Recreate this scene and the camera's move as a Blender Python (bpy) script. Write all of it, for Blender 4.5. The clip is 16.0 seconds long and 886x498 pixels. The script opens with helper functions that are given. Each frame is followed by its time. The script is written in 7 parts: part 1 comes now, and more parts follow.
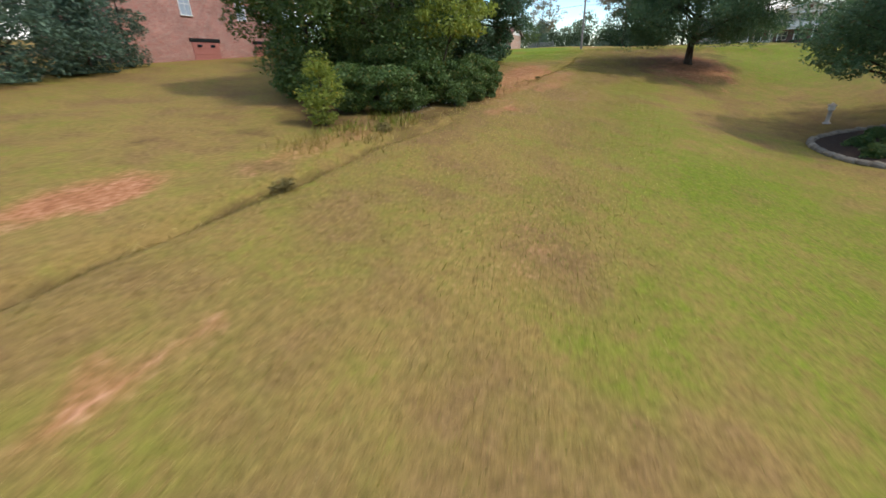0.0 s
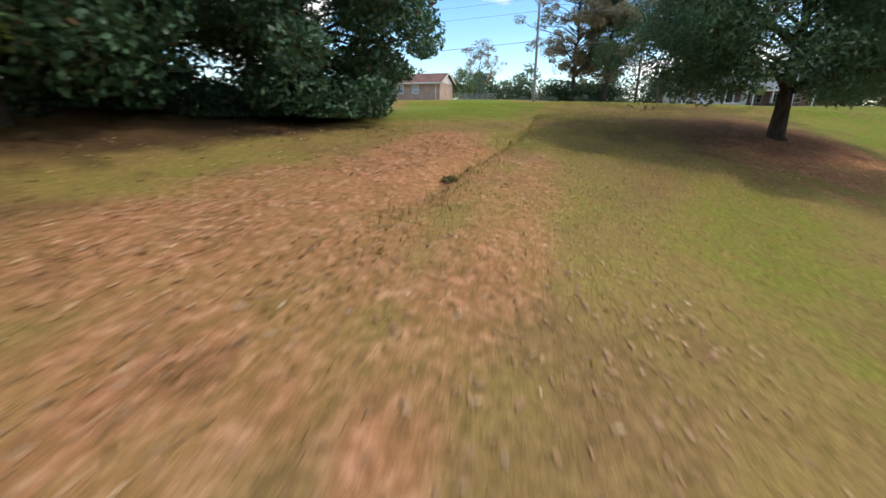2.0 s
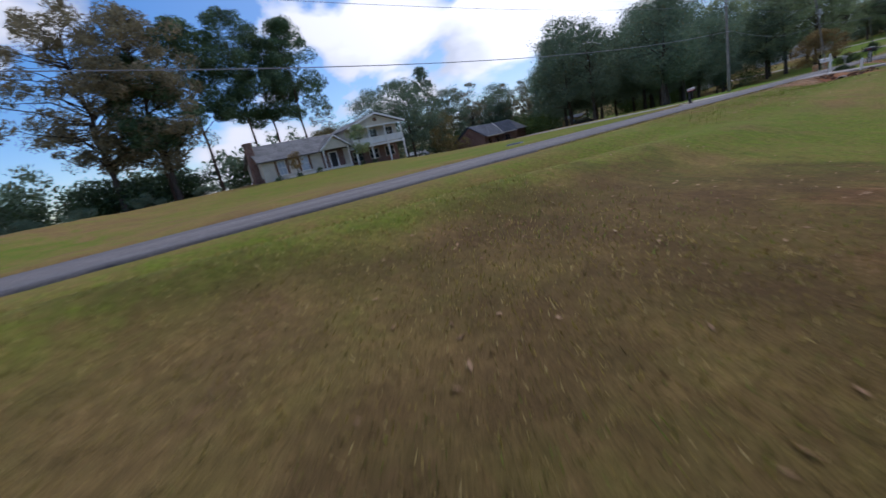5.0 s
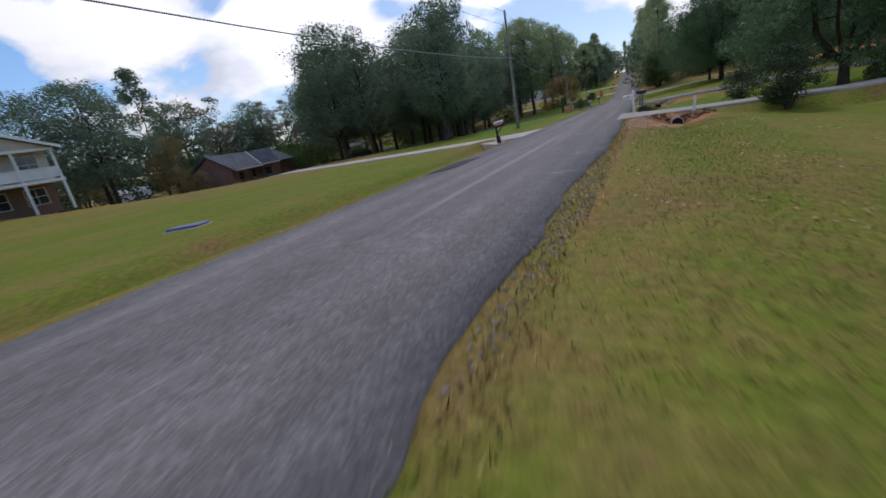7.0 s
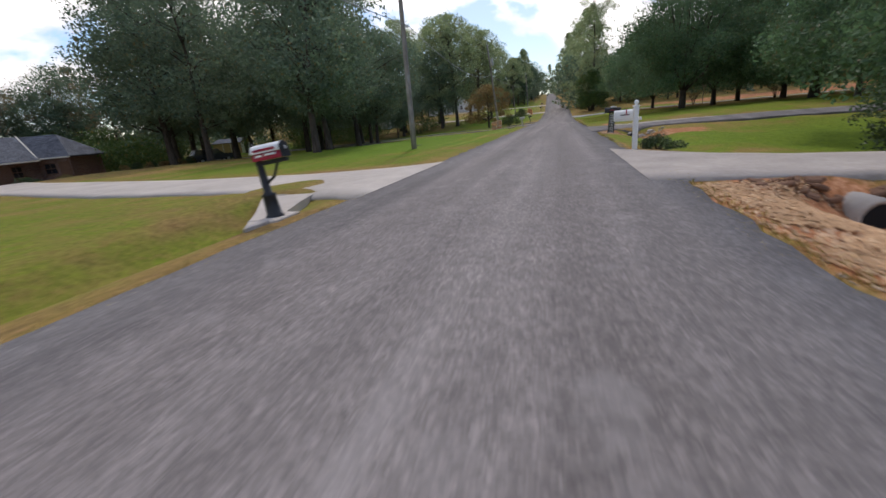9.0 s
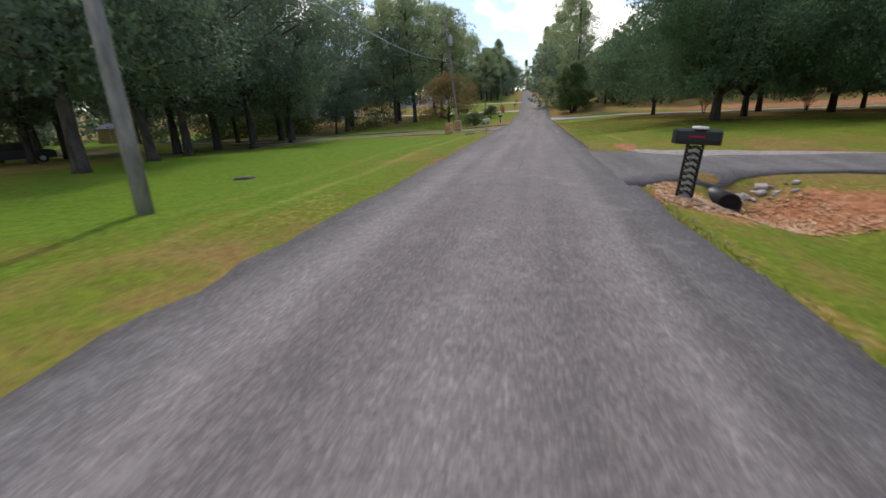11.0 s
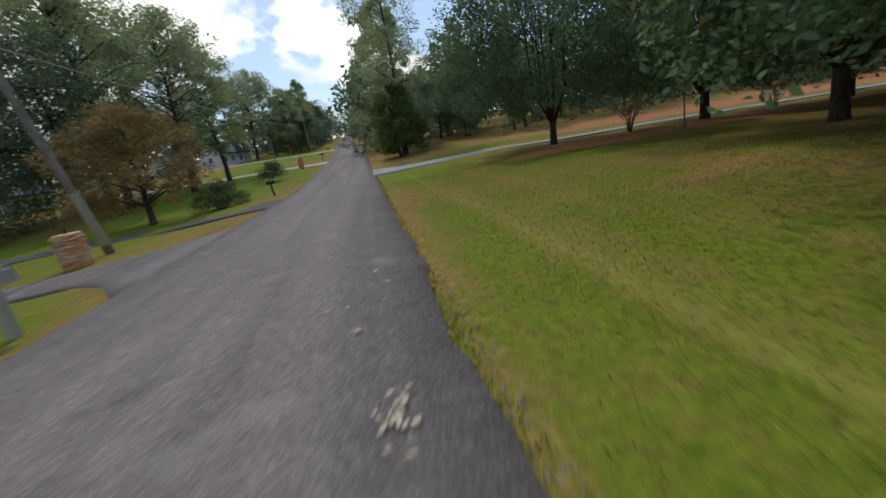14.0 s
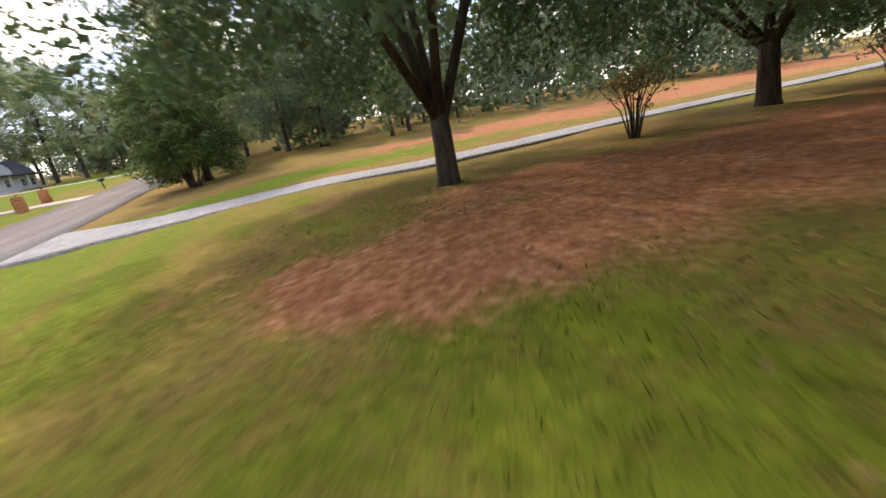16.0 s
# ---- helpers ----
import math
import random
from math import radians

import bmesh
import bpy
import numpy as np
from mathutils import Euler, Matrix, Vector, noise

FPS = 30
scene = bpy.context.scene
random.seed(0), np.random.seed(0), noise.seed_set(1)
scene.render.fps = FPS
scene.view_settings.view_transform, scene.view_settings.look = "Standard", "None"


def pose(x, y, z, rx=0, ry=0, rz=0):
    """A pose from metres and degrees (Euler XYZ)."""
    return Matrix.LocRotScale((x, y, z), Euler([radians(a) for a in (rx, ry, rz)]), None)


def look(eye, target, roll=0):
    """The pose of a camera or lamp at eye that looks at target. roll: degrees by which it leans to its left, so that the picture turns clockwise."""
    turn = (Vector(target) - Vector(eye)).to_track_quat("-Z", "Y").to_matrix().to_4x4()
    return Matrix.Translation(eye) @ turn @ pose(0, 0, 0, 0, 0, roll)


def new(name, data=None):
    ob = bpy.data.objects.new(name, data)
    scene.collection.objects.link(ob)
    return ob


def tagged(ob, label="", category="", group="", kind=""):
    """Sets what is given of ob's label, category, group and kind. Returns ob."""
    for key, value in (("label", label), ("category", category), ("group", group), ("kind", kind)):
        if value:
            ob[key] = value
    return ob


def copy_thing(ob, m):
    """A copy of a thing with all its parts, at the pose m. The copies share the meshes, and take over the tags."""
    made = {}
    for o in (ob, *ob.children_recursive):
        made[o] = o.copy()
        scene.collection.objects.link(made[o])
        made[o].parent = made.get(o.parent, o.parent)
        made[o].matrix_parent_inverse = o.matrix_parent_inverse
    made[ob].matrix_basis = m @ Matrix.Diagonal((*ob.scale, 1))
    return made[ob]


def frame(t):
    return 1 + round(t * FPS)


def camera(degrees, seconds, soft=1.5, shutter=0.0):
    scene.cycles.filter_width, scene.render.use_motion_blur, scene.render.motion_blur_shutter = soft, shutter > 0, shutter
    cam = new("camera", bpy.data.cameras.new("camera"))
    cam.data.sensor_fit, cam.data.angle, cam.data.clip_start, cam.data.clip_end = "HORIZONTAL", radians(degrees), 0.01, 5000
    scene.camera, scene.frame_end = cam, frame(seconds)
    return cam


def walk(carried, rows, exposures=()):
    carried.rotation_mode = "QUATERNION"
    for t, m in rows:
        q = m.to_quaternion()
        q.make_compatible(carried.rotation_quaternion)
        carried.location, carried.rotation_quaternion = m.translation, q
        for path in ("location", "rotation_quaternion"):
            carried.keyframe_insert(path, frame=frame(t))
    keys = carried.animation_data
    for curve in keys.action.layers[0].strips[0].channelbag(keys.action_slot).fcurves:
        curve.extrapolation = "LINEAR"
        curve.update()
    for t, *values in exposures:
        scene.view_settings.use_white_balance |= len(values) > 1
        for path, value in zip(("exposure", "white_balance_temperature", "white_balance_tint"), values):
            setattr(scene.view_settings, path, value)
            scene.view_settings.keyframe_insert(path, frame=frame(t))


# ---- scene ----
cam = camera(94.5, 16.0, soft=1.5, shutter=0.28)
PATH = [
    (0, (66.499, -12.555, -1.229), (64.847, -13.336, -2.043), -1.8),
    (0.5, (59.679, -14.041, -1.337), (58.005, -14.793, -2.132), -0.0),
    (1, (52.67, -15.274, -1.519), (50.954, -16.007, -2.239), 0.5),
    (1.5, (46.646, -16.556, -1.082), (44.882, -17.211, -1.76), 1.2),
    (2, (40.492, -17.683, -0.834), (38.675, -18.248, -1.45), 0.4),
    (2.5, (34.696, -18.771, -0.397), (32.816, -19.174, -0.95), -1.2),
    (3, (29.222, -19.283, 0.082), (27.296, -19.473, -0.422), -4.3),
    (3.5, (24.679, -19.644, 0.474), (22.737, -19.533, 0.009), -6.8),
    (4, (20.717, -19.237, 0.741), (18.817, -18.801, 0.296), -9.3),
    (4.5, (16.94, -18.042, 0.863), (15.144, -17.283, 0.419), -11.2),
    (5, (13.243, -16.396, 0.82), (11.612, -15.336, 0.357), -12.7),
    (5.2, (11.985, -15.428, 0.837), (10.429, -14.265, 0.363), -13.2),
    (7.3, (3.083, 1.077, 1.532), (2.263, 2.809, 0.958), -10.5),
    (7.5, (2.692, 2.732, 1.555), (1.923, 4.483, 0.97), -10.0),
    (8, (2.041, 7.138, 1.442), (1.368, 8.929, 0.857), -8.6),
    (8.5, (1.503, 11.541, 1.379), (0.9, 13.357, 0.799), -6.8),
    (9, (1.028, 16.179, 1.296), (0.469, 18.008, 0.711), -5.3),
    (11.3, (0.436, 34.583, 1.852), (0.045, 36.439, 1.218), -1.7),
    (11.5, (0.277, 36.336, 1.91), (-0.085, 38.199, 1.277), -1.5),
    (12, (0.153, 41.235, 2.116), (-0.132, 43.117, 1.499), -2.4),
    (12.5, (0.318, 46.321, 2.008), (0.137, 48.226, 1.426), -4.6),
    (13, (0.339, 51.834, 1.911), (0.311, 53.756, 1.359), -6.4),
    (13.5, (0.968, 57.163, 1.94), (1.103, 59.089, 1.419), -7.9),
    (14, (2.321, 62.429, 1.957), (2.607, 64.343, 1.454), -9.3),
    (14.5, (3.925, 67.187, 1.871), (4.347, 69.075, 1.365), -10.1),
    (15, (6.097, 71.701, 1.716), (6.624, 73.558, 1.192), -10.1),
    (15.5, (8.221, 75.681, 1.915), (8.825, 77.503, 1.356), -10.0),
    (16, (10.671, 79.643, 1.747), (11.376, 81.43, 1.191), -10.7),
]
EXPOSURES = [(0, -0.02, 6500, 10.0), (1, -0.1, 6500, 10.0), (2, -0.05, 6500, 10.0), (3, 0.0, 6500, 10.0), (3.5, -0.08, 6450, 10.5), (4, -0.48, 6150, 13.0), (4.5, -0.7, 5850, 16.0), (5, -0.95, 5600, 18.0), (7.3, -0.98, 6050, 16.0), (9, -0.55, 6500, 16.0), (11.3, -0.35, 6600, 13.0), (12.5, -0.22, 6500, 10.0), (13.4, -0.28, 6500, 10.0), (14, -0.75, 6500, 10.0), (14.5, -1.05, 6500, 10.0), (15, -1.0, 6600, 11), (15.5, 0.1, 6950, 16), (16, 0.55, 7450, 21)]
walk(cam, [(t, look(eye, target, roll)) for t, eye, target, roll in PATH], EXPOSURES)

# ---- light ----
SUN_EL, SUN_AZ = 54.0, 10.0      # degrees above the horizon; degrees to the left of +y
world = bpy.data.worlds.new("sky")
scene.world = world
world.use_nodes = True


def nodes_of(tree):
    tree.nodes.clear()

    def add(kind, inputs=None, **props):
        n = tree.nodes.new(kind)
        for k, v in props.items():
            setattr(n, k, v)
        for k, v in (inputs or {}).items():
            if hasattr(v, "is_output"):
                tree.links.new(v, n.inputs[k])
            else:
                n.inputs[k].default_value = v
        return n
    return add


def ramp(add, fac, stops):
    n = add("ShaderNodeValToRGB", {"Fac": fac})
    e = n.color_ramp.elements
    while len(e) < len(stops):
        e.new(0.5)
    for el, (p, c) in zip(e, stops):
        el.position = p
        el.color = (*c, 1) if isinstance(c, tuple) else (c, c, c, 1)
    return n.outputs["Color"]


def mix(add, fac, a, b, how="MIX"):
    n = add("ShaderNodeMixRGB", {"Fac": fac, "Color1": a, "Color2": b}, blend_type=how)
    return n.outputs["Color"]


def math_node(add, op, a, b=0.0):
    n = add("ShaderNodeMath", {0: a, 1: b}, operation=op)
    return n.outputs[0]


add = nodes_of(world.node_tree)
sky = add("ShaderNodeTexSky", sky_type="NISHITA", sun_disc=False, sun_elevation=radians(SUN_EL),
          sun_rotation=radians(-SUN_AZ), air_density=1.0, dust_density=0.6, ozone_density=1.2)
co = add("ShaderNodeTexCoord").outputs["Generated"]
high = add("ShaderNodeMapping", {"Vector": co, "Scale": (1.0, 1.0, 1.9), "Location": (0.35, 0.1, 0.0)}).outputs[0]
puff = add("ShaderNodeTexNoise", {"Vector": high, "Scale": 2.1, "Detail": 9.0, "Roughness": 0.52, "Distortion": 0.3})
north = add("ShaderNodeSeparateXYZ", {0: co}).outputs["Y"]
thick = math_node(add, "ADD", puff.outputs["Fac"], math_node(add, "MULTIPLY", ramp(add, north, [(0.6, 0.0), (0.98, 1.0)]), 0.032))
cover = ramp(add, thick, [(0.5, 0.0), (0.545, 1.0)])
shade = add("ShaderNodeTexNoise", {"Vector": high, "Scale": 4.5, "Detail": 6.0, "Roughness": 0.5})
cloud = ramp(add, mix(add, 0.5, shade.outputs["Fac"], puff.outputs["Fac"]), [(0.42, (9.0, 9.4, 10.0)), (0.54, (15.5, 15.3, 15.0))])
toward_sun = add("ShaderNodeVectorMath", {0: co, 1: (-0.10, 0.80, 0.59)}, operation="DOT_PRODUCT").outputs["Value"]
lit = math_node(add, "ADD", math_node(add, "MULTIPLY", ramp(add, toward_sun, [(0.45, 0.0), (0.95, 1.0)]), 0.6), 0.94)
cloud = mix(add, 1.0, cloud, lit, "MULTIPLY")
blue = add("ShaderNodeHueSaturation", {"Color": sky.outputs[0], "Saturation": 1.32, "Value": 2.3}).outputs[0]
blue = mix(add, math_node(add, "MULTIPLY", ramp(add, toward_sun, [(0.3, 0.0), (0.95, 1.0)]), 0.5), blue, (9.5, 10.3, 11.4, 1))
both = mix(add, cover, blue, cloud)
back = add("ShaderNodeBackground", {"Color": both, "Strength": 0.115})
add("ShaderNodeOutputWorld", {"Surface": back.outputs[0]})

lamp = bpy.data.lights.new("sun", "SUN")
lamp.energy, lamp.angle, lamp.color = 2.35, radians(3.0), (1.0, 0.95, 0.86)
sun = new("sun", lamp)
a, e = radians(SUN_AZ), radians(SUN_EL)
toward = Vector((-math.sin(a) * math.cos(e), math.cos(a) * math.cos(e), math.sin(e)))
sun.matrix_world = look(tuple(toward * 60), (0, 0, 0))


# ---- materials ----
def material(name, build, rough=0.8, bump=None, spec=0.3, metal=0.0):
    """build(add, coordinates) returns the base colour, or (colour, height for the bump)."""
    m = bpy.data.materials.new(name)
    m.use_nodes = True
    add = nodes_of(m.node_tree)
    co = add("ShaderNodeTexCoord").outputs["Object"]
    out = build(add, co)
    col, height = out if isinstance(out, tuple) and len(out) == 2 else (out, None)
    p = add("ShaderNodeBsdfPrincipled", {"Base Color": col, "Roughness": rough, "Metallic": metal, "Specular IOR Level": spec})
    if height is not None:
        b = add("ShaderNodeBump", {"Height": height, "Strength": bump[0], "Distance": bump[1]})
        m.node_tree.links.new(b.outputs[0], p.inputs["Normal"])
    add("ShaderNodeOutputMaterial", {"Surface": p.outputs[0]})
    return m


def noise_fac(add, co, scale, detail=4.0, rough=0.55, stretch=None):
    if stretch:
        co = add("ShaderNodeMapping", {"Vector": co, "Scale": stretch}).outputs[0]
    return add("ShaderNodeTexNoise", {"Vector": co, "Scale": scale, "Detail": detail, "Roughness": rough}).outputs["Fac"]


def plain(name, colour, rough=0.6, vary=0.25, scale=6.0, spec=0.4, metal=0.0, bump=0.15, per_object=0.0):
    """A surface of one paint or stuff, with grain and wear at two scales."""
    def build(add, co):
        big, fine = noise_fac(add, co, scale), noise_fac(add, co, scale * 14, 3.0)
        lo = tuple(c * (1 - vary) for c in colour)
        hi = tuple(min(1, c * (1 + vary * 0.7)) for c in colour)
        c = ramp(add, mix(add, 0.4, big, fine), [(0.3, lo), (0.7, hi)])
        if per_object:
            r = add("ShaderNodeObjectInfo").outputs["Random"]
            v = math_node(add, "ADD", math_node(add, "MULTIPLY", r, 2 * per_object), 1 - per_object)
            c = add("ShaderNodeHueSaturation", {"Color": c, "Value": v}).outputs[0]
        return c, fine
    return material(name, build, rough, (bump, 0.01), spec, metal)


def foliage(name, dark, light, dry=None, glow=0.35, rough=0.55, dry_share=0.0, gain=1.45):
    """Leaves: each leaf its own shade, light passing through them."""
    m = bpy.data.materials.new(name)
    m.use_nodes = True
    add = nodes_of(m.node_tree)
    r = add("ShaderNodeNewGeometry").outputs["Random Per Island"]
    co = add("ShaderNodeTexCoord").outputs["Object"]
    blot = noise_fac(add, co, 0.55, 2.0)
    if gain != 1:
        dark, light = (tuple(min(0.9, v * gain * 1.6) for v in q) for q in (dark, light))
        dry = tuple(min(0.9, v * gain) for v in dry) if dry else None
    if gain != 1:
        dark = tuple(a * 0.65 + b * 0.35 for a, b in zip(dark, light))
        light = tuple(a * 0.15 + b * 0.85 for a, b in zip(dark, light))
    stops = [(0.0, dark), (0.55, tuple((a + b) / 2 for a, b in zip(dark, light))), (0.93 - dry_share, light)]
    if dry:
        stops.append((0.97 - dry_share, dry))
    c = ramp(add, r, stops)
    c = add("ShaderNodeHueSaturation", {"Color": c, "Value": ramp(add, blot, [(0.3, 0.7 * gain), (0.7, min(1.0, 1.3 * gain))] if gain == 1 else [(0.3, 0.5), (0.7, 1.0)])}).outputs[0]
    p = add("ShaderNodeBsdfPrincipled", {"Base Color": c, "Roughness": rough, "Specular IOR Level": 0.35})
    t = add("ShaderNodeBsdfTranslucent", {"Color": c})
    s = add("ShaderNodeMixShader", {0: glow, 1: p.outputs[0], 2: t.outputs[0]})
    add("ShaderNodeOutputMaterial", {"Surface": s.outputs[0]})
    return m


def ground_build(add, co):
    bare = add("ShaderNodeAttribute", attribute_name="bare").outputs["Fac"]
    lush = add("ShaderNodeAttribute", attribute_name="lush").outputs["Fac"]
    # litter mask: leaf litter, and shade painted by the front oak and swale
    litter = add("ShaderNodeAttribute", attribute_name="litter").outputs["Fac"]
    wide, mid, fine = noise_fac(add, co, 0.16, 4.0), noise_fac(add, co, 1.1, 5.0, 0.6), noise_fac(add, co, 9.0, 4.0, 0.65)
    tiny = noise_fac(add, co, 45.0, 2.0, 0.6)
    patch = noise_fac(add, add("ShaderNodeMapping", {"Vector": co, "Location": (31.0, 17.0, 0.0)}).outputs[0], 0.42, 5.0, 0.62)
    tuft = add("ShaderNodeTexNoise", {"Vector": co, "Scale": 3.2, "Detail": 5.0, "Roughness": 0.7, "Distortion": 0.8}).outputs["Fac"]
    green = ramp(add, mix(add, 0.5, tuft, fine), [(0.36, (0.092, 0.122, 0.011)), (0.64, (0.178, 0.212, 0.022))])
    dry = ramp(add, mix(add, 0.5, mix(add, 0.5, fine, tuft), tiny), [(0.37, (0.160, 0.106, 0.030)), (0.63, (0.340, 0.230, 0.076))])
    thin = ramp(add, mix(add, 0.4, fine, tuft), [(0.37, (0.130, 0.074, 0.030)), (0.63, (0.265, 0.158, 0.068))])
    f = math_node(add, "ADD", math_node(add, "MULTIPLY", mix(add, 0.5, mix(add, 0.5, wide, mid), tuft), 3.0), -1.18)
    vivid = ramp(add, mix(add, 0.5, tuft, fine), [(0.36, (0.072, 0.140, 0.009)), (0.64, (0.140, 0.240, 0.018))])
    green = mix(add, ramp(add, lush, [(0.45, 0.0), (1.0, 0.85)]), green, vivid)
    y = add("ShaderNodeSeparateXYZ", {0: co}).outputs["Y"]
    swath = math_node(add, "MULTIPLY", math_node(add, "SUBTRACT", noise_fac(add, co, 0.75, 3.0, 0.5, (1.0, 0.05, 1.0)), 0.5), ramp(add, math_node(add, "MULTIPLY", y, 0.1), [(0.0, 0.0), (1.0, 1.0)]))
    f = math_node(add, "ADD", f, math_node(add, "MULTIPLY", swath, 1.3))
    f = math_node(add, "ADD", f, lush)
    grass = mix(add, ramp(add, f, [(0.2, 0.0), (0.85, 1.0)]), dry, green)
    worn = math_node(add, "SUBTRACT", math_node(add, "MULTIPLY", mix(add, 0.35, patch, tuft), 1.0), math_node(add, "MULTIPLY", lush, 0.25))
    grass = mix(add, ramp(add, worn, [(0.46, 0.0), (0.6, 0.85)]), grass, thin)
    clay = ramp(add, mix(add, 0.5, tuft, fine), [(0.34, (0.195, 0.080, 0.036)), (0.5, (0.35, 0.150, 0.068)), (0.66, (0.53, 0.29, 0.165))])
    g = math_node(add, "ADD", math_node(add, "MULTIPLY", bare, 1.1), math_node(add, "MULTIPLY", mix(add, 0.35, mix(add, 0.5, mid, fine), tuft), 1.5))
    g = math_node(add, "MULTIPLY", g, 0.5)
    track = add("ShaderNodeAttribute", attribute_name="track").outputs["Fac"]
    grass = mix(add, math_node(add, "MULTIPLY", track, ramp(add, mid, [(0.35, 0.45), (0.6, 0.95)])), grass, mix(add, 0.65, dry, (0.40, 0.39, 0.10, 1)))
    c = mix(add, ramp(add, g, [(0.53, 0.0), (0.74, 1.0)]), grass, clay)
    # dark brown of litter, deepened to carry painted shade as well
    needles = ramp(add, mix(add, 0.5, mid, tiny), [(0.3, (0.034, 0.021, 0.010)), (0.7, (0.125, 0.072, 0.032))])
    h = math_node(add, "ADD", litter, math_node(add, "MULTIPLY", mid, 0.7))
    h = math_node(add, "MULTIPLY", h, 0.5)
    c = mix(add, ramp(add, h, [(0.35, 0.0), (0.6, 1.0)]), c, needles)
    c = add("ShaderNodeHueSaturation", {"Color": c, "Value": ramp(add, mix(add, 0.5, tiny, fine), [(0.32, 0.66), (0.68, 0.96)])}).outputs[0]
    c = mix(add, 1.0, c, (1.28, 1.28, 1.28, 1), "MULTIPLY")
    return c, mix(add, 0.5, fine, tiny)


def road_build(add, co):
    chips = add("ShaderNodeTexVoronoi", {"Vector": co, "Scale": 46.0}).outputs["Color"]
    chips = add("ShaderNodeSeparateColor", {0: chips}).outputs[0]
    long = noise_fac(add, co, 1.3, 3.0, 0.5, (1.0, 0.035, 1.0))
    wide, mid = noise_fac(add, co, 0.35, 4.0, 0.55, (1.0, 0.4, 1.0)), noise_fac(add, co, 2.4, 5.0, 0.62)
    xyz = add("ShaderNodeSeparateXYZ", {0: co})
    off = math_node(add, "ADD", xyz.outputs["X"], math_node(add, "MULTIPLY", math_node(add, "SUBTRACT", wide, 0.5), 1.6))
    side = math_node(add, "MULTIPLY", math_node(add, "ABSOLUTE", off), 0.3333)
    f = mix(add, 0.45, long, mix(add, 0.5, wide, mid))
    inner = ramp(add, f, [(0.38, (0.136, 0.119, 0.110)), (0.5, (0.182, 0.160, 0.149)), (0.62, (0.238, 0.211, 0.195))])
    outer = ramp(add, f, [(0.38, (0.104, 0.094, 0.091)), (0.5, (0.144, 0.130, 0.125)), (0.62, (0.182, 0.169, 0.163))])
    c = mix(add, ramp(add, side, [(0.48, 0.0), (0.80, 1.0)]), inner, outer)
    wheel = math_node(add, "ABSOLUTE", math_node(add, "SUBTRACT", math_node(add, "ABSOLUTE", off), 1.15))
    c = mix(add, math_node(add, "MULTIPLY", ramp(add, wheel, [(0.1, 0.35), (0.5, 0.0)]), long), c, (0.095, 0.078, 0.072, 1))
    clod = noise_fac(add, co, 11.0, 4.0, 0.7)
    c = mix(add, 0.14, c, ramp(add, clod, [(0.36, 0.22), (0.5, 0.5), (0.64, 0.82)]), "OVERLAY")
    c = mix(add, 0.46, c, ramp(add, chips, [(0.0, 0.15), (0.7, 0.5), (0.97, 1.0)]), "OVERLAY")
    blot = noise_fac(add, add("ShaderNodeMapping", {"Vector": co, "Location": (5.0, 3.0, 0.0)}).outputs[0], 0.9, 5.0, 0.65)
    c = mix(add, ramp(add, blot, [(0.60, 0.0), (0.68, 0.38)]), c, (0.29, 0.265, 0.25, 1))
    c = mix(add, ramp(add, blot, [(0.28, 0.45), (0.37, 0.0)]), c, (0.075, 0.068, 0.067, 1))
    aside = math_node(add, "ABSOLUTE", math_node(add, "SUBTRACT", math_node(add, "ADD", xyz.outputs["X"], math_node(add, "MULTIPLY", mid, 0.14)), 0.33))
    along = ramp(add, math_node(add, "MULTIPLY", xyz.outputs["Y"], 0.05), [(0.1, 0.0), (0.3, 1.0), (0.82, 1.0), (0.95, 0.0)])
    worn = math_node(add, "MULTIPLY", ramp(add, aside, [(0.03, 0.6), (0.13, 0.0)]), along)
    c = mix(add, worn, c, (0.31, 0.28, 0.265, 1))
    crack = add("ShaderNodeTexVoronoi", {"Vector": mix(add, 0.12, co, add("ShaderNodeTexNoise", {"Vector": co, "Scale": 1.5, "Detail": 4.0}).outputs["Color"]), "Scale": 0.55},
                feature="DISTANCE_TO_EDGE").outputs["Distance"]
    c = mix(add, ramp(add, crack, [(0.0, 0.2), (0.01, 0.0)]), c, (0.045, 0.042, 0.042, 1))
    return c, chips


def gravel_build(add, co):
    v = add("ShaderNodeTexVoronoi", {"Vector": co, "Scale": 16.0})
    s = add("ShaderNodeSeparateColor", {0: v.outputs["Color"]}).outputs[0]
    m = noise_fac(add, co, 0.9, 4.0)
    c = ramp(add, mix(add, 0.35, s, m), [(0.1, (0.19, 0.19, 0.192)), (0.9, (0.46, 0.455, 0.45))])
    return c, v.outputs["Distance"]


def concrete_build(add, co):
    a, b, d = noise_fac(add, co, 0.5, 5.0), noise_fac(add, co, 5.0, 4.0), noise_fac(add, co, 60.0, 2.0)
    return ramp(add, mix(add, 0.5, a, mix(add, 0.5, b, d)), [(0.34, (0.34, 0.295, 0.25)), (0.66, (0.52, 0.465, 0.405))]), d


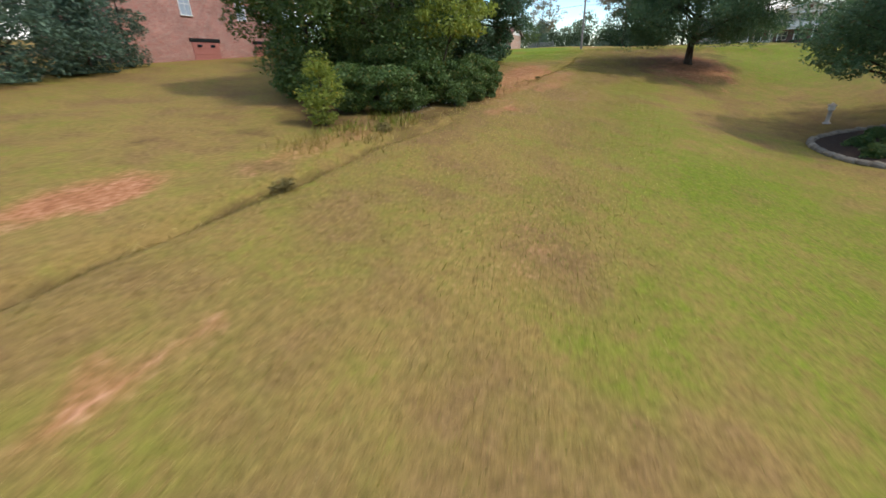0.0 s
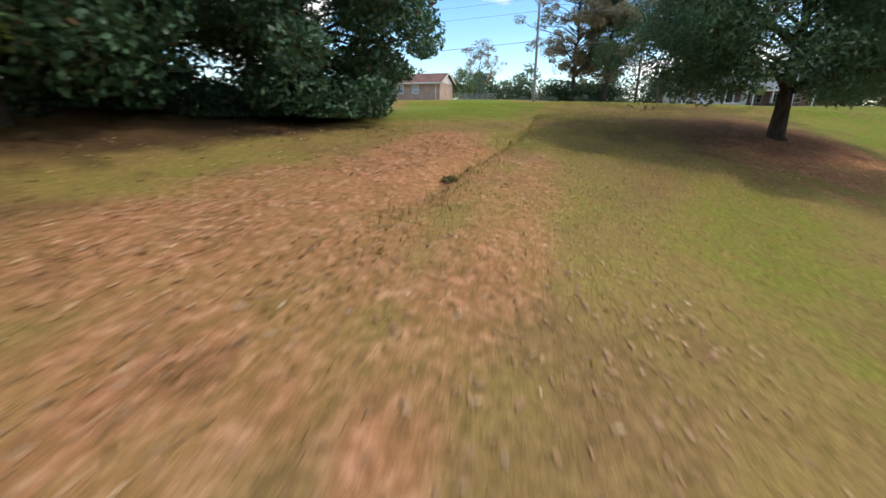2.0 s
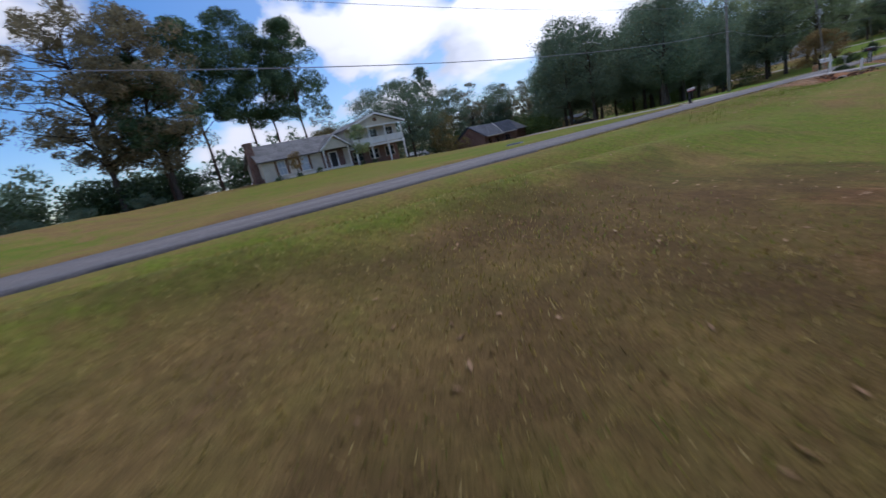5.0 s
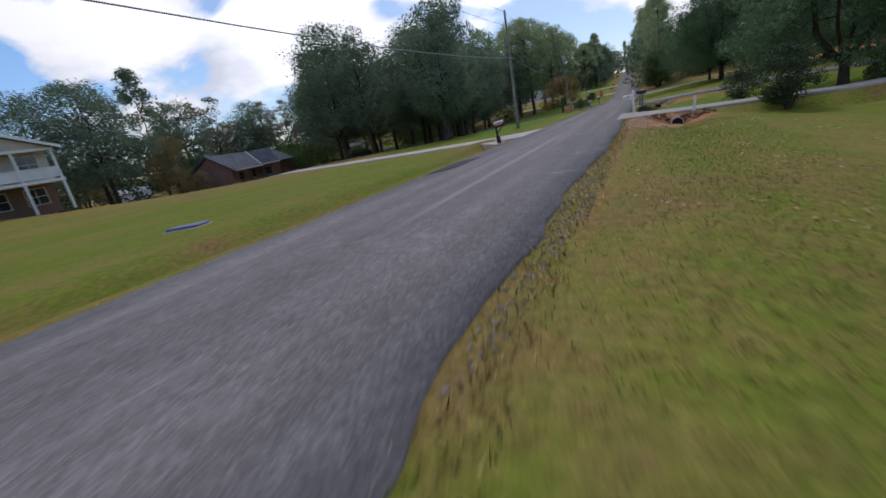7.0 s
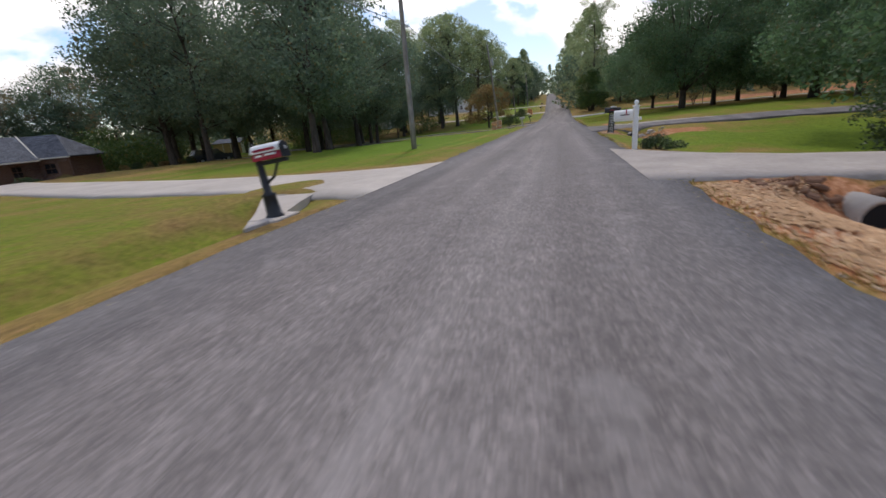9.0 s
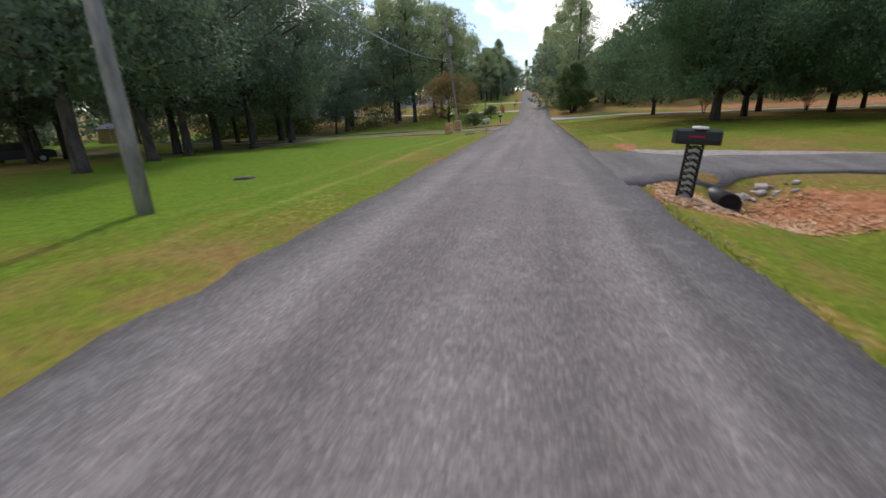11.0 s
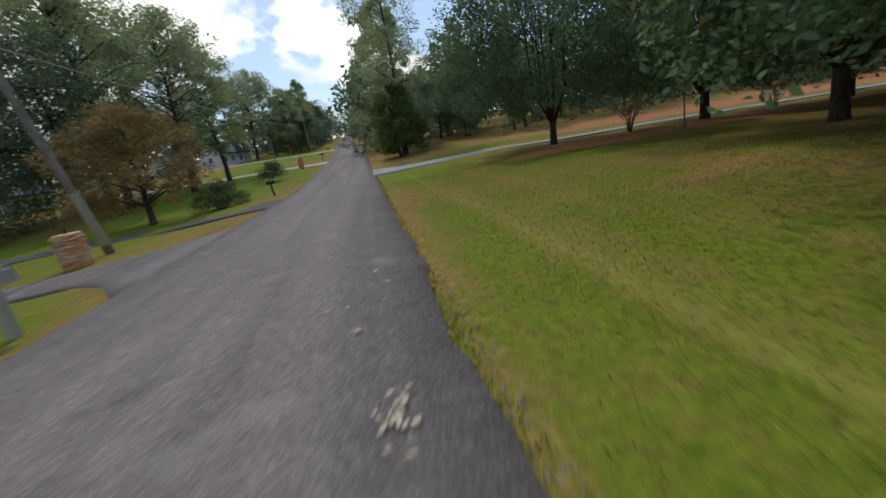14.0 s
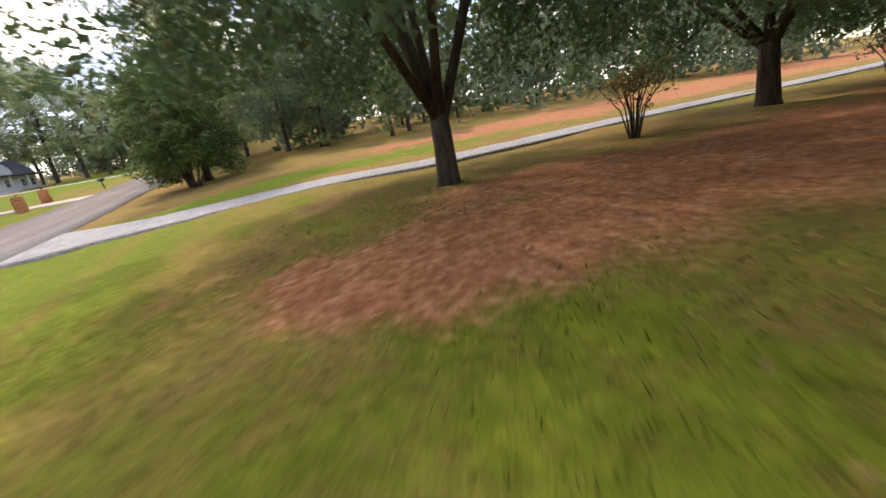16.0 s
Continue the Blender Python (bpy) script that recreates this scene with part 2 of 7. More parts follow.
def brick_build(c1, c2, mortar, scale=1.0):
    def build(add, co):
        m = add("ShaderNodeMapping", {"Vector": co}).outputs[0]
        s = add("ShaderNodeSeparateXYZ", {0: m})
        u = math_node(add, "ADD", s.outputs["X"], s.outputs["Y"])
        v = add("ShaderNodeCombineXYZ", {0: u, 1: s.outputs["Z"], 2: 0.0}).outputs[0]
        b = add("ShaderNodeTexBrick", {"Vector": v, "Color1": c1, "Color2": c2, "Mortar": mortar, "Scale": 1.0 / scale,
                                       "Mortar Size": 0.012, "Bias": 0.0, "Brick Width": 0.215, "Row Height": 0.075})
        n = noise_fac(add, co, 0.8, 4.0)
        n2 = noise_fac(add, co, 5.0, 3.0)
        c = add("ShaderNodeHueSaturation", {"Color": b.outputs["Color"], "Value": ramp(add, mix(add, 0.5, n, n2), [(0.3, 0.72), (0.7, 1.25)])}).outputs[0]
        return c, b.outputs["Fac"]
    return build


def bark_build(dark, light):
    def build(add, co):
        n = noise_fac(add, co, 7.0, 5.0, 0.6, (1, 1, 0.22))
        return ramp(add, n, [(0.3, dark), (0.72, light)]), n
    return build


def shingle_build(dark, light):
    def build(add, co):
        s = add("ShaderNodeSeparateXYZ", {0: co})
        v = add("ShaderNodeCombineXYZ", {0: s.outputs["Y"], 1: math_node(add, "MULTIPLY", s.outputs["X"], 1.0), 2: 0.0}).outputs[0]
        b = add("ShaderNodeTexBrick", {"Vector": v, "Color1": (*dark, 1), "Color2": (*light, 1), "Mortar": tuple(d * 0.5 for d in dark) + (1,), "Scale": 1.0,
                                       "Mortar Size": 0.008, "Brick Width": 0.3, "Row Height": 0.14})
        n = noise_fac(add, co, 0.7, 4.0)
        return add("ShaderNodeHueSaturation", {"Color": b.outputs["Color"], "Value": ramp(add, n, [(0.3, 0.75), (0.7, 1.25)])}).outputs[0], b.outputs["Fac"]
    return build


def siding_build(colour):
    def build(add, co):
        s = add("ShaderNodeSeparateXYZ", {0: co})
        w = math_node(add, "FRACT", math_node(add, "MULTIPLY", s.outputs["Z"], 7.0))
        n = noise_fac(add, co, 1.2, 4.0)
        return ramp(add, n, [(0.3, tuple(c * 0.8 for c in colour)), (0.7, colour)]), w
    return build


M_GROUND = material("lawn and clay", ground_build, 0.95, (0.9, 0.04), 0.1)
M_ROAD = material("worn asphalt", road_build, 0.85, (0.6, 0.006), 0.3)
M_ASPHALT = plain("newer asphalt", (0.075, 0.073, 0.078), 0.85, 0.3, 2.0, 0.3, bump=0.5)
M_PATCH = plain("dark road patch", (0.055, 0.052, 0.058), 0.9, 0.3, 2.0, 0.25, bump=0.5)
M_GRAVEL = material("grey gravel", gravel_build, 0.9, (1.0, 0.03), 0.2)
M_CRUSHED = plain("pale crushed stone", (0.36, 0.325, 0.295), 0.9, 0.7, 9.0, 0.2, bump=1.0)
M_CONCRETE = material("concrete", concrete_build, 0.85, (0.3, 0.005), 0.3)
M_CONCRETE_OLD = plain("stained concrete", (0.36, 0.315, 0.275), 0.88, 0.3, 0.8, 0.3, bump=0.3)
M_RIPRAP = plain("orange crushed stone", (0.56, 0.37, 0.23), 0.9, 0.45, 4.0, 0.2, bump=0.6)
M_GRIT = plain("brown grit", (0.27, 0.225, 0.18), 0.9, 0.45, 9.0, 0.2, bump=0.6)
M_CLAY = plain("brown clay bank", (0.20, 0.115, 0.075), 0.95, 0.4, 3.0, 0.1, bump=0.8)
M_BARK = material("grey-brown bark", bark_build((0.035, 0.028, 0.022), (0.12, 0.098, 0.08)), 0.95, (0.8, 0.03), 0.1)
M_BARK_PINE = material("pine bark", bark_build((0.05, 0.032, 0.022), (0.17, 0.11, 0.075)), 0.95, (0.8, 0.03), 0.1)
M_OAK = foliage("oak leaves", (0.028, 0.058, 0.030), (0.078, 0.130, 0.058), (0.13, 0.12, 0.05), 0.42)
M_MAGNOLIA = foliage("magnolia leaves", (0.016, 0.040, 0.024), (0.052, 0.100, 0.045), (0.12, 0.085, 0.04), 0.2, 0.36)
M_HEDGE = foliage("hedge leaves", (0.020, 0.042, 0.014), (0.075, 0.118, 0.028), (0.22, 0.18, 0.04), 0.3)
M_YELLOWGREEN = foliage("pale young leaves", (0.070, 0.098, 0.016), (0.19, 0.22, 0.036), (0.40, 0.33, 0.04), 0.4)
M_WOODS = foliage("wood leaves", (0.046, 0.072, 0.050), (0.118, 0.160, 0.096), (0.200, 0.170, 0.074), 0.42)
M_POPLAR = foliage("poplar leaves", (0.075, 0.110, 0.060), (0.230, 0.270, 0.130), (0.36, 0.30, 0.12), 0.5)
M_PINE = foliage("pine needles", (0.024, 0.048, 0.026), (0.075, 0.118, 0.050), None, 0.25)
M_AUTUMN = foliage("turning leaves", (0.078, 0.062, 0.024), (0.205, 0.140, 0.052), (0.27, 0.13, 0.042), 0.45)
M_BROWNLEAF = foliage("thin brown leaves", (0.075, 0.068, 0.043), (0.180, 0.152, 0.082), (0.250, 0.172, 0.082), 0.35)
M_OLIVE = foliage("olive leaves", (0.075, 0.065, 0.022), (0.17, 0.135, 0.045), (0.26, 0.15, 0.05), 0.35)
M_SHRUB = foliage("shrub leaves", (0.014, 0.027, 0.012), (0.042, 0.066, 0.022), None, 0.2)
M_CEDAR = foliage("cedar sprays", (0.022, 0.043, 0.031), (0.070, 0.112, 0.070), None, 0.2)
M_GRASS = foliage("grass blades", (0.22, 0.18, 0.035), (0.54, 0.42, 0.105), (0.74, 0.58, 0.24), 0.5, 0.7, 0.15, gain=1)
M_GREENBLADE = foliage("green blades", (0.13, 0.19, 0.017), (0.30, 0.39, 0.042), (0.58, 0.48, 0.14), 0.5, 0.7, gain=1)
M_DEADLEAF = foliage("fallen leaves", (0.34, 0.19, 0.09), (0.58, 0.36, 0.19), (0.68, 0.48, 0.29), 0.15, 0.7, gain=1)
M_STRAW = foliage("pale straw", (0.50, 0.29, 0.145), (0.72, 0.46, 0.25), (0.78, 0.56, 0.34), 0.1, 0.8, gain=1)
M_FLOWER = plain("small white flowers", (0.75, 0.74, 0.68), 0.8, 0.1)
M_GOLD = plain("small yellow flowers", (0.65, 0.48, 0.05), 0.8, 0.15)
M_POLE = material("weathered pole wood", bark_build((0.15, 0.135, 0.12), (0.36, 0.33, 0.30)), 0.9, (0.4, 0.01), 0.2)
M_WIRE = plain("aluminium cable", (0.25, 0.25, 0.26), 0.5, 0.1)
M_STEEL = plain("galvanised steel", (0.45, 0.46, 0.47), 0.4, 0.15, 8.0, 0.5, 0.7)
M_WHITE = plain("white paint", (0.78, 0.77, 0.74), 0.5, 0.08)
M_TRIM = plain("cream trim paint", (0.70, 0.66, 0.58), 0.6, 0.1)
M_BLACK = plain("black painted metal", (0.016, 0.016, 0.018), 0.45, 0.3)
M_RED = plain("red paint", (0.36, 0.012, 0.035), 0.5, 0.2)
M_GREY = plain("weathered grey plastic", (0.42, 0.41, 0.38), 0.6, 0.2)
M_GLASS = plain("dark window glass", (0.02, 0.024, 0.03), 0.08, 0.1, 1.0, 0.8, bump=0.0)
# reflected sky is put into the base colour of these panes
M_GLASS_SKY = plain("window glass with painted sky reflection", (0.40, 0.46, 0.54), 0.12, 0.1, 1.0, 0.8, bump=0.0)
M_BRICK_RED = material("dark red brick", brick_build((0.50, 0.19, 0.14, 1), (0.32, 0.11, 0.085, 1), (0.50, 0.38, 0.33, 1)), 0.9, (0.4, 0.01), 0.2)
M_BRICK_TAN = material("mottled tan brick", brick_build((0.50, 0.32, 0.23, 1), (0.30, 0.16, 0.11, 1), (0.50, 0.43, 0.37, 1)), 0.9, (0.4, 0.01), 0.2)
M_BRICK_BROWN = material("brown brick", brick_build((0.20, 0.095, 0.07, 1), (0.12, 0.055, 0.045, 1), (0.28, 0.22, 0.19, 1)), 0.9, (0.4, 0.01), 0.2)
M_ROOF_RED = material("red-brown shingles", shingle_build((0.14, 0.075, 0.06), (0.23, 0.125, 0.10)), 0.9, (0.4, 0.01), 0.2)
M_ROOF_GREY = material("grey shingles", shingle_build((0.15, 0.145, 0.14), (0.25, 0.24, 0.23)), 0.9, (0.4, 0.01), 0.2)
M_ROOF_DARK = material("dark shingles", shingle_build((0.055, 0.062, 0.08), (0.105, 0.118, 0.145)), 0.85, (0.4, 0.01), 0.3)
M_SIDING = material("beige lap siding", siding_build((0.62, 0.57, 0.47)), 0.7, (0.5, 0.01), 0.3)
M_SIDING_WHITE = material("white lap siding", siding_build((0.78, 0.78, 0.76)), 0.7, (0.5, 0.01), 0.3)
M_PINKDOOR = plain("faded red garage door", (0.42, 0.16, 0.13), 0.7, 0.15)
M_STONE = [plain("field stone %s" % n, c, 0.9, 0.35, 5.0, 0.2, bump=0.7, per_object=0.25) for n, c in
           (("tan", (0.70, 0.46, 0.28)), ("rust", (0.68, 0.32, 0.16)), ("grey", (0.58, 0.45, 0.33)))]
M_BEDSTONE = plain("mossy grey-brown stone", (0.20, 0.17, 0.13), 0.95, 0.45, 4.0, 0.2, bump=0.7, per_object=0.25)
M_MULCH = plain("dark mulch", (0.045, 0.03, 0.022), 0.95, 0.5, 8.0, 0.1, bump=0.9)
# near-black paint that stands for the shade inside openings
M_HOLE_SHADE = plain("dark opening", (0.01, 0.01, 0.01), 0.9, 0.2)
M_RUBBER = plain("tyre rubber", (0.015, 0.015, 0.016), 0.8, 0.3)
M_CARWHITE = plain("white car paint", (0.75, 0.76, 0.78), 0.25, 0.05)
M_CARDARK = plain("dark car paint", (0.03, 0.035, 0.045), 0.25, 0.1)
M_BLUE = plain("blue-grey steel lid", (0.10, 0.12, 0.22), 0.5, 0.2)
M_WOOD = plain("brown stained wood", (0.16, 0.085, 0.05), 0.8, 0.3, 3.0)
M_GREYWOOD = plain("weathered cedar boards", (0.30, 0.25, 0.19), 0.85, 0.3, 4.0)
M_CREAM = plain("cream chips", (0.60, 0.52, 0.38), 0.9, 0.3)
M_TAN = plain("tan painted boards", (0.46, 0.29, 0.15), 0.8, 0.25, 2.0)


# ---- ground ----
def smooth(a, b, v):
    t = min(1.0, max(0.0, (v - a) / (b - a)))
    return t * t * (3 - 2 * t)


def road_z(y):
    u = min(y, 430.0) - 96.0
    return 0.0275 * (u + math.sqrt(u * u + 60.0))


def bend(y):
    """How far the road has swung to the west where it climbs the far rise."""
    return -0.03 * max(0.0, y - 125.0)


def land(x, y):
    """Height of the ground, x taken from the road's middle line."""
    z = road_z(y)
    if x > 0:
        low = 1 - smooth(-8, 14, y)
        fall = -2.3 + (0.19 if y > -19 else 0.1) * (-19 - max(-75.0, min(0.0, y)))
        z += low * (smooth(3, 34, x) * fall - 0.05 * min(60.0, max(0.0, x - 30)))
        z += 0.55 * smooth(3, 14, x) * smooth(36, 58, y)
        z -= 0.95 * smooth(3, 13, x) * smooth(-14, 6, y) * (1 - smooth(32, 48, y))
        z += 0.03 * min(60.0, max(0.0, y - 100)) * smooth(6, 30, x)
        z -= 0.28 * math.exp(-((x - 5.2) / 1.1) ** 2) * smooth(8, 20, y) * (1 - smooth(44, 52, y))
        z -= 0.4 * math.exp(-((x - 5.2) / 0.9) ** 2 - ((y - 22.4) / 1.7) ** 2)
        z -= 0.42 * math.exp(-((x - 5.3) / 1.0) ** 2 - ((y - 41.7) / 1.5) ** 2)
        z += 0.45 * math.exp(-((x - 18.5) / 6.5) ** 2 - ((y + 8.8) / 5.0) ** 2)
        mid, half = 26.7 - 0.36 * min(2.8, max(0.0, x - 3.2)), 1.6 + 1.9 * (1 - smooth(3, 6, x))
        bank = (1 - smooth(half, half + 0.8, abs(y - mid))) * smooth(2.9, 3.4, x)
        z += bank * max(0.0, -0.035 * min(9.5, x - 3) - z)
        z -= (0.72 * math.exp(-((x - 5.6) / 1.0) ** 2) - 0.36 * math.exp(-((x - 8.0) / 0.9) ** 2)) * smooth(-45, -28, y) * (1 - smooth(-8, 4, y))
        mid, half = 46.8 - 0.3 * min(5.0, max(0.0, x - 3.5)), 2.0 + 2.6 * (1 - smooth(2.8, 5.6, x))
        bank = (1 - smooth(half, half + 1.1, abs(y - mid))) * smooth(2.9, 3.4, x)
        z += bank * max(0.0, 0.03 - z)
    else:
        w = -x
        k = smooth(-30, -12, y)
        z += 1.8 * smooth(5 + 10 * k, 30 + 25 * k, w) * (1 - smooth(4, 30, y))
        z -= 0.7 * smooth(6, 40, w) * smooth(40, 60, y) * (1 - smooth(110, 150, y))
        z -= 0.48 * math.exp(-((w - 4.95) / 0.85) ** 2) * (1 - smooth(23.4, 24.6, y)) * smooth(-30, -10, y)
        z -= 0.95 * smooth(31, 43, w) * smooth(24, 34, y) * (1 - smooth(46, 60, y))
        z -= 0.25 * smooth(3, 9, w) * smooth(52, 66, y) * (1 - smooth(95, 110, y))
    return z


def wander(x, y, s, k=0.0):
    return noise.noise(Vector((x / s, y / s, k)))


def surface(x, y):
    """The ground with its swale and small unevenness."""
    z = land(x, y)
    if 12 < x < 80 and -24 < y < -16:
        line = -20.1 + 0.25 * wander(x, 0, 6.0, 3.0) + 0.1 * wander(x, 0, 1.1, 4.0) - 0.5 * smooth(26, 29.5, x) + 0.95 * smooth(39, 43, x) * (1 - 0.6 * smooth(50, 55, x))
        worn = min(1.0, max(0.15, 0.62 + 1.1 * wander(x, 2.0, 1.7, 6.0)))
        z -= (0.12 * math.exp(-((y - line) / 0.45) ** 2) + 0.22 * worn * math.exp(-((y - line) / (0.17 + 0.08 * worn)) ** 2)) * smooth(12, 18, x) * (1 - 0.95 * smooth(31.5, 33.5, x) * (1 - smooth(49, 53, x)))
    off = min(1.0, max(0.0, (abs(x) - 3.0) / 2.0))
    return z + off * (0.05 * wander(x, y, 2.3) + 0.10 * wander(x, y, 7.0, 5.0))


# bare clay, and leaf litter with painted shade: centre, radii, strength
BARE = [(47.5, -18.7, 1.2, 0.4, 0.5), (44.5, -17.8, 1.5, 0.8, 0.38), (42.5, -18.0, 1.6, 0.7, 0.3), (15.6, 85.4, 2.6, 1.3, 0.75), (18.2, 83.6, 2.4, 1.6, 0.8), (14.5, 83.2, 2.4, 1.4, 0.8), (38, -20.4, 8, 1.3, 0.5), (30, -20.2, 5, 1.0, 0.48), (33, -18.7, 6.5, 1.0, 0.46), (29.5, -21.6, 5.0, 1.4, 0.58), (35, -21.0, 5, 1.0, 0.55), (44.6, -19.2, 2.4, 1.0, 0.38), (40.5, -16.2, 3.0, 1.2, 0.3), (18, -9.5, 5.5, 4.2, 0.7), (35, -22.6, 5.5, 1.9, 0.56), (27.5, -22.3, 4.0, 1.3, 0.6), (23, -24, 4, 2, 0.35), (62, -22.9, 2.0, 0.9, 0.72), (55.5, -21.6, 3.5, 0.8, 0.42), (64.9, -17.5, 1.1, 0.4, 0.55), (63.6, -17.2, 0.5, 0.25, 0.5),
        (46, -18.3, 0.6, 0.4, 0.7), (34.6, -18.4, 2.4, 0.7, 0.5), (27.5, -18.6, 2.2, 0.7, 0.4), (59, -15, 3.4, 1.6, 0.28), (38.9, -18.6, 0.6, 0.3, 0.6), (39, -20.3, 1.2, 0.4, 0.6), (25.5, -21.6, 2.4, 1.0, 0.5),
        (12.6, 83.3, 2.3, 1.3, 0.85), (16.5, 83.4, 2.6, 2.4, 0.75), (20.5, 83.8, 4.0, 2.6, 0.78), (28, 83.0, 6.0, 2.8, 0.7), (4.6, 52.4, 0.4, 1.25, 1.15), (3.9, 20.8, 0.9, 3.0, 1.0),
        (5.4, 22.8, 1.5, 1.2, 0.95), (6.2, 41.3, 2.0, 1.2, 1.0), (3.8, 41.0, 0.7, 1.5, 0.85), (12.6, -16.2, 2.5, 1.2, 0.2), (12.6, -9.2, 0.7, 0.8, 0.25),
        (5.0, 9.0, 0.8, 3.4, 0.06), (8.5, 13.0, 2.0, 3.0, 0.2), (38, 103.8, 17, 3.6, 1.2), (70, 104.5, 26, 5.5, 1.2), (23, 105.2, 6, 1.5, 1.0),
        (-22, -51, 3, 0.8, 0.7), (-4.9, 45.5, 0.25, 3, 0.2), (-3.9, 39.5, 0.7, 2.4, 0.32), (-4.8, 52, 0.3, 6, 0.12), (10.5, 70.5, 2.2, 0.7, 0.4), (6.6, 71.8, 0.7, 1.0, 0.35), (3.2, 6.5, 0.2, 2.4, 0.3), (3.15, 22, 0.25, 20, 0.42), (-3.1, 15, 0.22, 26, 0.3), (-3.15, 52, 0.22, 14, 0.38), (3.1, 66, 0.2, 14, 0.3)]
LUSH = [(60.4, -12.0, 2.0, 1.2, 0.32), (46.5, -12.4, 3.4, 1.4, 0.3), (31, -13.0, 5.0, 2.0, 0.27), (53, -8.4, 9.0, 4.2, 0.36), (41, -12, 6, 2.5, 0.3), (12, -25, 6, 4.5, 0.6), (17, -27, 5, 3, 0.5), (-13, 56, 9, 15, 1.0), (-9, 42, 6, 7, 0.9), (-16, -32, 9, 10, 0.7), (5.0, -12, 2.2, 20, 0.25),
        (9, 20, 5, 9, 0.15), (5.0, 62, 2.6, 10, 0.55), (10, 71, 8, 14, 0.2), (4.3, 70, 0.7, 9, 0.5), (7.2, 69, 1.6, 7, 0.2), (21, 66, 9, 9, 0.25), (-5.5, 52, 2.0, 16, 0.3), (-6.5, 69, 3, 4, 0.7), (-13, 90, 7, 12, 0.6), (-24, 84, 12, 14, 0.7), (16, 36.5, 14, 5.5, 0.75), (17, 58, 13, 9, 0.6), (-17, 175, 9, 60, 0.7), (-12, 112, 9, 16, 0.8), (-62, 88, 18, 14, 0.9), (-36, 68, 12, 9, 0.6), (6, 91, 4, 8, 0.6), (15, 20, 8, 8, 0.3), (5.4, 12, 2.6, 6, 0.3), (12, 99.5, 12, 1.6, 0.7), (12, -1, 10, 6, 0.4), (8.0, -15, 0.7, 9, 0.3),
        (10.5, 79.6, 6, 2.6, 0.4), (-12, 34, 8, 4, 0.6), (-14, 12, 10, 14, 0.45), (-20, 140, 14, 12, 0.35), (-30, 2, 16, 16, 0.3), (50, 92, 20, 0.9, 0.6)]
# the first entry darkens the swale rut: its shadow put into the colour
LITTER_SHADE = [(58, -20.12, 12, 0.3, 0.6), (47, -20.6, 7, 0.8, 0.66), (41.5, -17.0, 6, 2.0, 0.3), (50, -21.9, 7, 0.9, 0.5), (-64, 62, 16, 26, 0.3), (18, -9.5, 4.0, 3.2, 0.55), (29, -29.5, 9, 3.4, 0.85), (47, -24.6, 9, 2.6, 0.8), (-30, 66, 12, 12, 0.2), (-45, 60, 14, 16, 0.25), (-21, 55.5, 3.4, 2.0, 0.4), (13, 65, 4, 3, 0.6), (18, 72, 5, 3.6, 0.55),
          # entries at x 15.5, 11.0 and 11.8 paint the front oak's shade
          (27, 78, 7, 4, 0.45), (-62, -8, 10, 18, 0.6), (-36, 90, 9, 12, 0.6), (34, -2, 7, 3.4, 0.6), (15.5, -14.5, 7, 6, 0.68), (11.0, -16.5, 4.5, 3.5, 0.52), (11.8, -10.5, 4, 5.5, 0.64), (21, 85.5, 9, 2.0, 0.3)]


def steps(stops):
    """Lines of a grid: (from, to, pitch), end to end."""
    out = []
    for a, b, d in stops:
        n = max(1, round((b - a) / d))
        out += [a + (b - a) * i / n for i in range(n)]
    return out + [stops[-1][1]]


def sheet(name, xs, ys, z_of, mat):
    nx, ny = len(xs), len(ys)
    co = np.array([(x, y, z_of(x, y)) for y in ys for x in xs], np.float32)
    idx = np.arange(nx * ny).reshape(ny, nx)
    quads = np.stack([idx[:-1, :-1], idx[:-1, 1:], idx[1:, 1:], idx[1:, :-1]], -1).reshape(-1, 4)
    ob = new(name, quick_mesh(name, co, quads))
    ob.data.materials.append(mat)
    ob.data.polygons.foreach_set("use_smooth", np.ones(len(quads), bool))
    return ob, co


def quick_mesh(name, co, faces):
    """A mesh from arrays: corners and faces that all have the same number of corners."""
    co, faces = np.asarray(co, np.float32), np.asarray(faces, np.int32)
    me = bpy.data.meshes.new(name)
    k = faces.shape[1]
    me.vertices.add(len(co))
    me.vertices.foreach_set("co", co.ravel())
    me.loops.add(faces.size)
    me.loops.foreach_set("vertex_index", faces.ravel())
    me.polygons.add(len(faces))
    me.polygons.foreach_set("loop_start", np.arange(0, faces.size, k, dtype=np.int32))
    me.update(calc_edges=True)
    return me


gx = steps([(-900, -300, 60), (-300, -120, 15), (-120, -60, 4), (-60, -12, 1.5), (-12, -7, 0.5), (-7, -2.6, 0.2), (-2.6, 2.6, 0.65), (2.6, 6, 0.2), (6, 12, 0.3), (12, 40, 0.6), (40, 72, 0.6), (72, 120, 4), (120, 300, 15), (300, 900, 60)])
gy = steps([(-700, -200, 60), (-200, -90, 10), (-90, -45, 3), (-45, -23, 0.8), (-23, -20.7, 0.2), (-20.7, -19.5, 0.08), (-19.5, -18, 0.2), (-18, 0, 0.6), (0, 112, 0.6), (112, 160, 3), (160, 440, 12), (440, 1400, 80)])
ground, pts = sheet("ground", gx, gy, lambda x, y: surface(x - bend(y), y), M_GROUND)
tagged(ground, "patchy mown lawn with dry and bright green grass and bare red clay", "ground", kind="structure")


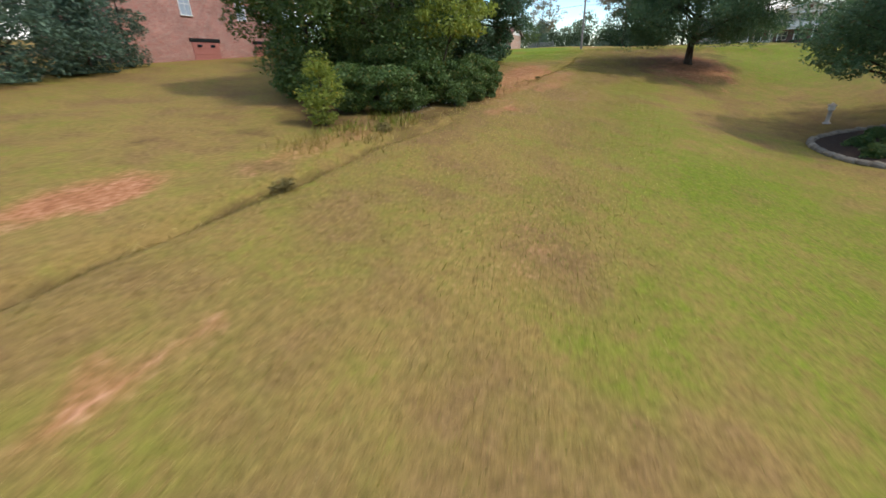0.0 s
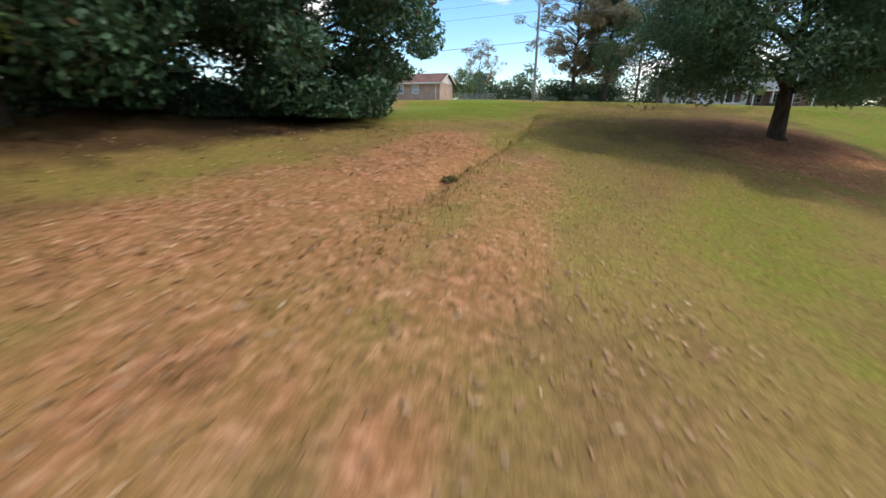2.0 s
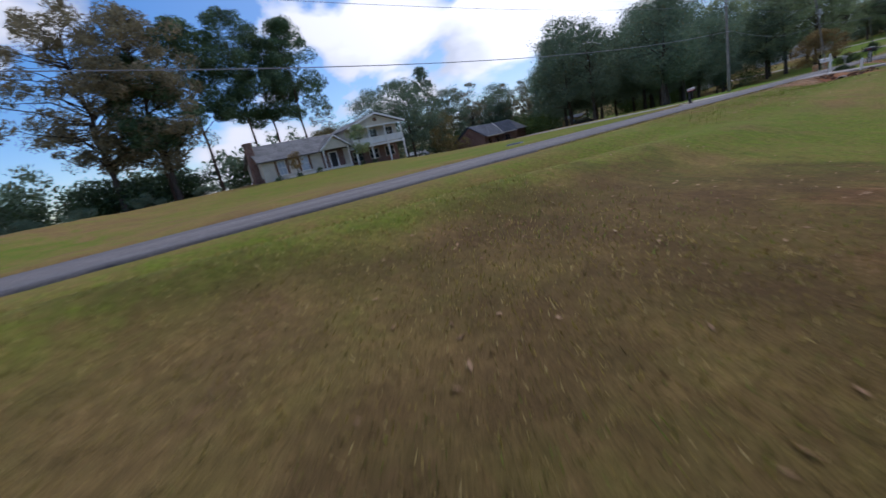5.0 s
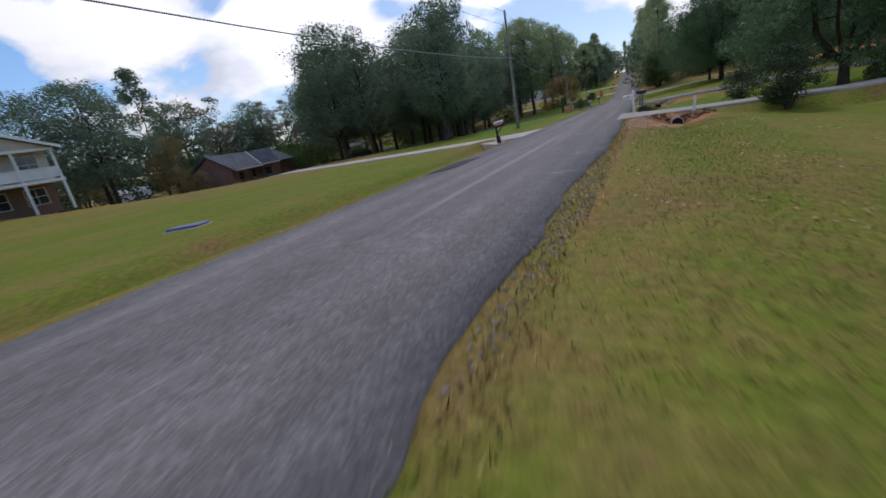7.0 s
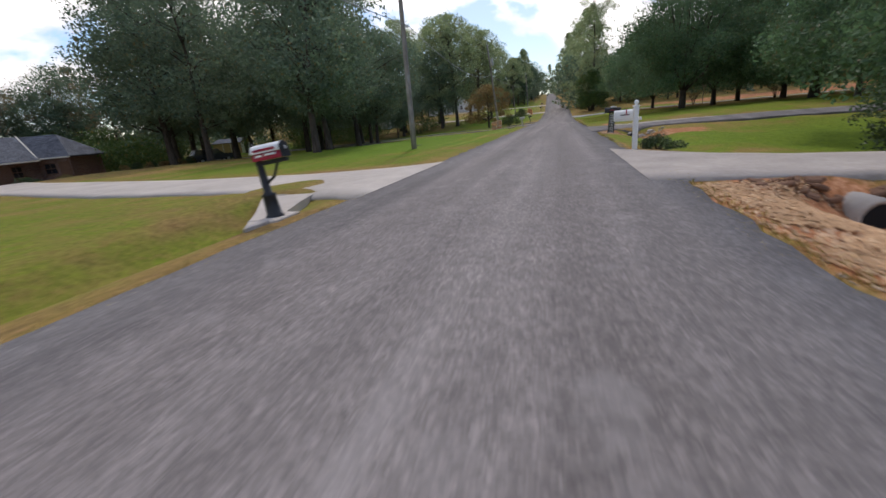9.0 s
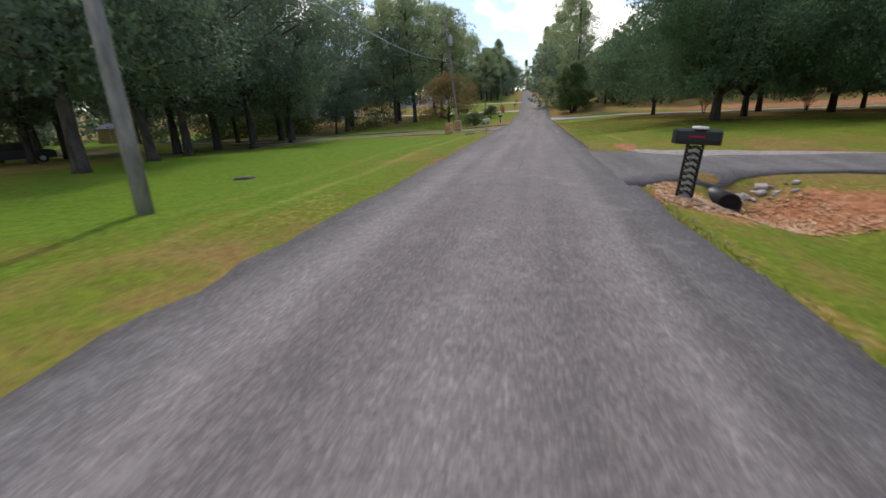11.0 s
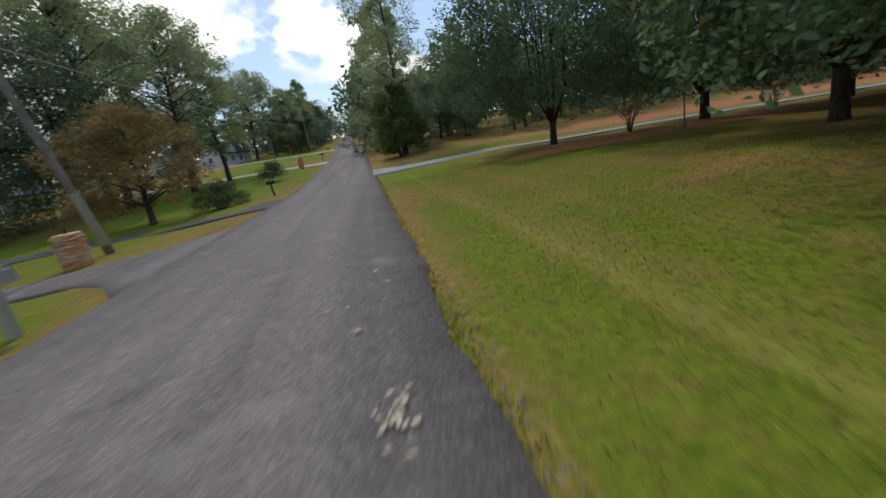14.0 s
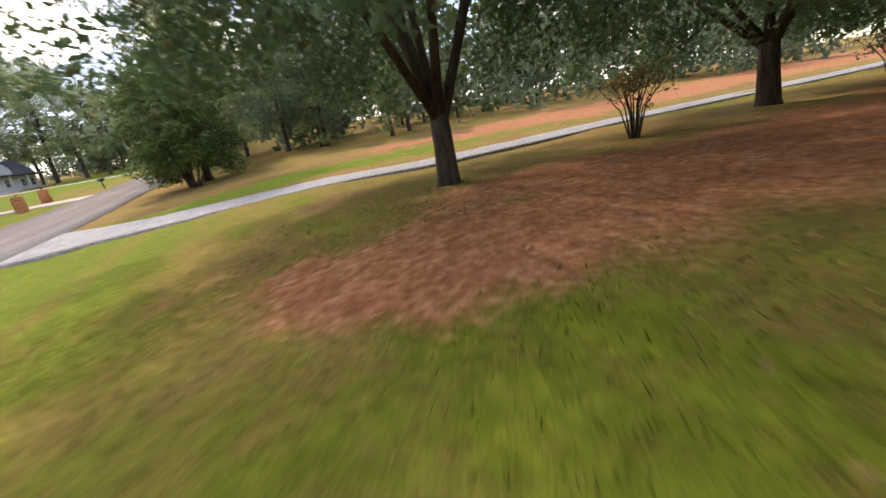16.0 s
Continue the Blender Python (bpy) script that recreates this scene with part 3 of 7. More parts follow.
def spots(table):
    out = np.zeros(len(pts), np.float32)
    wob = np.array([noise.noise(Vector((x / 1.7, y / 1.7, 9.0))) + 0.9 * noise.noise(Vector((x / 0.7, y / 0.7, 3.0))) for x, y, _ in pts], np.float32)
    for cx, cy, rx, ry, s in table:
        d = np.sqrt(((pts[:, 0] - cx) / rx) ** 2 + ((pts[:, 1] - cy) / ry) ** 2)
        out = np.maximum(out, s * np.clip((1.45 - d * (1 + 0.45 * wob)) / 0.8, 0, 1))
    return out


# the litter attribute also holds the shade painted round oak and swale
for key, table in (("bare", BARE), ("lush", LUSH), ("litter", LITTER_SHADE)):
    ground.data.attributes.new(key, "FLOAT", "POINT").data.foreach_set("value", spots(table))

# mower tracks along the verge
px, py = pts[:, 0], pts[:, 1]
mown = np.zeros(len(pts), np.float32)
for at_x, wide, share in ((5.08, 0.11, 0.62), (5.5, 0.14, 0.1)):
    line = at_x + 0.04 * np.sin(py * 0.21 + at_x)
    mown = np.maximum(mown, share * np.exp(-((px - line) / wide) ** 2) * np.clip((py - 50) / 6, 0, 1) * np.clip((94 - py) / 6, 0, 1))
for at_x, wide, share in ((-4.9, 0.14, 0.5), (-6.4, 0.3, 0.2)):
    mown = np.maximum(mown, share * np.exp(-((px - at_x - 0.12 * np.sin(py * 0.2)) / wide) ** 2) * np.clip((py - 36) / 4, 0, 1) * np.clip((68 - py) / 4, 0, 1))
ground.data.attributes.new("track", "FLOAT", "POINT").data.foreach_set("value", mown)


# ---- road and drives ----
def ribbon(name, line, mat, lift, label, category, ragged=0.0, cols=6, thick=0.12, kind="structure", pitch=0.5, crown=0.0):
    """A paved strip along line: (x, y, width). It lies on the land, with ragged edges and a real edge thickness."""
    rows = []
    for (x0, y0, w0), (x1, y1, w1) in zip(line, line[1:]):
        n = max(1, int(math.hypot(x1 - x0, y1 - y0) / pitch))
        rows += [(x0 + (x1 - x0) * i / n, y0 + (y1 - y0) * i / n, w0 + (w1 - w0) * i / n) for i in range(n)]
    rows.append(line[-1])
    co = []
    for i, (x, y, w) in enumerate(rows):
        x0, y0, _ = rows[max(0, i - 1)]
        x1, y1, _ = rows[min(len(rows) - 1, i + 1)]
        d = math.hypot(x1 - x0, y1 - y0) or 1
        tx, ty = (x1 - x0) / d, (y1 - y0) / d
        if category == "driveway":
            tx, ty = math.copysign(1.0, tx), 0.0
        for j in range(-1, cols + 2):
            s = min(1, max(0, j / cols)) * 2 - 1
            edge = ragged * (wander(x + s * 9, y, 0.9) + 0.8 * wander(x + s * 9, y, 3.1)) if abs(s) == 1 else 0
            o = s * (w / 2 + edge)
            qx, qy = x + ty * o, y - tx * o
            z = land(qx, qy) + lift + crown * (1 - s * s)
            co.append((qx + bend(qy), qy, z - (thick if j in (-1, cols + 1) else 0)))
    m = cols + 3
    f = [(i * m + j, i * m + j + 1, (i + 1) * m + j + 1, (i + 1) * m + j) for i in range(len(rows) - 1) for j in range(m - 1)]
    ob = new(name, quick_mesh(name, co, f))
    ob.data.materials.append(mat)
    return tagged(ob, label, category, kind=kind)


ribbon("road", [(0, -420, 5.8), (0, -60, 5.8), (0, -6, 5.8), (-0.14, 1.5, 5.52), (-0.14, 7.5, 5.52), (0, 12, 5.8), (0, 130, 5.8), (0, 440, 5.8)], M_ROAD, 0.05, "old grey two-lane asphalt road with worn wheel tracks", "road", 0.16, 8, 0.16, pitch=0.45, crown=0.05)
ribbon("driveway_concrete_west", [(-2.75, 26.4, 6.4), (-4.2, 26.4, 4.6), (-7, 26.5, 3.6), (-13, 27.2, 3.4), (-26, 30.5, 3.4), (-46, 37.5, 3.4)], M_CONCRETE, 0.06,
       "pale concrete driveway leaving the road", "driveway", 0.03)
ribbon("driveway_concrete_east", [(2.45, 27.0, 6.5), (3.4, 26.5, 5.2), (4.6, 25.95, 4.0), (6, 25.7, 3.3), (8, 25.6, 3.1), (30, 27.0, 2.9), (60, 29, 3.0), (106, 33, 3.0)], M_CONCRETE_OLD, 0.07, "stained concrete driveway over a culvert", "driveway", 0.04)
ribbon("driveway_asphalt_east", [(2.7, 46.2, 8.6), (4.0, 46.2, 6.6), (5.6, 45.9, 4.4), (8.0, 45.4, 2.9), (14, 44.4, 2.8), (25, 43.2, 2.8), (45, 42.0, 3.0), (104, 40, 3.0)], M_ROAD, 0.055, "cracked asphalt driveway beside a mailbox", "driveway", 0.08)
ribbon("driveway_gravel", [(2.8, 98.3, 6.0), (5.5, 97.4, 3.8), (10, 95.2, 2.8), (16, 92.8, 2.5), (26, 93.4, 2.5), (44, 92.6, 2.6), (90, 93, 2.8)], M_GRAVEL, 0.06, "grey gravel drive running past the trees", "driveway", 0.16)
ribbon("driveway_pillars", [(-2.7, 74.6, 8.0), (-3.8, 74.8, 5.2), (-5, 74.9, 3.4), (-9, 74.6, 2.5), (-18, 73.4, 2.3), (-32, 75.0, 2.4), (-46, 80.5, 2.8), (-60, 90.5, 3.4)], M_ROAD, 0.05, "worn grey drive between two stone pillars", "driveway", 0.06)
ribbon("driveway_lane", [(-19.5, 73.2, 2.0), (-24, 69.4, 2.1), (-29, 65.2, 2.0), (-34, 63.6, 2.0), (-46, 66.5, 2.2), (-66, 74, 2.4)], M_ROAD, 0.05, "worn grey lane among the trees of a wood", "driveway", 0.1)
ribbon("driveway_asphalt_west", [(-2.75, 86.5, 5.0), (-6, 85.6, 3.2), (-14, 84.6, 3.0), (-45, 82, 3.0)], M_ASPHALT, 0.05, "dark asphalt drive under a turning tree", "driveway", 0.06)
ribbon("driveway_far", [(-2.8, 124, 4.0), (-9, 124.4, 3.0), (-30, 128, 3.0), (-60, 140, 3.0)], M_CONCRETE, 0.05, "narrow concrete drive on the rise", "driveway", 0.05)
ribbon("driveway_farther", [(-2.8, 168, 5.0), (-9, 168, 3.6), (-45, 172, 3.6)], M_CONCRETE, 0.06, "pale concrete drive far up the road", "driveway", 0.05)
ribbon("road_seam", [(0.2, 43.5, 0.008), (0.16, 45, 0.014), (0.24, 46, 0.008), (0.18, 47.2, 0.014), (0.22, 49.4, 0.006), (0.15, 53, 0.008), (0.25, 55, 0.014), (0.2, 57, 0.006)], M_ASPHALT, 0.1005, "dark crack along the middle of the road", "road crack", 0.006, 1, 0.004, pitch=0.1)
ribbon("asphalt_patch", [(-2.75, 10.9, 0.3), (-2.5, 11.6, 0.8), (-2.35, 12.7, 1.0), (-2.3, 13.6, 0.8), (-2.15, 14.3, 0.3)], M_PATCH, 0.075, "dark newer asphalt patch on the road's edge", "road patch", 0.12, 2, 0.01)
ribbon("gravel_apron", [(4.9, 50.6, 0.3), (5.0, 50.0, 1.1), (5.4, 49.2, 1.8), (6.4, 48.3, 1.7), (8.2, 47.2, 1.0), (10.5, 46.3, 0.4)], M_CRUSHED, 0.045, "pale crushed stone along the edge of an asphalt drive", "gravel", 0.3, 6, 0.04, pitch=0.25)


# ---- building blocks ----
class Geo:
    """Collects corners and faces of one mesh."""
    def __init__(self):
        self.v, self.f = [], []

    def add(self, verts, faces):
        n = len(self.v)
        self.v += [tuple(p) for p in verts]
        self.f += [tuple(i + n for i in face) for face in faces]
        return self

    def box(self, x0, x1, y0, y1, z0, z1, b=0.01, m=None):
        """A box with bevelled edges."""
        b = min(b, (x1 - x0) * 0.3, (y1 - y0) * 0.3, (z1 - z0) * 0.3)
        c, h = Vector(((x0 + x1) / 2, (y0 + y1) / 2, (z0 + z1) / 2)), ((x1 - x0) / 2, (y1 - y0) / 2, (z1 - z0) / 2)
        verts, at = [], {}
        for sx in (-1, 1):
            for sy in (-1, 1):
                for sz in (-1, 1):
                    for k in range(3):
                        p = [sx * h[0], sy * h[1], sz * h[2]]
                        for q, s in enumerate((sx, sy, sz)):
                            if q != k:
                                p[q] -= s * b
                        at[sx, sy, sz, k] = len(verts)
                        verts.append(c + Vector(p))
        faces = []
        for k in range(3):
            i, j = [q for q in range(3) if q != k]
            for s in (-1, 1):
                loop = []
                for a, d in ((-1, -1), (1, -1), (1, 1), (-1, 1)):
                    key = [0, 0, 0]
                    key[k], key[i], key[j] = s, a, d
                    loop.append(at[(*key, k)])
                flip = (s > 0) == (k == 1)
                faces.append(loop[::-1] if flip else loop)
            for a in (-1, 1):
                for d in (-1, 1):
                    e = []
                    for s, t in ((-1, i), (1, i), (1, j), (-1, j)):
                        key = [0, 0, 0]
                        key[k], key[i], key[j] = s, a, d
                        e.append(at[(*key, t)])
                    faces.append(e)
        for sx in (-1, 1):
            for sy in (-1, 1):
                for sz in (-1, 1):
                    faces.append([at[sx, sy, sz, k] for k in range(3)])
        if m is not None:
            verts = [m @ p for p in verts]
        return self.add(verts, faces)

    def tube(self, line, radii, n=8):
        """A round bar along a line, closed at both ends."""
        line = [Vector(p) for p in line]
        up = Vector((0.13, 0.21, 1)).normalized()
        rings = []
        for i, p in enumerate(line):
            t = (line[min(i + 1, len(line) - 1)] - line[max(i - 1, 0)]).normalized()
            s = t.cross(up if abs(t.dot(up)) < 0.95 else Vector((1, 0, 0))).normalized()
            u = s.cross(t)
            r = radii[i] if hasattr(radii, "__len__") else radii
            rings.append([p + (s * math.cos(2 * math.pi * k / n) + u * math.sin(2 * math.pi * k / n)) * r for k in range(n)])
        faces = [(i * n + k, i * n + (k + 1) % n, (i + 1) * n + (k + 1) % n, (i + 1) * n + k) for i in range(len(line) - 1) for k in range(n)]
        faces += [tuple(range(n))[::-1], tuple(range((len(line) - 1) * n, len(line) * n))]
        return self.add([p for r in rings for p in r], faces)

    def lathe(self, x, y, profile, n=14):
        """A turned shape: profile of (radius, height)."""
        return self.tube([(x, y, z) for _, z in profile], [r for r, _ in profile], n)

    def prism(self, outline, axis, a, b):
        """An outline of (u, v) drawn out along an axis from a to b."""
        k = len(outline)
        put = {"x": lambda u, v, w: (w, u, v), "y": lambda u, v, w: (u, w, v), "z": lambda u, v, w: (u, v, w)}[axis]
        verts = [put(u, v, a) for u, v in outline] + [put(u, v, b) for u, v in outline]
        faces = [tuple(range(k))[::-1], tuple(range(k, 2 * k))] + [(i, (i + 1) % k, k + (i + 1) % k, k + i) for i in range(k)]
        return self.add(verts, faces)

    def mesh(self, name, mat, smooth_shade=False):
        me = bpy.data.meshes.new(name)
        me.from_pydata(self.v, [], self.f)
        bm = bmesh.new()
        bm.from_mesh(me)
        bmesh.ops.recalc_face_normals(bm, faces=bm.faces)
        bm.to_mesh(me)
        bm.free()
        me.materials.append(mat)
        if smooth_shade:
            me.polygons.foreach_set("use_smooth", [True] * len(me.polygons))
        return me


def thing(name, x, y, z, label, category, group="", turn=0.0, kind=""):
    ob = new(name)
    ob.empty_display_size = 0.2
    ob.matrix_basis = pose(x + bend(y), y, z, 0, 0, turn)
    return tagged(ob, label, category, group, kind)


def part(name, geo, mat, parent, label="", smooth_shade=False, m=None):
    ob = new(name, geo.mesh(name, mat, smooth_shade) if isinstance(geo, Geo) else geo)
    if not isinstance(geo, Geo) and mat and not geo.materials:
        geo.materials.append(mat)
    ob.parent = parent
    if m is not None:
        ob.matrix_basis = m
    return tagged(ob, label)


# ---- plants ----
def leaf_mesh(name, centres, size, seed, droop=0.35, slim=0.5, mat=None):
    """Leaves, each a small kinked blade of four corners, at the given centres."""
    r = np.random.RandomState(seed)
    n = len(centres)
    d = r.normal(size=(n, 3))
    d[:, 2] -= droop
    d /= np.linalg.norm(d, axis=1)[:, None]
    s = np.cross(d, r.normal(size=(n, 3)))
    s /= np.linalg.norm(s, axis=1)[:, None] + 1e-9
    k = np.cross(d, s)
    length = (size * r.uniform(0.6, 1.35, n))[:, None]
    base, tip = centres - d * length / 2, centres + d * length / 2
    mid = centres + k * length * 0.12
    co = np.stack([base, mid + s * length * slim / 2, tip, mid - s * length * slim / 2], 1).reshape(-1, 3)
    me = quick_mesh(name, co, np.arange(4 * n).reshape(n, 4))
    if mat:
        me.materials.append(mat)
    return me


def crown_points(n, clumps, spread, seed, flat=0.72):
    """n points gathered round clumps, so that gaps stay between them."""
    r = np.random.RandomState(seed)
    pick = clumps[r.randint(len(clumps), size=n)]
    p = r.normal(size=(n, 3))
    p *= (r.uniform(0.25, 1.0, n) ** 0.5 / (np.linalg.norm(p, axis=1) + 1e-9))[:, None]
    size = pick[:, 3:4] if pick.shape[1] > 3 else 1.0
    return pick[:, :3] + p * spread * np.array([1, 1, flat]) * size


def clump_cloud(style, n, rx, rz, z0, seed, wobble=0.25):
    """Middles of leaf clumps, and their relative size, within a crown of that style; z0 is the crown's foot."""
    r = np.random.RandomState(seed)
    out = []
    while len(out) < n:
        h = r.uniform(0, 1)
        if style == "round":
            w = math.sqrt(max(0, 1 - (2 * h - 1) ** 2)) * (1.0 if h < 0.5 else 0.92)
        elif style == "dome":      # wide and flat below
            w = math.sqrt(max(0, 1 - h ** 2)) * (0.75 + 0.25 * min(1, h * 5))
        elif style == "cone":
            w = (1 - h) ** 0.8 * (0.6 + 0.4 * min(1, h * 6))
        elif style == "poplar":
            w = math.sin(math.pi * min(1, 0.12 + h * 0.88)) ** 0.7
        elif style == "vase":
            w = 0.35 + 0.65 * math.sin(math.pi * min(1, h * 0.9 + 0.08))
        else:                      # pine: shelves of needles
            h = (math.floor(h * 6) + 0.5 * r.uniform(0.3, 0.9)) / 6
            w = (1.05 - h) ** 0.6 * r.uniform(0.6, 1.0)
        a = r.uniform(0, 2 * math.pi)
        lump = 1 + wobble * math.sin(3 * a + seed) * math.cos(5 * h + seed) + r.normal() * 0.10
        q = r.uniform(0.08, 1) ** (0.42 if style != "pine" else 0.6)
        out.append((math.cos(a) * rx * w * q * lump, math.sin(a) * rx * w * q * lump, z0 + h * rz, r.uniform(0.65, 1.3)))
    return np.array(out)


def limbs(geo, height, r0, clumps, count, seed, lean=(0, 0), clear=0.25, flare=1.5, fork=0.0):
    """A tapered trunk with limbs that reach for some of the clumps. fork: the height at which a trunk parts into several leaders."""
    r = random.Random(seed)
    top = height * 0.86
    if fork:
        geo.tube([(0, 0, -0.15), (0, 0, 0.1), (0.02, 0, fork * 0.6), (0.03, 0.02, fork + 0.1)], [r0 * flare, r0 * 1.12, r0 * 0.95, r0 * 0.9], 10)
        order = sorted(range(len(clumps)), key=lambda k: math.atan2(clumps[k][1], clumps[k][0]) + r.uniform(-0.1, 0.1))
        leaders = 7
        for i in range(leaders):
            mine = order[i * len(order) // leaders:(i + 1) * len(order) // leaders]
            far = max(mine, key=lambda k: clumps[k][2] + 0.5 * math.hypot(clumps[k][0], clumps[k][1]))
            end = Vector(clumps[far][:3])
            start = Vector((0.03, 0.02, fork + r.uniform(-0.25, 0.1)))
            way = [start, start.lerp(end, 0.28) + Vector((end.x * 0.2, end.y * 0.2, -0.045 * height)), start.lerp(end, 0.6) + Vector((0, 0, 0.03 * height)), end]
            ra = r0 * r.uniform(0.42, 0.6)
            geo.tube(way, [ra, ra * 0.72, ra * 0.42, 0.01], 7)
            for k in r.sample(mine, min(len(mine), max(3, count // leaders))):
                e = Vector(clumps[k][:3])
                a = way[1].lerp(way[2], r.uniform(0.0, 1.0))
                geo.tube([a, a.lerp(e, 0.55) + Vector((0, 0, 0.03 * height * r.uniform(-0.3, 1))), e], [ra * 0.38, ra * 0.2, 0.006], 5)
        return
    trunk = []
    for i in range(8):
        t = i / 7
        trunk.append(Vector((lean[0] * t * t + r.uniform(-1, 1) * 0.05 * height * t * 0.35, lean[1] * t * t + r.uniform(-1, 1) * 0.05 * height * t * 0.35, t * top - 0.15)))
    rad = [r0 * (flare if i == 0 else 1.0) * (1 - 0.9 * (i / 7) ** 0.9) + 0.012 for i in range(8)]
    trunk.insert(1, trunk[0].lerp(trunk[1], 0.18))
    rad.insert(1, r0 * 1.08)
    geo.tube(trunk, rad, 10)
    order = list(range(len(clumps)))
    r.shuffle(order)
    for k in order[:count]:
        end = Vector(clumps[k][:3])
        t = min(0.95, max(clear, (end.z - 0.35 * math.hypot(end.x, end.y)) / top))
        i = min(6, int(t * 7))
        start = trunk[i + 1].lerp(trunk[min(i + 2, len(trunk) - 1)], t * 7 - i)
        ra = max(0.02, r0 * 0.42 * (1 - t * 0.7))
        b = start.lerp(end, 0.4) + Vector((r.uniform(-1, 1), r.uniform(-1, 1), r.uniform(0.2, 1.0))) * 0.05 * height
        c = start.lerp(end, 0.75) + Vector((r.uniform(-1, 1), r.uniform(-1, 1), r.uniform(-0.3, 0.8))) * 0.04 * height
        geo.tube([start, b, c, end], [ra, ra * 0.68, ra * 0.4, ra * 0.12 + 0.004], 6)
        for _ in range(2):
            k2 = r.choice(order)
            far = Vector(clumps[k2][:3])
            if (far - c).length < 0.35 * height:
                geo.tube([c, c.lerp(far, 0.5) + Vector((0, 0, 0.02 * height)), far], [ra * 0.36, ra * 0.22, 0.004], 5)


def tree(name, x, y, height, trunk_r, style, rx, foot, leaves, leaf, mat, label, category="tree", seed=1, clumps=60, spread=None, group="",
         bark=None, count=None, lean=(0, 0), droop=0.35, slim=0.5, z=None, kind="", clear=0.22, flare=1.5, fork=0.0, trim=None):
    """A tree: trunk with limbs, and a crown of single leaves. foot: height of the crown's lower side."""
    ob = thing(name, x, y, surface(x, y) if z is None else z, label, category, group, kind=kind)
    cl = clump_cloud(style, clumps, rx, height - foot, foot, seed)
    cl[:, 0] += lean[0] * (cl[:, 2] / height) ** 2
    cl[:, 1] += lean[1] * (cl[:, 2] / height) ** 2
    if trim:
        cl = cl[[trim(*c[:3]) for c in cl]]
    g = Geo()
    limbs(g, height, trunk_r, cl, count or max(8, clumps // 4), seed, lean, clear, flare, fork)
    part("trunk", g, bark or M_BARK, ob, smooth_shade=True)
    pts_ = crown_points(leaves, cl, spread or rx * 0.3, seed)
    pts_[:, 2] = np.maximum(pts_[:, 2], 0.08)
    part("crown", leaf_mesh("crown", pts_, leaf, seed, droop, slim, mat), mat, ob)
    return ob


def plant_copy(ob, x, y, scale=1.0, turn=0.0, label="", tall=1.0, sink=0.0):
    m = Matrix.LocRotScale((x + bend(y), y, surface(x, y) - sink), Euler((0, 0, radians(turn))), (scale, scale, scale * tall))
    made = copy_thing(ob, m)
    return tagged(made, label)


def shrub(name, x, y, rx, ry, h, leaves, leaf, mat, label, seed=3, category="shrub", group="", lumps=26, stems=True, vase=False):
    ob = thing(name, x, y, surface(x, y), label, category, group)
    r = np.random.RandomState(seed)
    cl = []
    for _ in range(lumps):
        a, q, t = r.uniform(0, 2 * math.pi), r.uniform(0.1, 1) ** 0.5, r.uniform(0, 1)
        w = math.sqrt(max(0.05, 1 - t * t))
        if vase:
            w = min(1.0, 0.3 + 1.5 * t) * math.sqrt(max(0.1, 1 - max(0.0, 2 * t - 1) ** 2))
        cl.append((math.cos(a) * rx * q * w * 0.8, math.sin(a) * ry * q * w * 0.8, 0.12 * h + t * h * 0.78, r.uniform(0.7, 1.2)))
    cl = np.array(cl)
    g = Geo()
    for k in range(7 if stems else 3):
        e = Vector(cl[k][:3])
        g.tube([(e.x * 0.1, e.y * 0.1, -0.1), (e.x * 0.45, e.y * 0.45, e.z * 0.5), tuple(e)], [0.03 + 0.012 * h, 0.02, 0.006], 5)
    part("stem", g, M_BARK, ob)
    p = crown_points(leaves, cl, (0.3 * min(rx, ry, h) + 0.12) * (1.15 if vase else 1.0), seed, 0.42 if vase else 0.72)
    p[:, 2] = np.maximum(p[:, 2], 0.03)
    part("leaves", leaf_mesh("leaves", p, leaf, seed, 0.2, 0.5, mat), mat, ob)
    return ob


# front yard
tree("oak_tree", 18.0, -9.2, 10.4, 0.34, "dome", 7.2, 2.1, 170000, 0.19, M_OAK, "dark-leaved spreading oak tree in a bare patch of lawn", seed=11, clumps=460, spread=1.3, droop=0.7, slim=0.36, count=50, trim=lambda x, y, z: x > -3.9 and y - 0.72 * z > -9.4 and not (z < 3.2 and x < -1.5 and y < 0))
tree("oak_tree", 35.5, 0.8, 9.0, 0.28, "dome", 5.6, 2.7, 50000, 0.21, M_OAK, "oak tree with low drooping limbs over a stone-edged bed", seed=12, clumps=140, spread=1.2, droop=0.7, slim=0.42, count=34)
tree("magnolia_tree", 24.2, -29.4, 14.0, 0.3, "round", 6.8, -0.6, 115000, 0.25, M_MAGNOLIA, "broad dark evergreen magnolia with glossy leaves to the ground", seed=21, clumps=290, spread=1.15, droop=0.5, slim=0.42)
tree("magnolia_tree", 33.4, -32.0, 14.0, 0.28, "round", 6.8, 0.9, 64000, 0.25, M_MAGNOLIA, "dark evergreen tree shading a litter-strewn bank", seed=22, clumps=170, spread=1.5, droop=0.5)
tree("magnolia_tree", 28.6, -34.5, 14.5, 0.28, "round", 6.0, -0.3, 44000, 0.27, M_MAGNOLIA, "dark evergreen tree behind the magnolias", seed=28, clumps=170, spread=1.4, droop=0.5)
tree("hardwood_tree", 40.0, -28.2, 13.0, 0.22, "round", 5.6, 0.2, 46000, 0.21, M_HEDGE, "leafy tree in a thicket beside a swale", seed=23, clumps=150, spread=1.3)
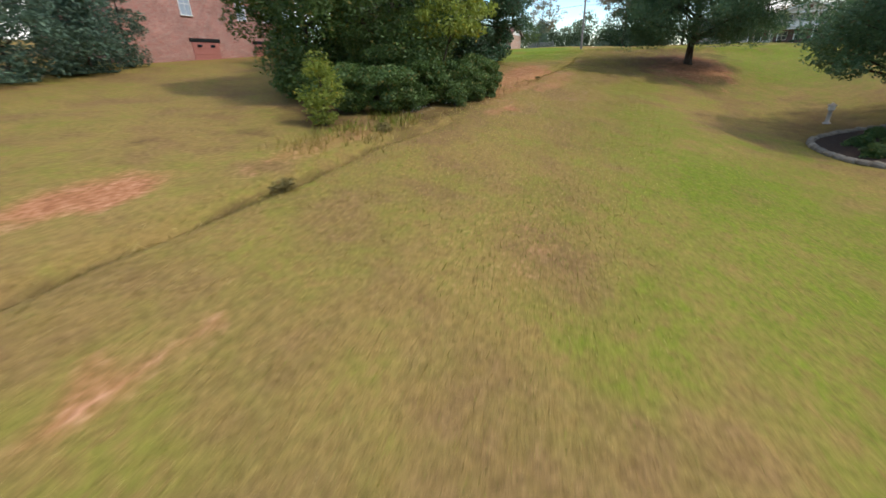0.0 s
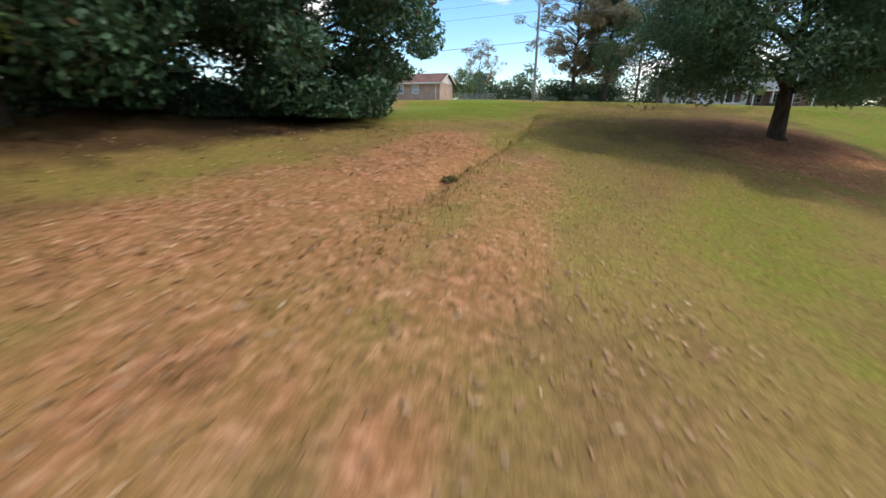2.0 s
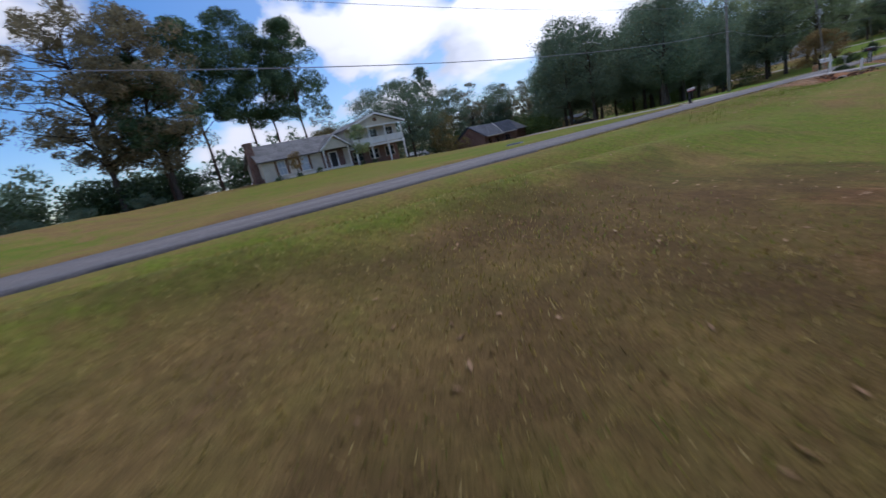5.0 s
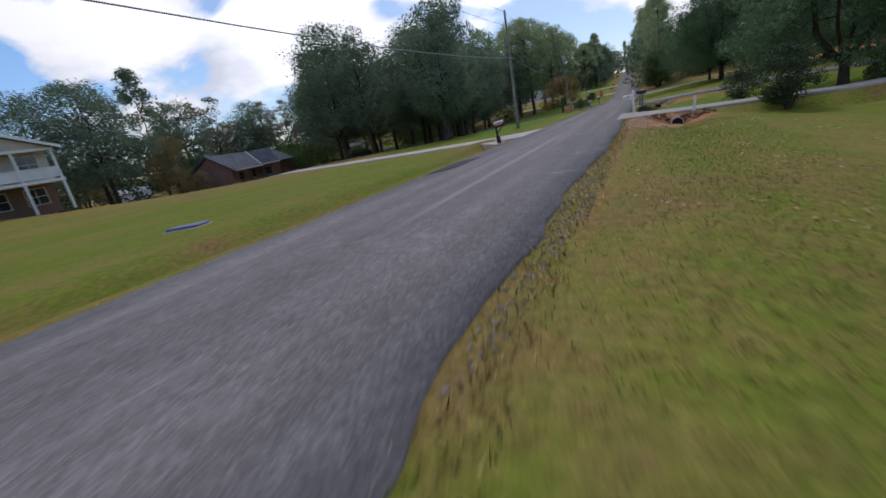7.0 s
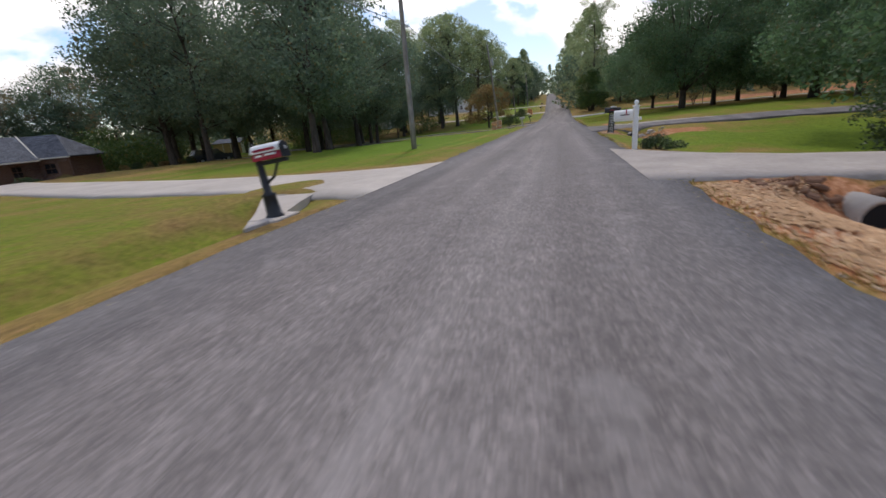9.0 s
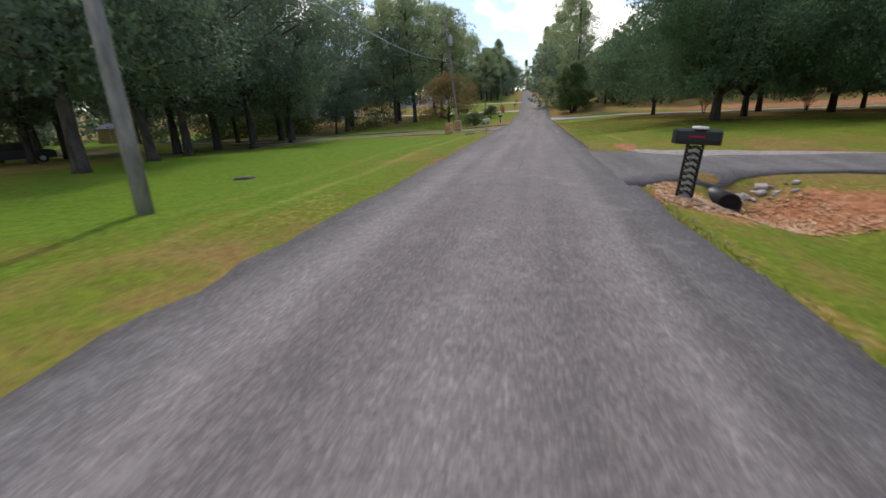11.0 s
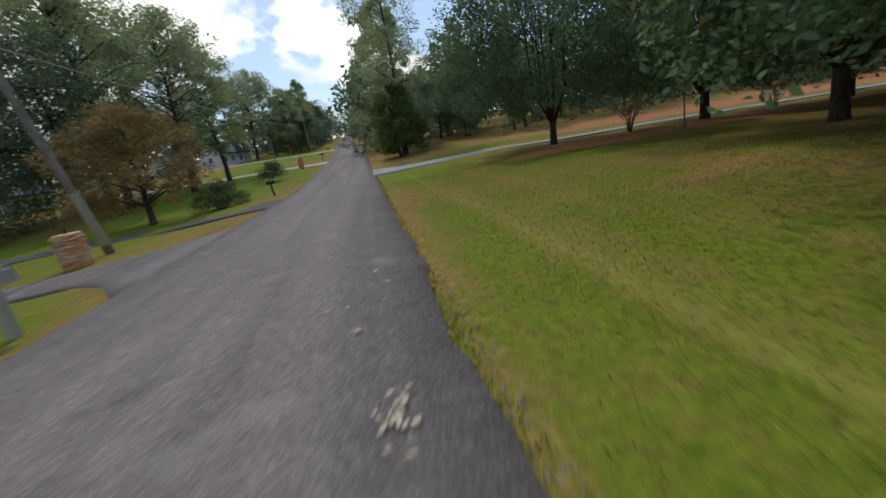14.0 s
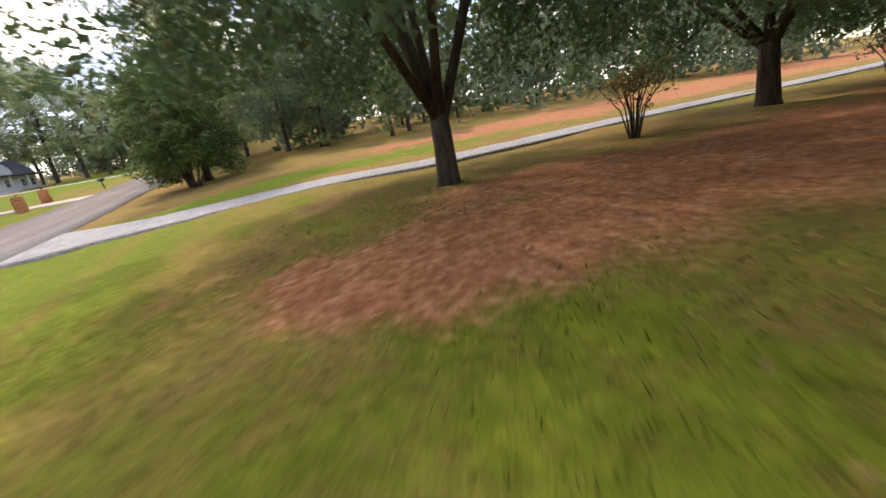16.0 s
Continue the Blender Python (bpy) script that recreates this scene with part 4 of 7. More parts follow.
tree("hardwood_tree", 46.0, -25.8, 12.5, 0.18, "round", 5.0, -0.4, 62000, 0.18, M_HEDGE, "dense leafy tree at the thicket's edge", seed=24, clumps=170, spread=1.2)
tree("hardwood_tree", 49.4, -27.5, 10.5, 0.16, "round", 2.9, -0.2, 40000, 0.18, M_HEDGE, "leafy tree at the back of a thicket", seed=27, clumps=90, spread=1.0)
tree("sapling_tree", 53.9, -23.2, 2.4, 0.04, "poplar", 0.62, 0.2, 2600, 0.13, M_YELLOWGREEN, "thin yellow-green sapling in front of a thicket", seed=25, clumps=44, spread=0.42)
tree("sapling_tree", 46.2, -22.0, 4.9, 0.05, "dome", 2.3, 3.1, 2600, 0.24, M_YELLOWGREEN, "pale-leaved sapling leaning from the thicket", seed=26, clumps=40, spread=0.5, lean=(0.3, 1.2), droop=0.9)
for i, (x, y, rx, ry, h) in enumerate([(50.6, -22.5, 1.7, 1.2, 2.0), (49.4, -22.1, 1.5, 1.1, 1.3), (48.2, -21.8, 1.6, 1.1, 2.1), (46.9, -21.4, 1.4, 1.0, 1.4), (45.8, -21.3, 1.6, 1.1, 2.2), (44.4, -21.0, 1.5, 1.0, 1.6), (43.2, -21.2, 1.6, 1.1, 2.2), (41.9, -21.0, 1.3, 0.9, 1.5), (40.8, -21.5, 1.2, 0.9, 1.7), (44.2, -24.2, 2.4, 1.8, 4.4), (48.2, -24.2, 2.5, 1.8, 4.0), (51.4, -23.8, 1.5, 1.2, 2.0)]):
    shrub("thicket_shrub", x, y, rx, ry, h, 6200, 0.13, M_HEDGE, "wild green shrub crowding the edge of a swale", 31 + i, group="shrubs of the thicket", lumps=30, vase=True)
for i, (x, y, s) in enumerate([(43.4, -20.4, 0.45), (45.2, -20.5, 0.5), (47.3, -20.7, 0.55)]):
    shrub("thicket_shrub", x, y, s * 1.2, s, s * 1.7, 2600, 0.11, M_HEDGE, "low wild shrub leaning over a swale", 61 + i, group="shrubs of the thicket", lumps=24)
for i, (x, y, h, rx) in enumerate([(55.4, -41.0, 8.5, 3.4), (51.0, -42.6, 6.0, 2.4), (60.5, -40.0, 9.0, 3.6)]):
    tree("evergreen_tree", x, y, h, 0.09, "cone", rx, -0.2, 16000, 0.2, M_CEDAR, "dark blue-green evergreen with boughs to the lawn", seed=41 + i, clumps=110, spread=1.0, group="evergreens on the upper lawn")
tree("evergreen_tree", 47.9, -43.8, 5.6, 0.09, "poplar", 1.3, 0.1, 6000, 0.16, M_CEDAR, "narrow dark evergreen against a brick wall", seed=45, clumps=60, spread=0.55)

# across the road, seen from the yard
tree("evergreen_tree", -24.5, -54.2, 6.2, 0.16, "round", 2.7, 1.3, 9000, 0.2, M_CEDAR, "clipped dark evergreen tree before a brick house", seed=51, clumps=70, spread=0.85)
tree("small_tree", -38.5, -38.5, 5.2, 0.10, "round", 2.6, 1.2, 4200, 0.22, M_HEDGE, "small round-headed tree beside a brick house", seed=52, clumps=46, spread=0.9)
tree("small_tree", -52, -39.5, 6.0, 0.12, "round", 2.3, 0.9, 3600, 0.24, M_CEDAR, "dark small evergreen at the lawn's edge", seed=53, clumps=40, spread=0.9)
tree("bare_tree", -78, -44.5, 17.0, 0.25, "round", 6.0, 5.5, 3600, 0.36, M_BROWNLEAF, "tall thin-leaved tree turning brown", seed=54, clumps=70, spread=1.0, count=40)
tree("bare_tree", -64, -19.5, 29.0, 0.5, "round", 10.5, 6.5, 22000, 0.40, M_BROWNLEAF, "tall half-bare hardwood with fine branches", seed=55, clumps=150, spread=1.5, count=90)
tree("bare_tree", -62, -12.5, 27.0, 0.42, "round", 8.0, 5.5, 22000, 0.42, M_BROWNLEAF, "tall hardwood with rust-brown leaves", seed=56, clumps=120, spread=1.7, count=60)
pines = [(-68, -5.5, 28, 61), (-70, 2.5, 30, 62), (-68, 11.5, 27.5, 63), (-73, 7.5, 28, 64), (-63, -13, 21, 67)]
for x, y, h, s in pines:
    pine = tree("pine_tree", x, y, h, 0.3, "dome", 6.2, h * 0.40, 22000, 0.46, M_PINE, "tall pine with dark shelves of needles", seed=s, clumps=64, spread=1.75, bark=M_BARK_PINE, group="pines behind the house", slim=0.28, droop=-0.2)
tree("young_tree", -40.5, 9.0, 5.4, 0.07, "poplar", 1.4, 1.7, 2600, 0.2, M_POPLAR, "slim young tree before a porch", seed=65, clumps=34, spread=0.6)
tree("small_tree", -43.5, 0.6, 3.2, 0.06, "round", 1.1, 1.2, 1500, 0.16, M_AUTUMN, "small dark red tree by a house front", seed=66, clumps=26, spread=0.45)


# ---- trees along the road ----
# east lawn: dark round-headed shade trees
HOLLOW = lambda x, y, z: (z > 6.5 and (x * 13.7 + y * 7.3) % 1.0 > 0.05 * (z - 3.5)) or (z <= 6.5 and math.hypot(x, y) > 1.3 + 0.45 * max(0, 5.5 - z))  # noqa: E731
shade = tree("shade_tree", 12.9, 65.8, 12.0, 0.30, "dome", 6.5, 2.2, 54000, 0.19, M_OAK, "dark round-headed shade tree on a bare patch of lawn", seed=71, fork=1.7, trim=HOLLOW, clumps=190, spread=1.4, group="shade trees on the east lawn", count=30, clear=0.16)
shade2 = tree("shade_tree", 14.1, 87.3, 11.5, 0.21, "dome", 6.5, 2.2, 54000, 0.185, M_OAK, "forked dark shade tree beside a gravel drive", seed=72, fork=1.25, trim=HOLLOW, clumps=190, spread=1.4, group="shade trees on the east lawn", count=34, clear=0.14)
for ob, x, y, s, turn in ((shade2, 18.2, 74.2, 1.25, 80), (shade, 26.5, 77.5, 1.0, 40), (shade, 25.2, 87.6, 1.0, 130), (shade2, 33.5, 85.0, 1.02, 200), (shade, 41, 86.5, 1.0, 20),
                          (shade2, 33, 72.0, 1.05, 300), (shade, 22.5, 62.5, 1.02, 250), (shade2, 44, 76, 1.1, 150), (shade, 14.8, 33.5, 0.95, 60), (shade2, 24, 36, 1.0, 10), (shade2, 30, 57, 1.0, 100),
                          (shade, 32, 41, 1.0, 170), (shade2, 21.5, 54.5, 0.9, 220), (shade, 40, 62, 1.1, 80)):
    plant_copy(ob, x, y, s, turn)
# west wood
hard = tree("hardwood_tree", -19.5, 50.8, 13.5, 0.26, "round", 5.2, 3.4, 17000, 0.25, M_WOODS, "leaning dark hardwood at the edge of a wood", seed=81, clumps=100, spread=1.6, group="trees of the west wood", lean=(-2.8, -0.4), count=24)
hard2 = tree("hardwood_tree", -28.2, 65.8, 15.0, 0.28, "vase", 5.4, 3.6, 17000, 0.25, M_WOODS, "tall dark hardwood in a wood", seed=82, clumps=100, spread=1.6, group="trees of the west wood", count=24)
hard3 = tree("hardwood_tree", -35.5, 48.5, 18.0, 0.34, "vase", 5.8, 3.6, 18000, 0.29, M_WOODS, "very tall dark hardwood behind a low house", seed=83, clumps=120, spread=1.7, group="trees of the west wood", count=26)
west = [(-17.6, 45.6), (-29.6, 62.7), (-23.8, 65.2), (-24.0, 71.4), (-33.0, 71.5), (-30.8, 80.2), (-28.6, 79.2), (-38, 60), (-40, 70), (-37, 80), (-42, 57.5), (-47, 64), (-49, 76), (-36, 90), (-45, 86),
        (-55, 56), (-58, 70), (-57, 84), (-42, 100), (-30, 98), (-54, 98), (-66, 62), (-68, 78), (-24, 58), (-33, 54), (-24, 106), (-36, 112), (-50, 112)]
rr = random.Random(5)
for i, (x, y) in enumerate(west):
    size, turn = rr.uniform(0.95, 1.25) if i % 3 < 2 else rr.uniform(0.85, 1.05), rr.uniform(0, 360)
    if x > -54 or y > 63:
        plant_copy((hard, hard2, hard3)[i % 3], x, y, size, turn)
for x, y, s in ((-29, 92, 0.66),):
    plant_copy(hard, x, y, s, x * 31)
for i, (x, y, s) in enumerate([(-61, 57, 0.5), (-63.5, 52.5, 0.45), (-30, 47.5, 0.85), (-40.5, 53.5, 0.95), (-64, 44, 0.8)]):
    plant_copy(hard3, x, y, s, 77 * i)
# behind the low house and the shed
airy = tree("thin_tree", -64, 50, 15.0, 0.2, "round", 4.2, 5.5, 3200, 0.32, M_BROWNLEAF, "thin-crowned tree turning brown", seed=84, clumps=60, spread=0.9, count=34, group="thin trees behind the low house")
plant_copy(airy, -68, 50, 1.0, 120)
plant_copy(airy, -75, 47, 1.05, 220)
plant_copy(airy, -57, 60, 0.85, 60)
plant_copy(airy, -63, 60, 0.9, 300)
tree("poplar_tree", -72, 43.5, 21.0, 0.26, "poplar", 3.8, 2.0, 9000, 0.4, M_WOODS, "tall narrow dark tree behind a shed", seed=85, clumps=80, spread=1.4, group="tall narrow trees")
for x, y, s in ((-84, 30, 0.62), (-92, 40, 0.7), (-88, 22, 0.6), (-98, 30, 0.7), (-82, 52, 0.75)):
    plant_copy(hard2, x, y, s * 1.2, x * 7)
olive = tree("small_tree", -59.0, 37.4, 8.6, 0.14, "round", 3.6, 0.6, 12000, 0.16, M_OLIVE, "small tree with olive and rust leaves", seed=86, clumps=60, spread=1.2, group="small turning trees")
for x, y, s in ((-66, 20, 0.5), (-70, 14, 0.5), (-84, 36, 0.55), (-78, 20, 0.6), (-58, 20.5, 0.4)):
    plant_copy(olive, x, y, s * 1.9, x * 11)
for x, y, k in ((-54.8, 35.0, 0.5), (-51.6, 36.2, 0.36)):
    plant_copy(olive, x, y, k, x * 9)
for x, y, k in ((-62, 57, 0.8), (-68, 62, 0.95), (-65, 54, 0.7)):
    plant_copy(hard2, x, y, k, x * 5)
plant_copy(airy, -72, 18, 0.9, 10)
for x, y, s in ((-58, 28.5, 1.0), (-64, 30.5, 1.1), (-70, 27, 1.05)):
    plant_copy(hard2, x, y, s, x * 13)
# east side past the gravel drive
poplar = tree("poplar_tree", 7.4, 113.5, 25.0, 0.26, "poplar", 4.5, 1.0, 30000, 0.22, M_POPLAR, "tall narrow pale-leaved tree beside the road", seed=91, clumps=150, spread=1.05, group="tall pale trees along the road", count=30)
for x, y, s, t in ((8.6, 121, 0.7, 120), (16.5, 119, 0.58, 200), (22, 115, 0.55, 20), (8.4, 131, 0.9, 10), (8.2, 146, 0.95, 300), (8.0, 163, 0.9, 75), (8.5, 184, 1.0, 140), (8.4, 210, 1.0, 33), (8.5, 240, 1.0, 210),
                   (-12, 205, 0.85, 250), (-12.5, 228, 0.9, 90), ):
    plant_copy(poplar, x, y, s, t)
for x, y, k, turn in ((-14, 196, 0.8, 20), (-16.5, 208, 0.86, 90), (-13.5, 222, 0.8, 160), (-15.5, 240, 0.9, 250), (-13, 258, 0.85, 310), (-14.5, 282, 0.9, 40), (-12.5, 310, 0.9, 200)):
    tagged(plant_copy(pine, x, y, k, turn, "tall dark pine lining the far road"), group="pines lining the far road")
shrub("roadside_bush", 6.7, 111.0, 3.9, 3.0, 8.4, 26000, 0.2, M_HEDGE, "dense dark bush at the mouth of a gravel drive", 92, lumps=60)
for i, (x, y) in enumerate([(17, 119), (24, 116), (31, 120), (39, 117), (48, 121), (57, 117), (66, 122), (76, 118), (20, 130), (33, 132), (46, 133), (60, 134), (14, 124), (27, 126), (88, 120), (75, 136), (100, 124), (16, 142), (28, 145), (44, 147)]):
    plant_copy((hard2, hard, poplar)[i % 3], x, y, rr.uniform(0.58, 0.78) * (1.0, 1.0, 0.68)[i % 3], rr.uniform(0, 360))
for i, (x, y) in enumerate([(10.5, 138), (11, 154), (10.5, 172), (11, 196), (11, 222), (11.5, 256), (-11.5, 198), (-11, 216), (-11.5, 244), (-11, 276), (11, 284), (17, 160), (17, 185), (-18, 200)]):
    plant_copy((hard, hard2)[i % 2], x, y, rr.uniform(0.7, 0.95), rr.uniform(0, 360))
for i, (x, y) in enumerate([(9, 272), (-11, 262), (10, 300), (-11, 292), (12, 330), (-13, 325), (9, 362), (-10, 358), (6, 400), (-7, 402), (0, 440), (-15, 430), (14, 430)]):
    plant_copy((poplar, hard2)[i % 2], x, y, rr.uniform(0.9, 1.25), rr.uniform(0, 360))
open_tree = tree("hardwood_tree", -15.6, 122.0, 17.0, 0.3, "round", 5.6, 4.0, 15000, 0.25, M_POPLAR, "tall open hardwood with a leaning trunk", seed=93, clumps=110, spread=1.15, lean=(-1.2, -0.5), count=50, group="open hardwoods beyond the drive")
for x, y, s, t in ((-21, 108, 1.25, 40), (-17.5, 115, 1.1, 100), (-26, 114, 1.35, 150), (-22, 128, 1.3, 210), (-30, 126, 1.35, 290), (-42, 150, 1.0, 110), (-44, 165, 1.0, 260), (-15, 187, 1.0, 60), (-20, 191, 1.25, 10), (-26, 194, 1.4, 130), (-33, 196, 1.35, 220), (-41, 194, 1.3, 300), (-30, 199, 1.3, 30), (-33, 107, 1.3, 75)):
    plant_copy(open_tree, x, y, s, t)
tree("maple_tree", -11.2, 90.6, 6.8, 0.2, "dome", 4.6, 1.2, 19000, 0.17, M_AUTUMN, "low spreading tree with rust and olive leaves", seed=94, clumps=100, spread=0.75, count=30)
shrub("round_shrub", -7.8, 93.1, 2.3, 1.7, 1.7, 8500, 0.09, M_SHRUB, "rounded dark green shrub on a grass bank", 95, group="rounded shrubs by the west drive", lumps=34)
shrub("round_shrub", -7.2, 107.2, 2.0, 1.7, 2.0, 7000, 0.09, M_SHRUB, "rounded dark green shrub on a grass bank", 96, group="rounded shrubs by the west drive", lumps=34)
shrub("drive_shrub", 9.75, 23.5, 1.5, 1.4, 2.9, 10000, 0.1, M_SHRUB, "tall dark shrub spreading above a concrete drive's edge", 97, lumps=60, vase=True)
shrub("drive_shrub", 8.9, 28.7, 1.15, 1.1, 2.1, 4500, 0.09, M_SHRUB, "small dark shrub beyond a concrete drive", 98, lumps=36, vase=True)
shrub("ground_cover", 3.9, 30.6, 1.0, 0.6, 0.34, 2600, 0.06, M_SHRUB, "low spreading evergreen round a mailbox post", 99, lumps=18)
shrub("drive_shrub", 15.5, 29.8, 1.3, 1.2, 1.9, 4500, 0.1, M_SHRUB, "dark rounded shrub by the drive's edge", 100, lumps=34)


def crape(x, y, seed, label):
    """A many-stemmed small tree with thin leaves."""
    ob = thing("crape_myrtle", x, y, surface(x, y), label, "shrub", "crape myrtles under the trees")
    r = random.Random(seed)
    g, cl = Geo(), []
    for k in range(13):
        a, h = r.uniform(0, 6.28), r.uniform(1.1, 1.75)
        q = r.uniform(0.35, 1.0)
        top = Vector((math.cos(a) * q, math.sin(a) * q, h))
        mid = Vector((top.x * 0.35, top.y * 0.35, h * 0.5))
        g.tube([(math.cos(a) * 0.08, math.sin(a) * 0.08, -0.1), mid, top], [0.026, 0.018, 0.006], 5)
        for _ in range(3):
            e = mid.lerp(top, r.uniform(0.3, 0.9)) + Vector((r.uniform(-0.4, 0.4), r.uniform(-0.4, 0.4), r.uniform(0.0, 0.3)))
            g.tube([mid.lerp(top, 0.4), e], [0.01, 0.004], 4)
            cl.append((*e, 1.0))
    part("stem", g, M_BARK, ob)
    p = crown_points(1100, np.array(cl), 0.2, seed)
    part("leaves", leaf_mesh("leaves", p, 0.075, seed, 0.2, 0.5, M_AUTUMN), M_AUTUMN, ob)
    return ob


crape(19.6, 87.6, 5, "sparse many-stemmed shrub with reddish leaves")
crape(29.2, 86.3, 6, "sparse many-stemmed shrub with reddish leaves")
crape(38.0, 84.5, 7, "sparse many-stemmed shrub with reddish leaves")


# ---- poles and wires ----
def pole(x, y, h, label, lean=(0, 0), r=0.16, gear=True, group="utility poles along the road"):
    ob = thing("utility_pole", x, y, surface(x, y), label, "utility pole", group)
    at = lambda t: (lean[0] * t, lean[1] * t, -0.3 + (h + 0.3) * t)  # noqa: E731
    part("shaft", Geo().tube([at(t / 6) for t in range(7)], [r * (1 - 0.38 * t / 6) for t in range(7)], 12), M_POLE, ob, smooth_shade=True)
    if gear:
        x1, y1, z1 = at(0.985)
        part("insulator", Geo().lathe(x1 + 0.02, y1, [(0.03, z1), (0.06, z1 + 0.08), (0.035, z1 + 0.13), (0.055, z1 + 0.2), (0.015, z1 + 0.26)], 10), M_GREY, ob, smooth_shade=True)
        x2, y2, z2 = at(0.62)
        part("bracket", Geo().box(x2 - 0.05, x2 + 0.28, y2 - 0.04, y2 + 0.04, z2 - 0.05, z2 + 0.05), M_STEEL, ob)
    return ob, at


pole(-6.0, -22.3, 10.5, "weathered grey wooden utility pole on the verge", (-0.35, -0.1))
pole(-7.0, 38.7, 10.2, "weathered grey wooden utility pole in the grass", (0.1, 0.1))
ob, at = pole(-8.0, 80.2, 11.2, "leaning wooden utility pole with a transformer", (-0.75, -2.6))
x, y, z = at(0.82)
part("transformer", Geo().lathe(x + 0.34, y, [(0.05, z - 0.62), (0.2, z - 0.6), (0.215, z - 0.3), (0.215, z + 0.2), (0.17, z + 0.29), (0.05, z + 0.31)], 16), M_GREY, ob, "grey steel transformer can", True)
part("bushing", Geo().lathe(x + 0.34, y, [(0.05, z + 0.3), (0.03, z + 0.36), (0.05, z + 0.42), (0.02, z + 0.48)], 8), M_STEEL, ob)
x, y, z = at(0.1)
part("guard", Geo().tube([at(0.06), at(0.24)], [0.175, 0.165], 12), M_STEEL, ob, "pale metal band round the foot")
pole(-10.2, 127.5, 7.0, "thin leaning service pole on the rise", (-0.5, -0.9), 0.1, False)
pole(-9.4, 181, 11.5, "distant wooden utility pole", (-0.5, -0.4))
pole(-9.0, 236, 11.5, "distant wooden utility pole", (-0.2, 0.0))
pole(-8.8, 300, 11.5, "distant wooden utility pole", (0.0, 0.0))
pole(-6.2, -88, 10.5, "weathered grey wooden utility pole", (0.0, 0.0))


def wire(a, b, sag, r=0.012, label="thin overhead power line"):
    n = 14
    g = Geo().tube([(a[0] + (b[0] - a[0]) * t / n, a[1] + (b[1] - a[1]) * t / n, a[2] + (b[2] - a[2]) * t / n - sag * 4 * t / n * (1 - t / n)) for t in range(n + 1)], r, 5)
    ob = new("power_line", g.mesh("power_line", M_WIRE))
    return tagged(ob, label, "power line", "overhead lines")


tops = [(-6.2, -88, 10.4), (-6.35, -22.4, 10.4), (-6.9, 38.8, 10.2), (-8.75, 77.6, 11.0), (-9.9 + bend(180.6), 180.6, 16.0)]
for p, q in zip(tops, tops[1:]):
    wire(p, q, 0.9)
    wire((p[0] + 0.05, p[1], p[2] - 1.2), (q[0] + 0.05, q[1], q[2] - 1.2), 0.8)
    wire((p[0] + 0.25, p[1], p[2] - 3.9), (q[0] + 0.25, q[1], q[2] - 3.9), 1.1, 0.022, "sagging black telephone cable")


# ---- mailboxes ----
def arch_box(g, x0, x1, w, z0, h, n=8):
    """A mailbox body along x: flat below, round above."""
    out = [(-w / 2, z0), (w / 2, z0)] + [(w / 2 * math.cos(math.pi * k / n), z0 + h - w / 2 + w / 2 * math.sin(math.pi * k / n)) for k in range(n + 1)]
    return g.prism(out, "x", x0, x1)


def mailbox_red(x, y):
    ob = thing("mailbox", x, y, surface(x, y) + 0.03, "black post mailbox with a red and white box", "mailbox")
    part("post", Geo().lathe(0, 0, [(0.15, 0.0), (0.15, 0.05), (0.115, 0.08), (0.10, 0.36), (0.115, 0.38), (0.062, 0.42), (0.055, 0.75), (0.05, 1.0), (0.06, 1.03), (0.03, 1.08)], 14), M_BLACK, ob, smooth_shade=True)
    part("arm", Geo().box(-0.06, 0.52, -0.035, 0.035, 0.83, 0.89), M_BLACK, ob)
    part("brace", Geo().tube([(0.03, 0, 0.55), (0.2, 0, 0.64), (0.33, 0, 0.84)], 0.022, 8), M_BLACK, ob)
    box = part("box", arch_box(Geo(), -0.02, 0.50, 0.20, 0.90, 0.125), M_RED, ob, "dark red box body")
    part("cover", arch_box(Geo(), -0.03, 0.49, 0.215, 1.005, 0.125), M_WHITE, box, "white magnetic cover")
    part("door", arch_box(Geo(), 0.5, 0.52, 0.21, 0.895, 0.235), M_BLACK, box)
    for k, (a, b, z, h) in enumerate([(0.03, 0.42, 1.03, 0.035), (0.22, 0.42, 0.955, 0.03), (0.05, 0.17, 0.95, 0.03)]):
        part("lettering", Geo().box(a, b, -0.113, -0.107, z, z + h, 0.001), (M_RED, M_WHITE, M_WHITE)[k], box, "plain bar of faded lettering")
    part("latch", Geo().box(0.52, 0.55, -0.02, 0.02, 1.0, 1.05), M_STEEL, box)
    for k in range(3):
        part("finial", Geo().lathe(-0.05, 0, [(0.012, 1.08), (0.03, 1.1 + 0.02 * k), (0.008, 1.16 + 0.01 * k)], 8), M_BLACK, ob)
    ob.matrix_basis = ob.matrix_basis @ pose(0, 0, 0, 0, -6, 0) @ Matrix.Scale(1.09, 4)
    return ob


mailbox_red(-3.72, 22.05)


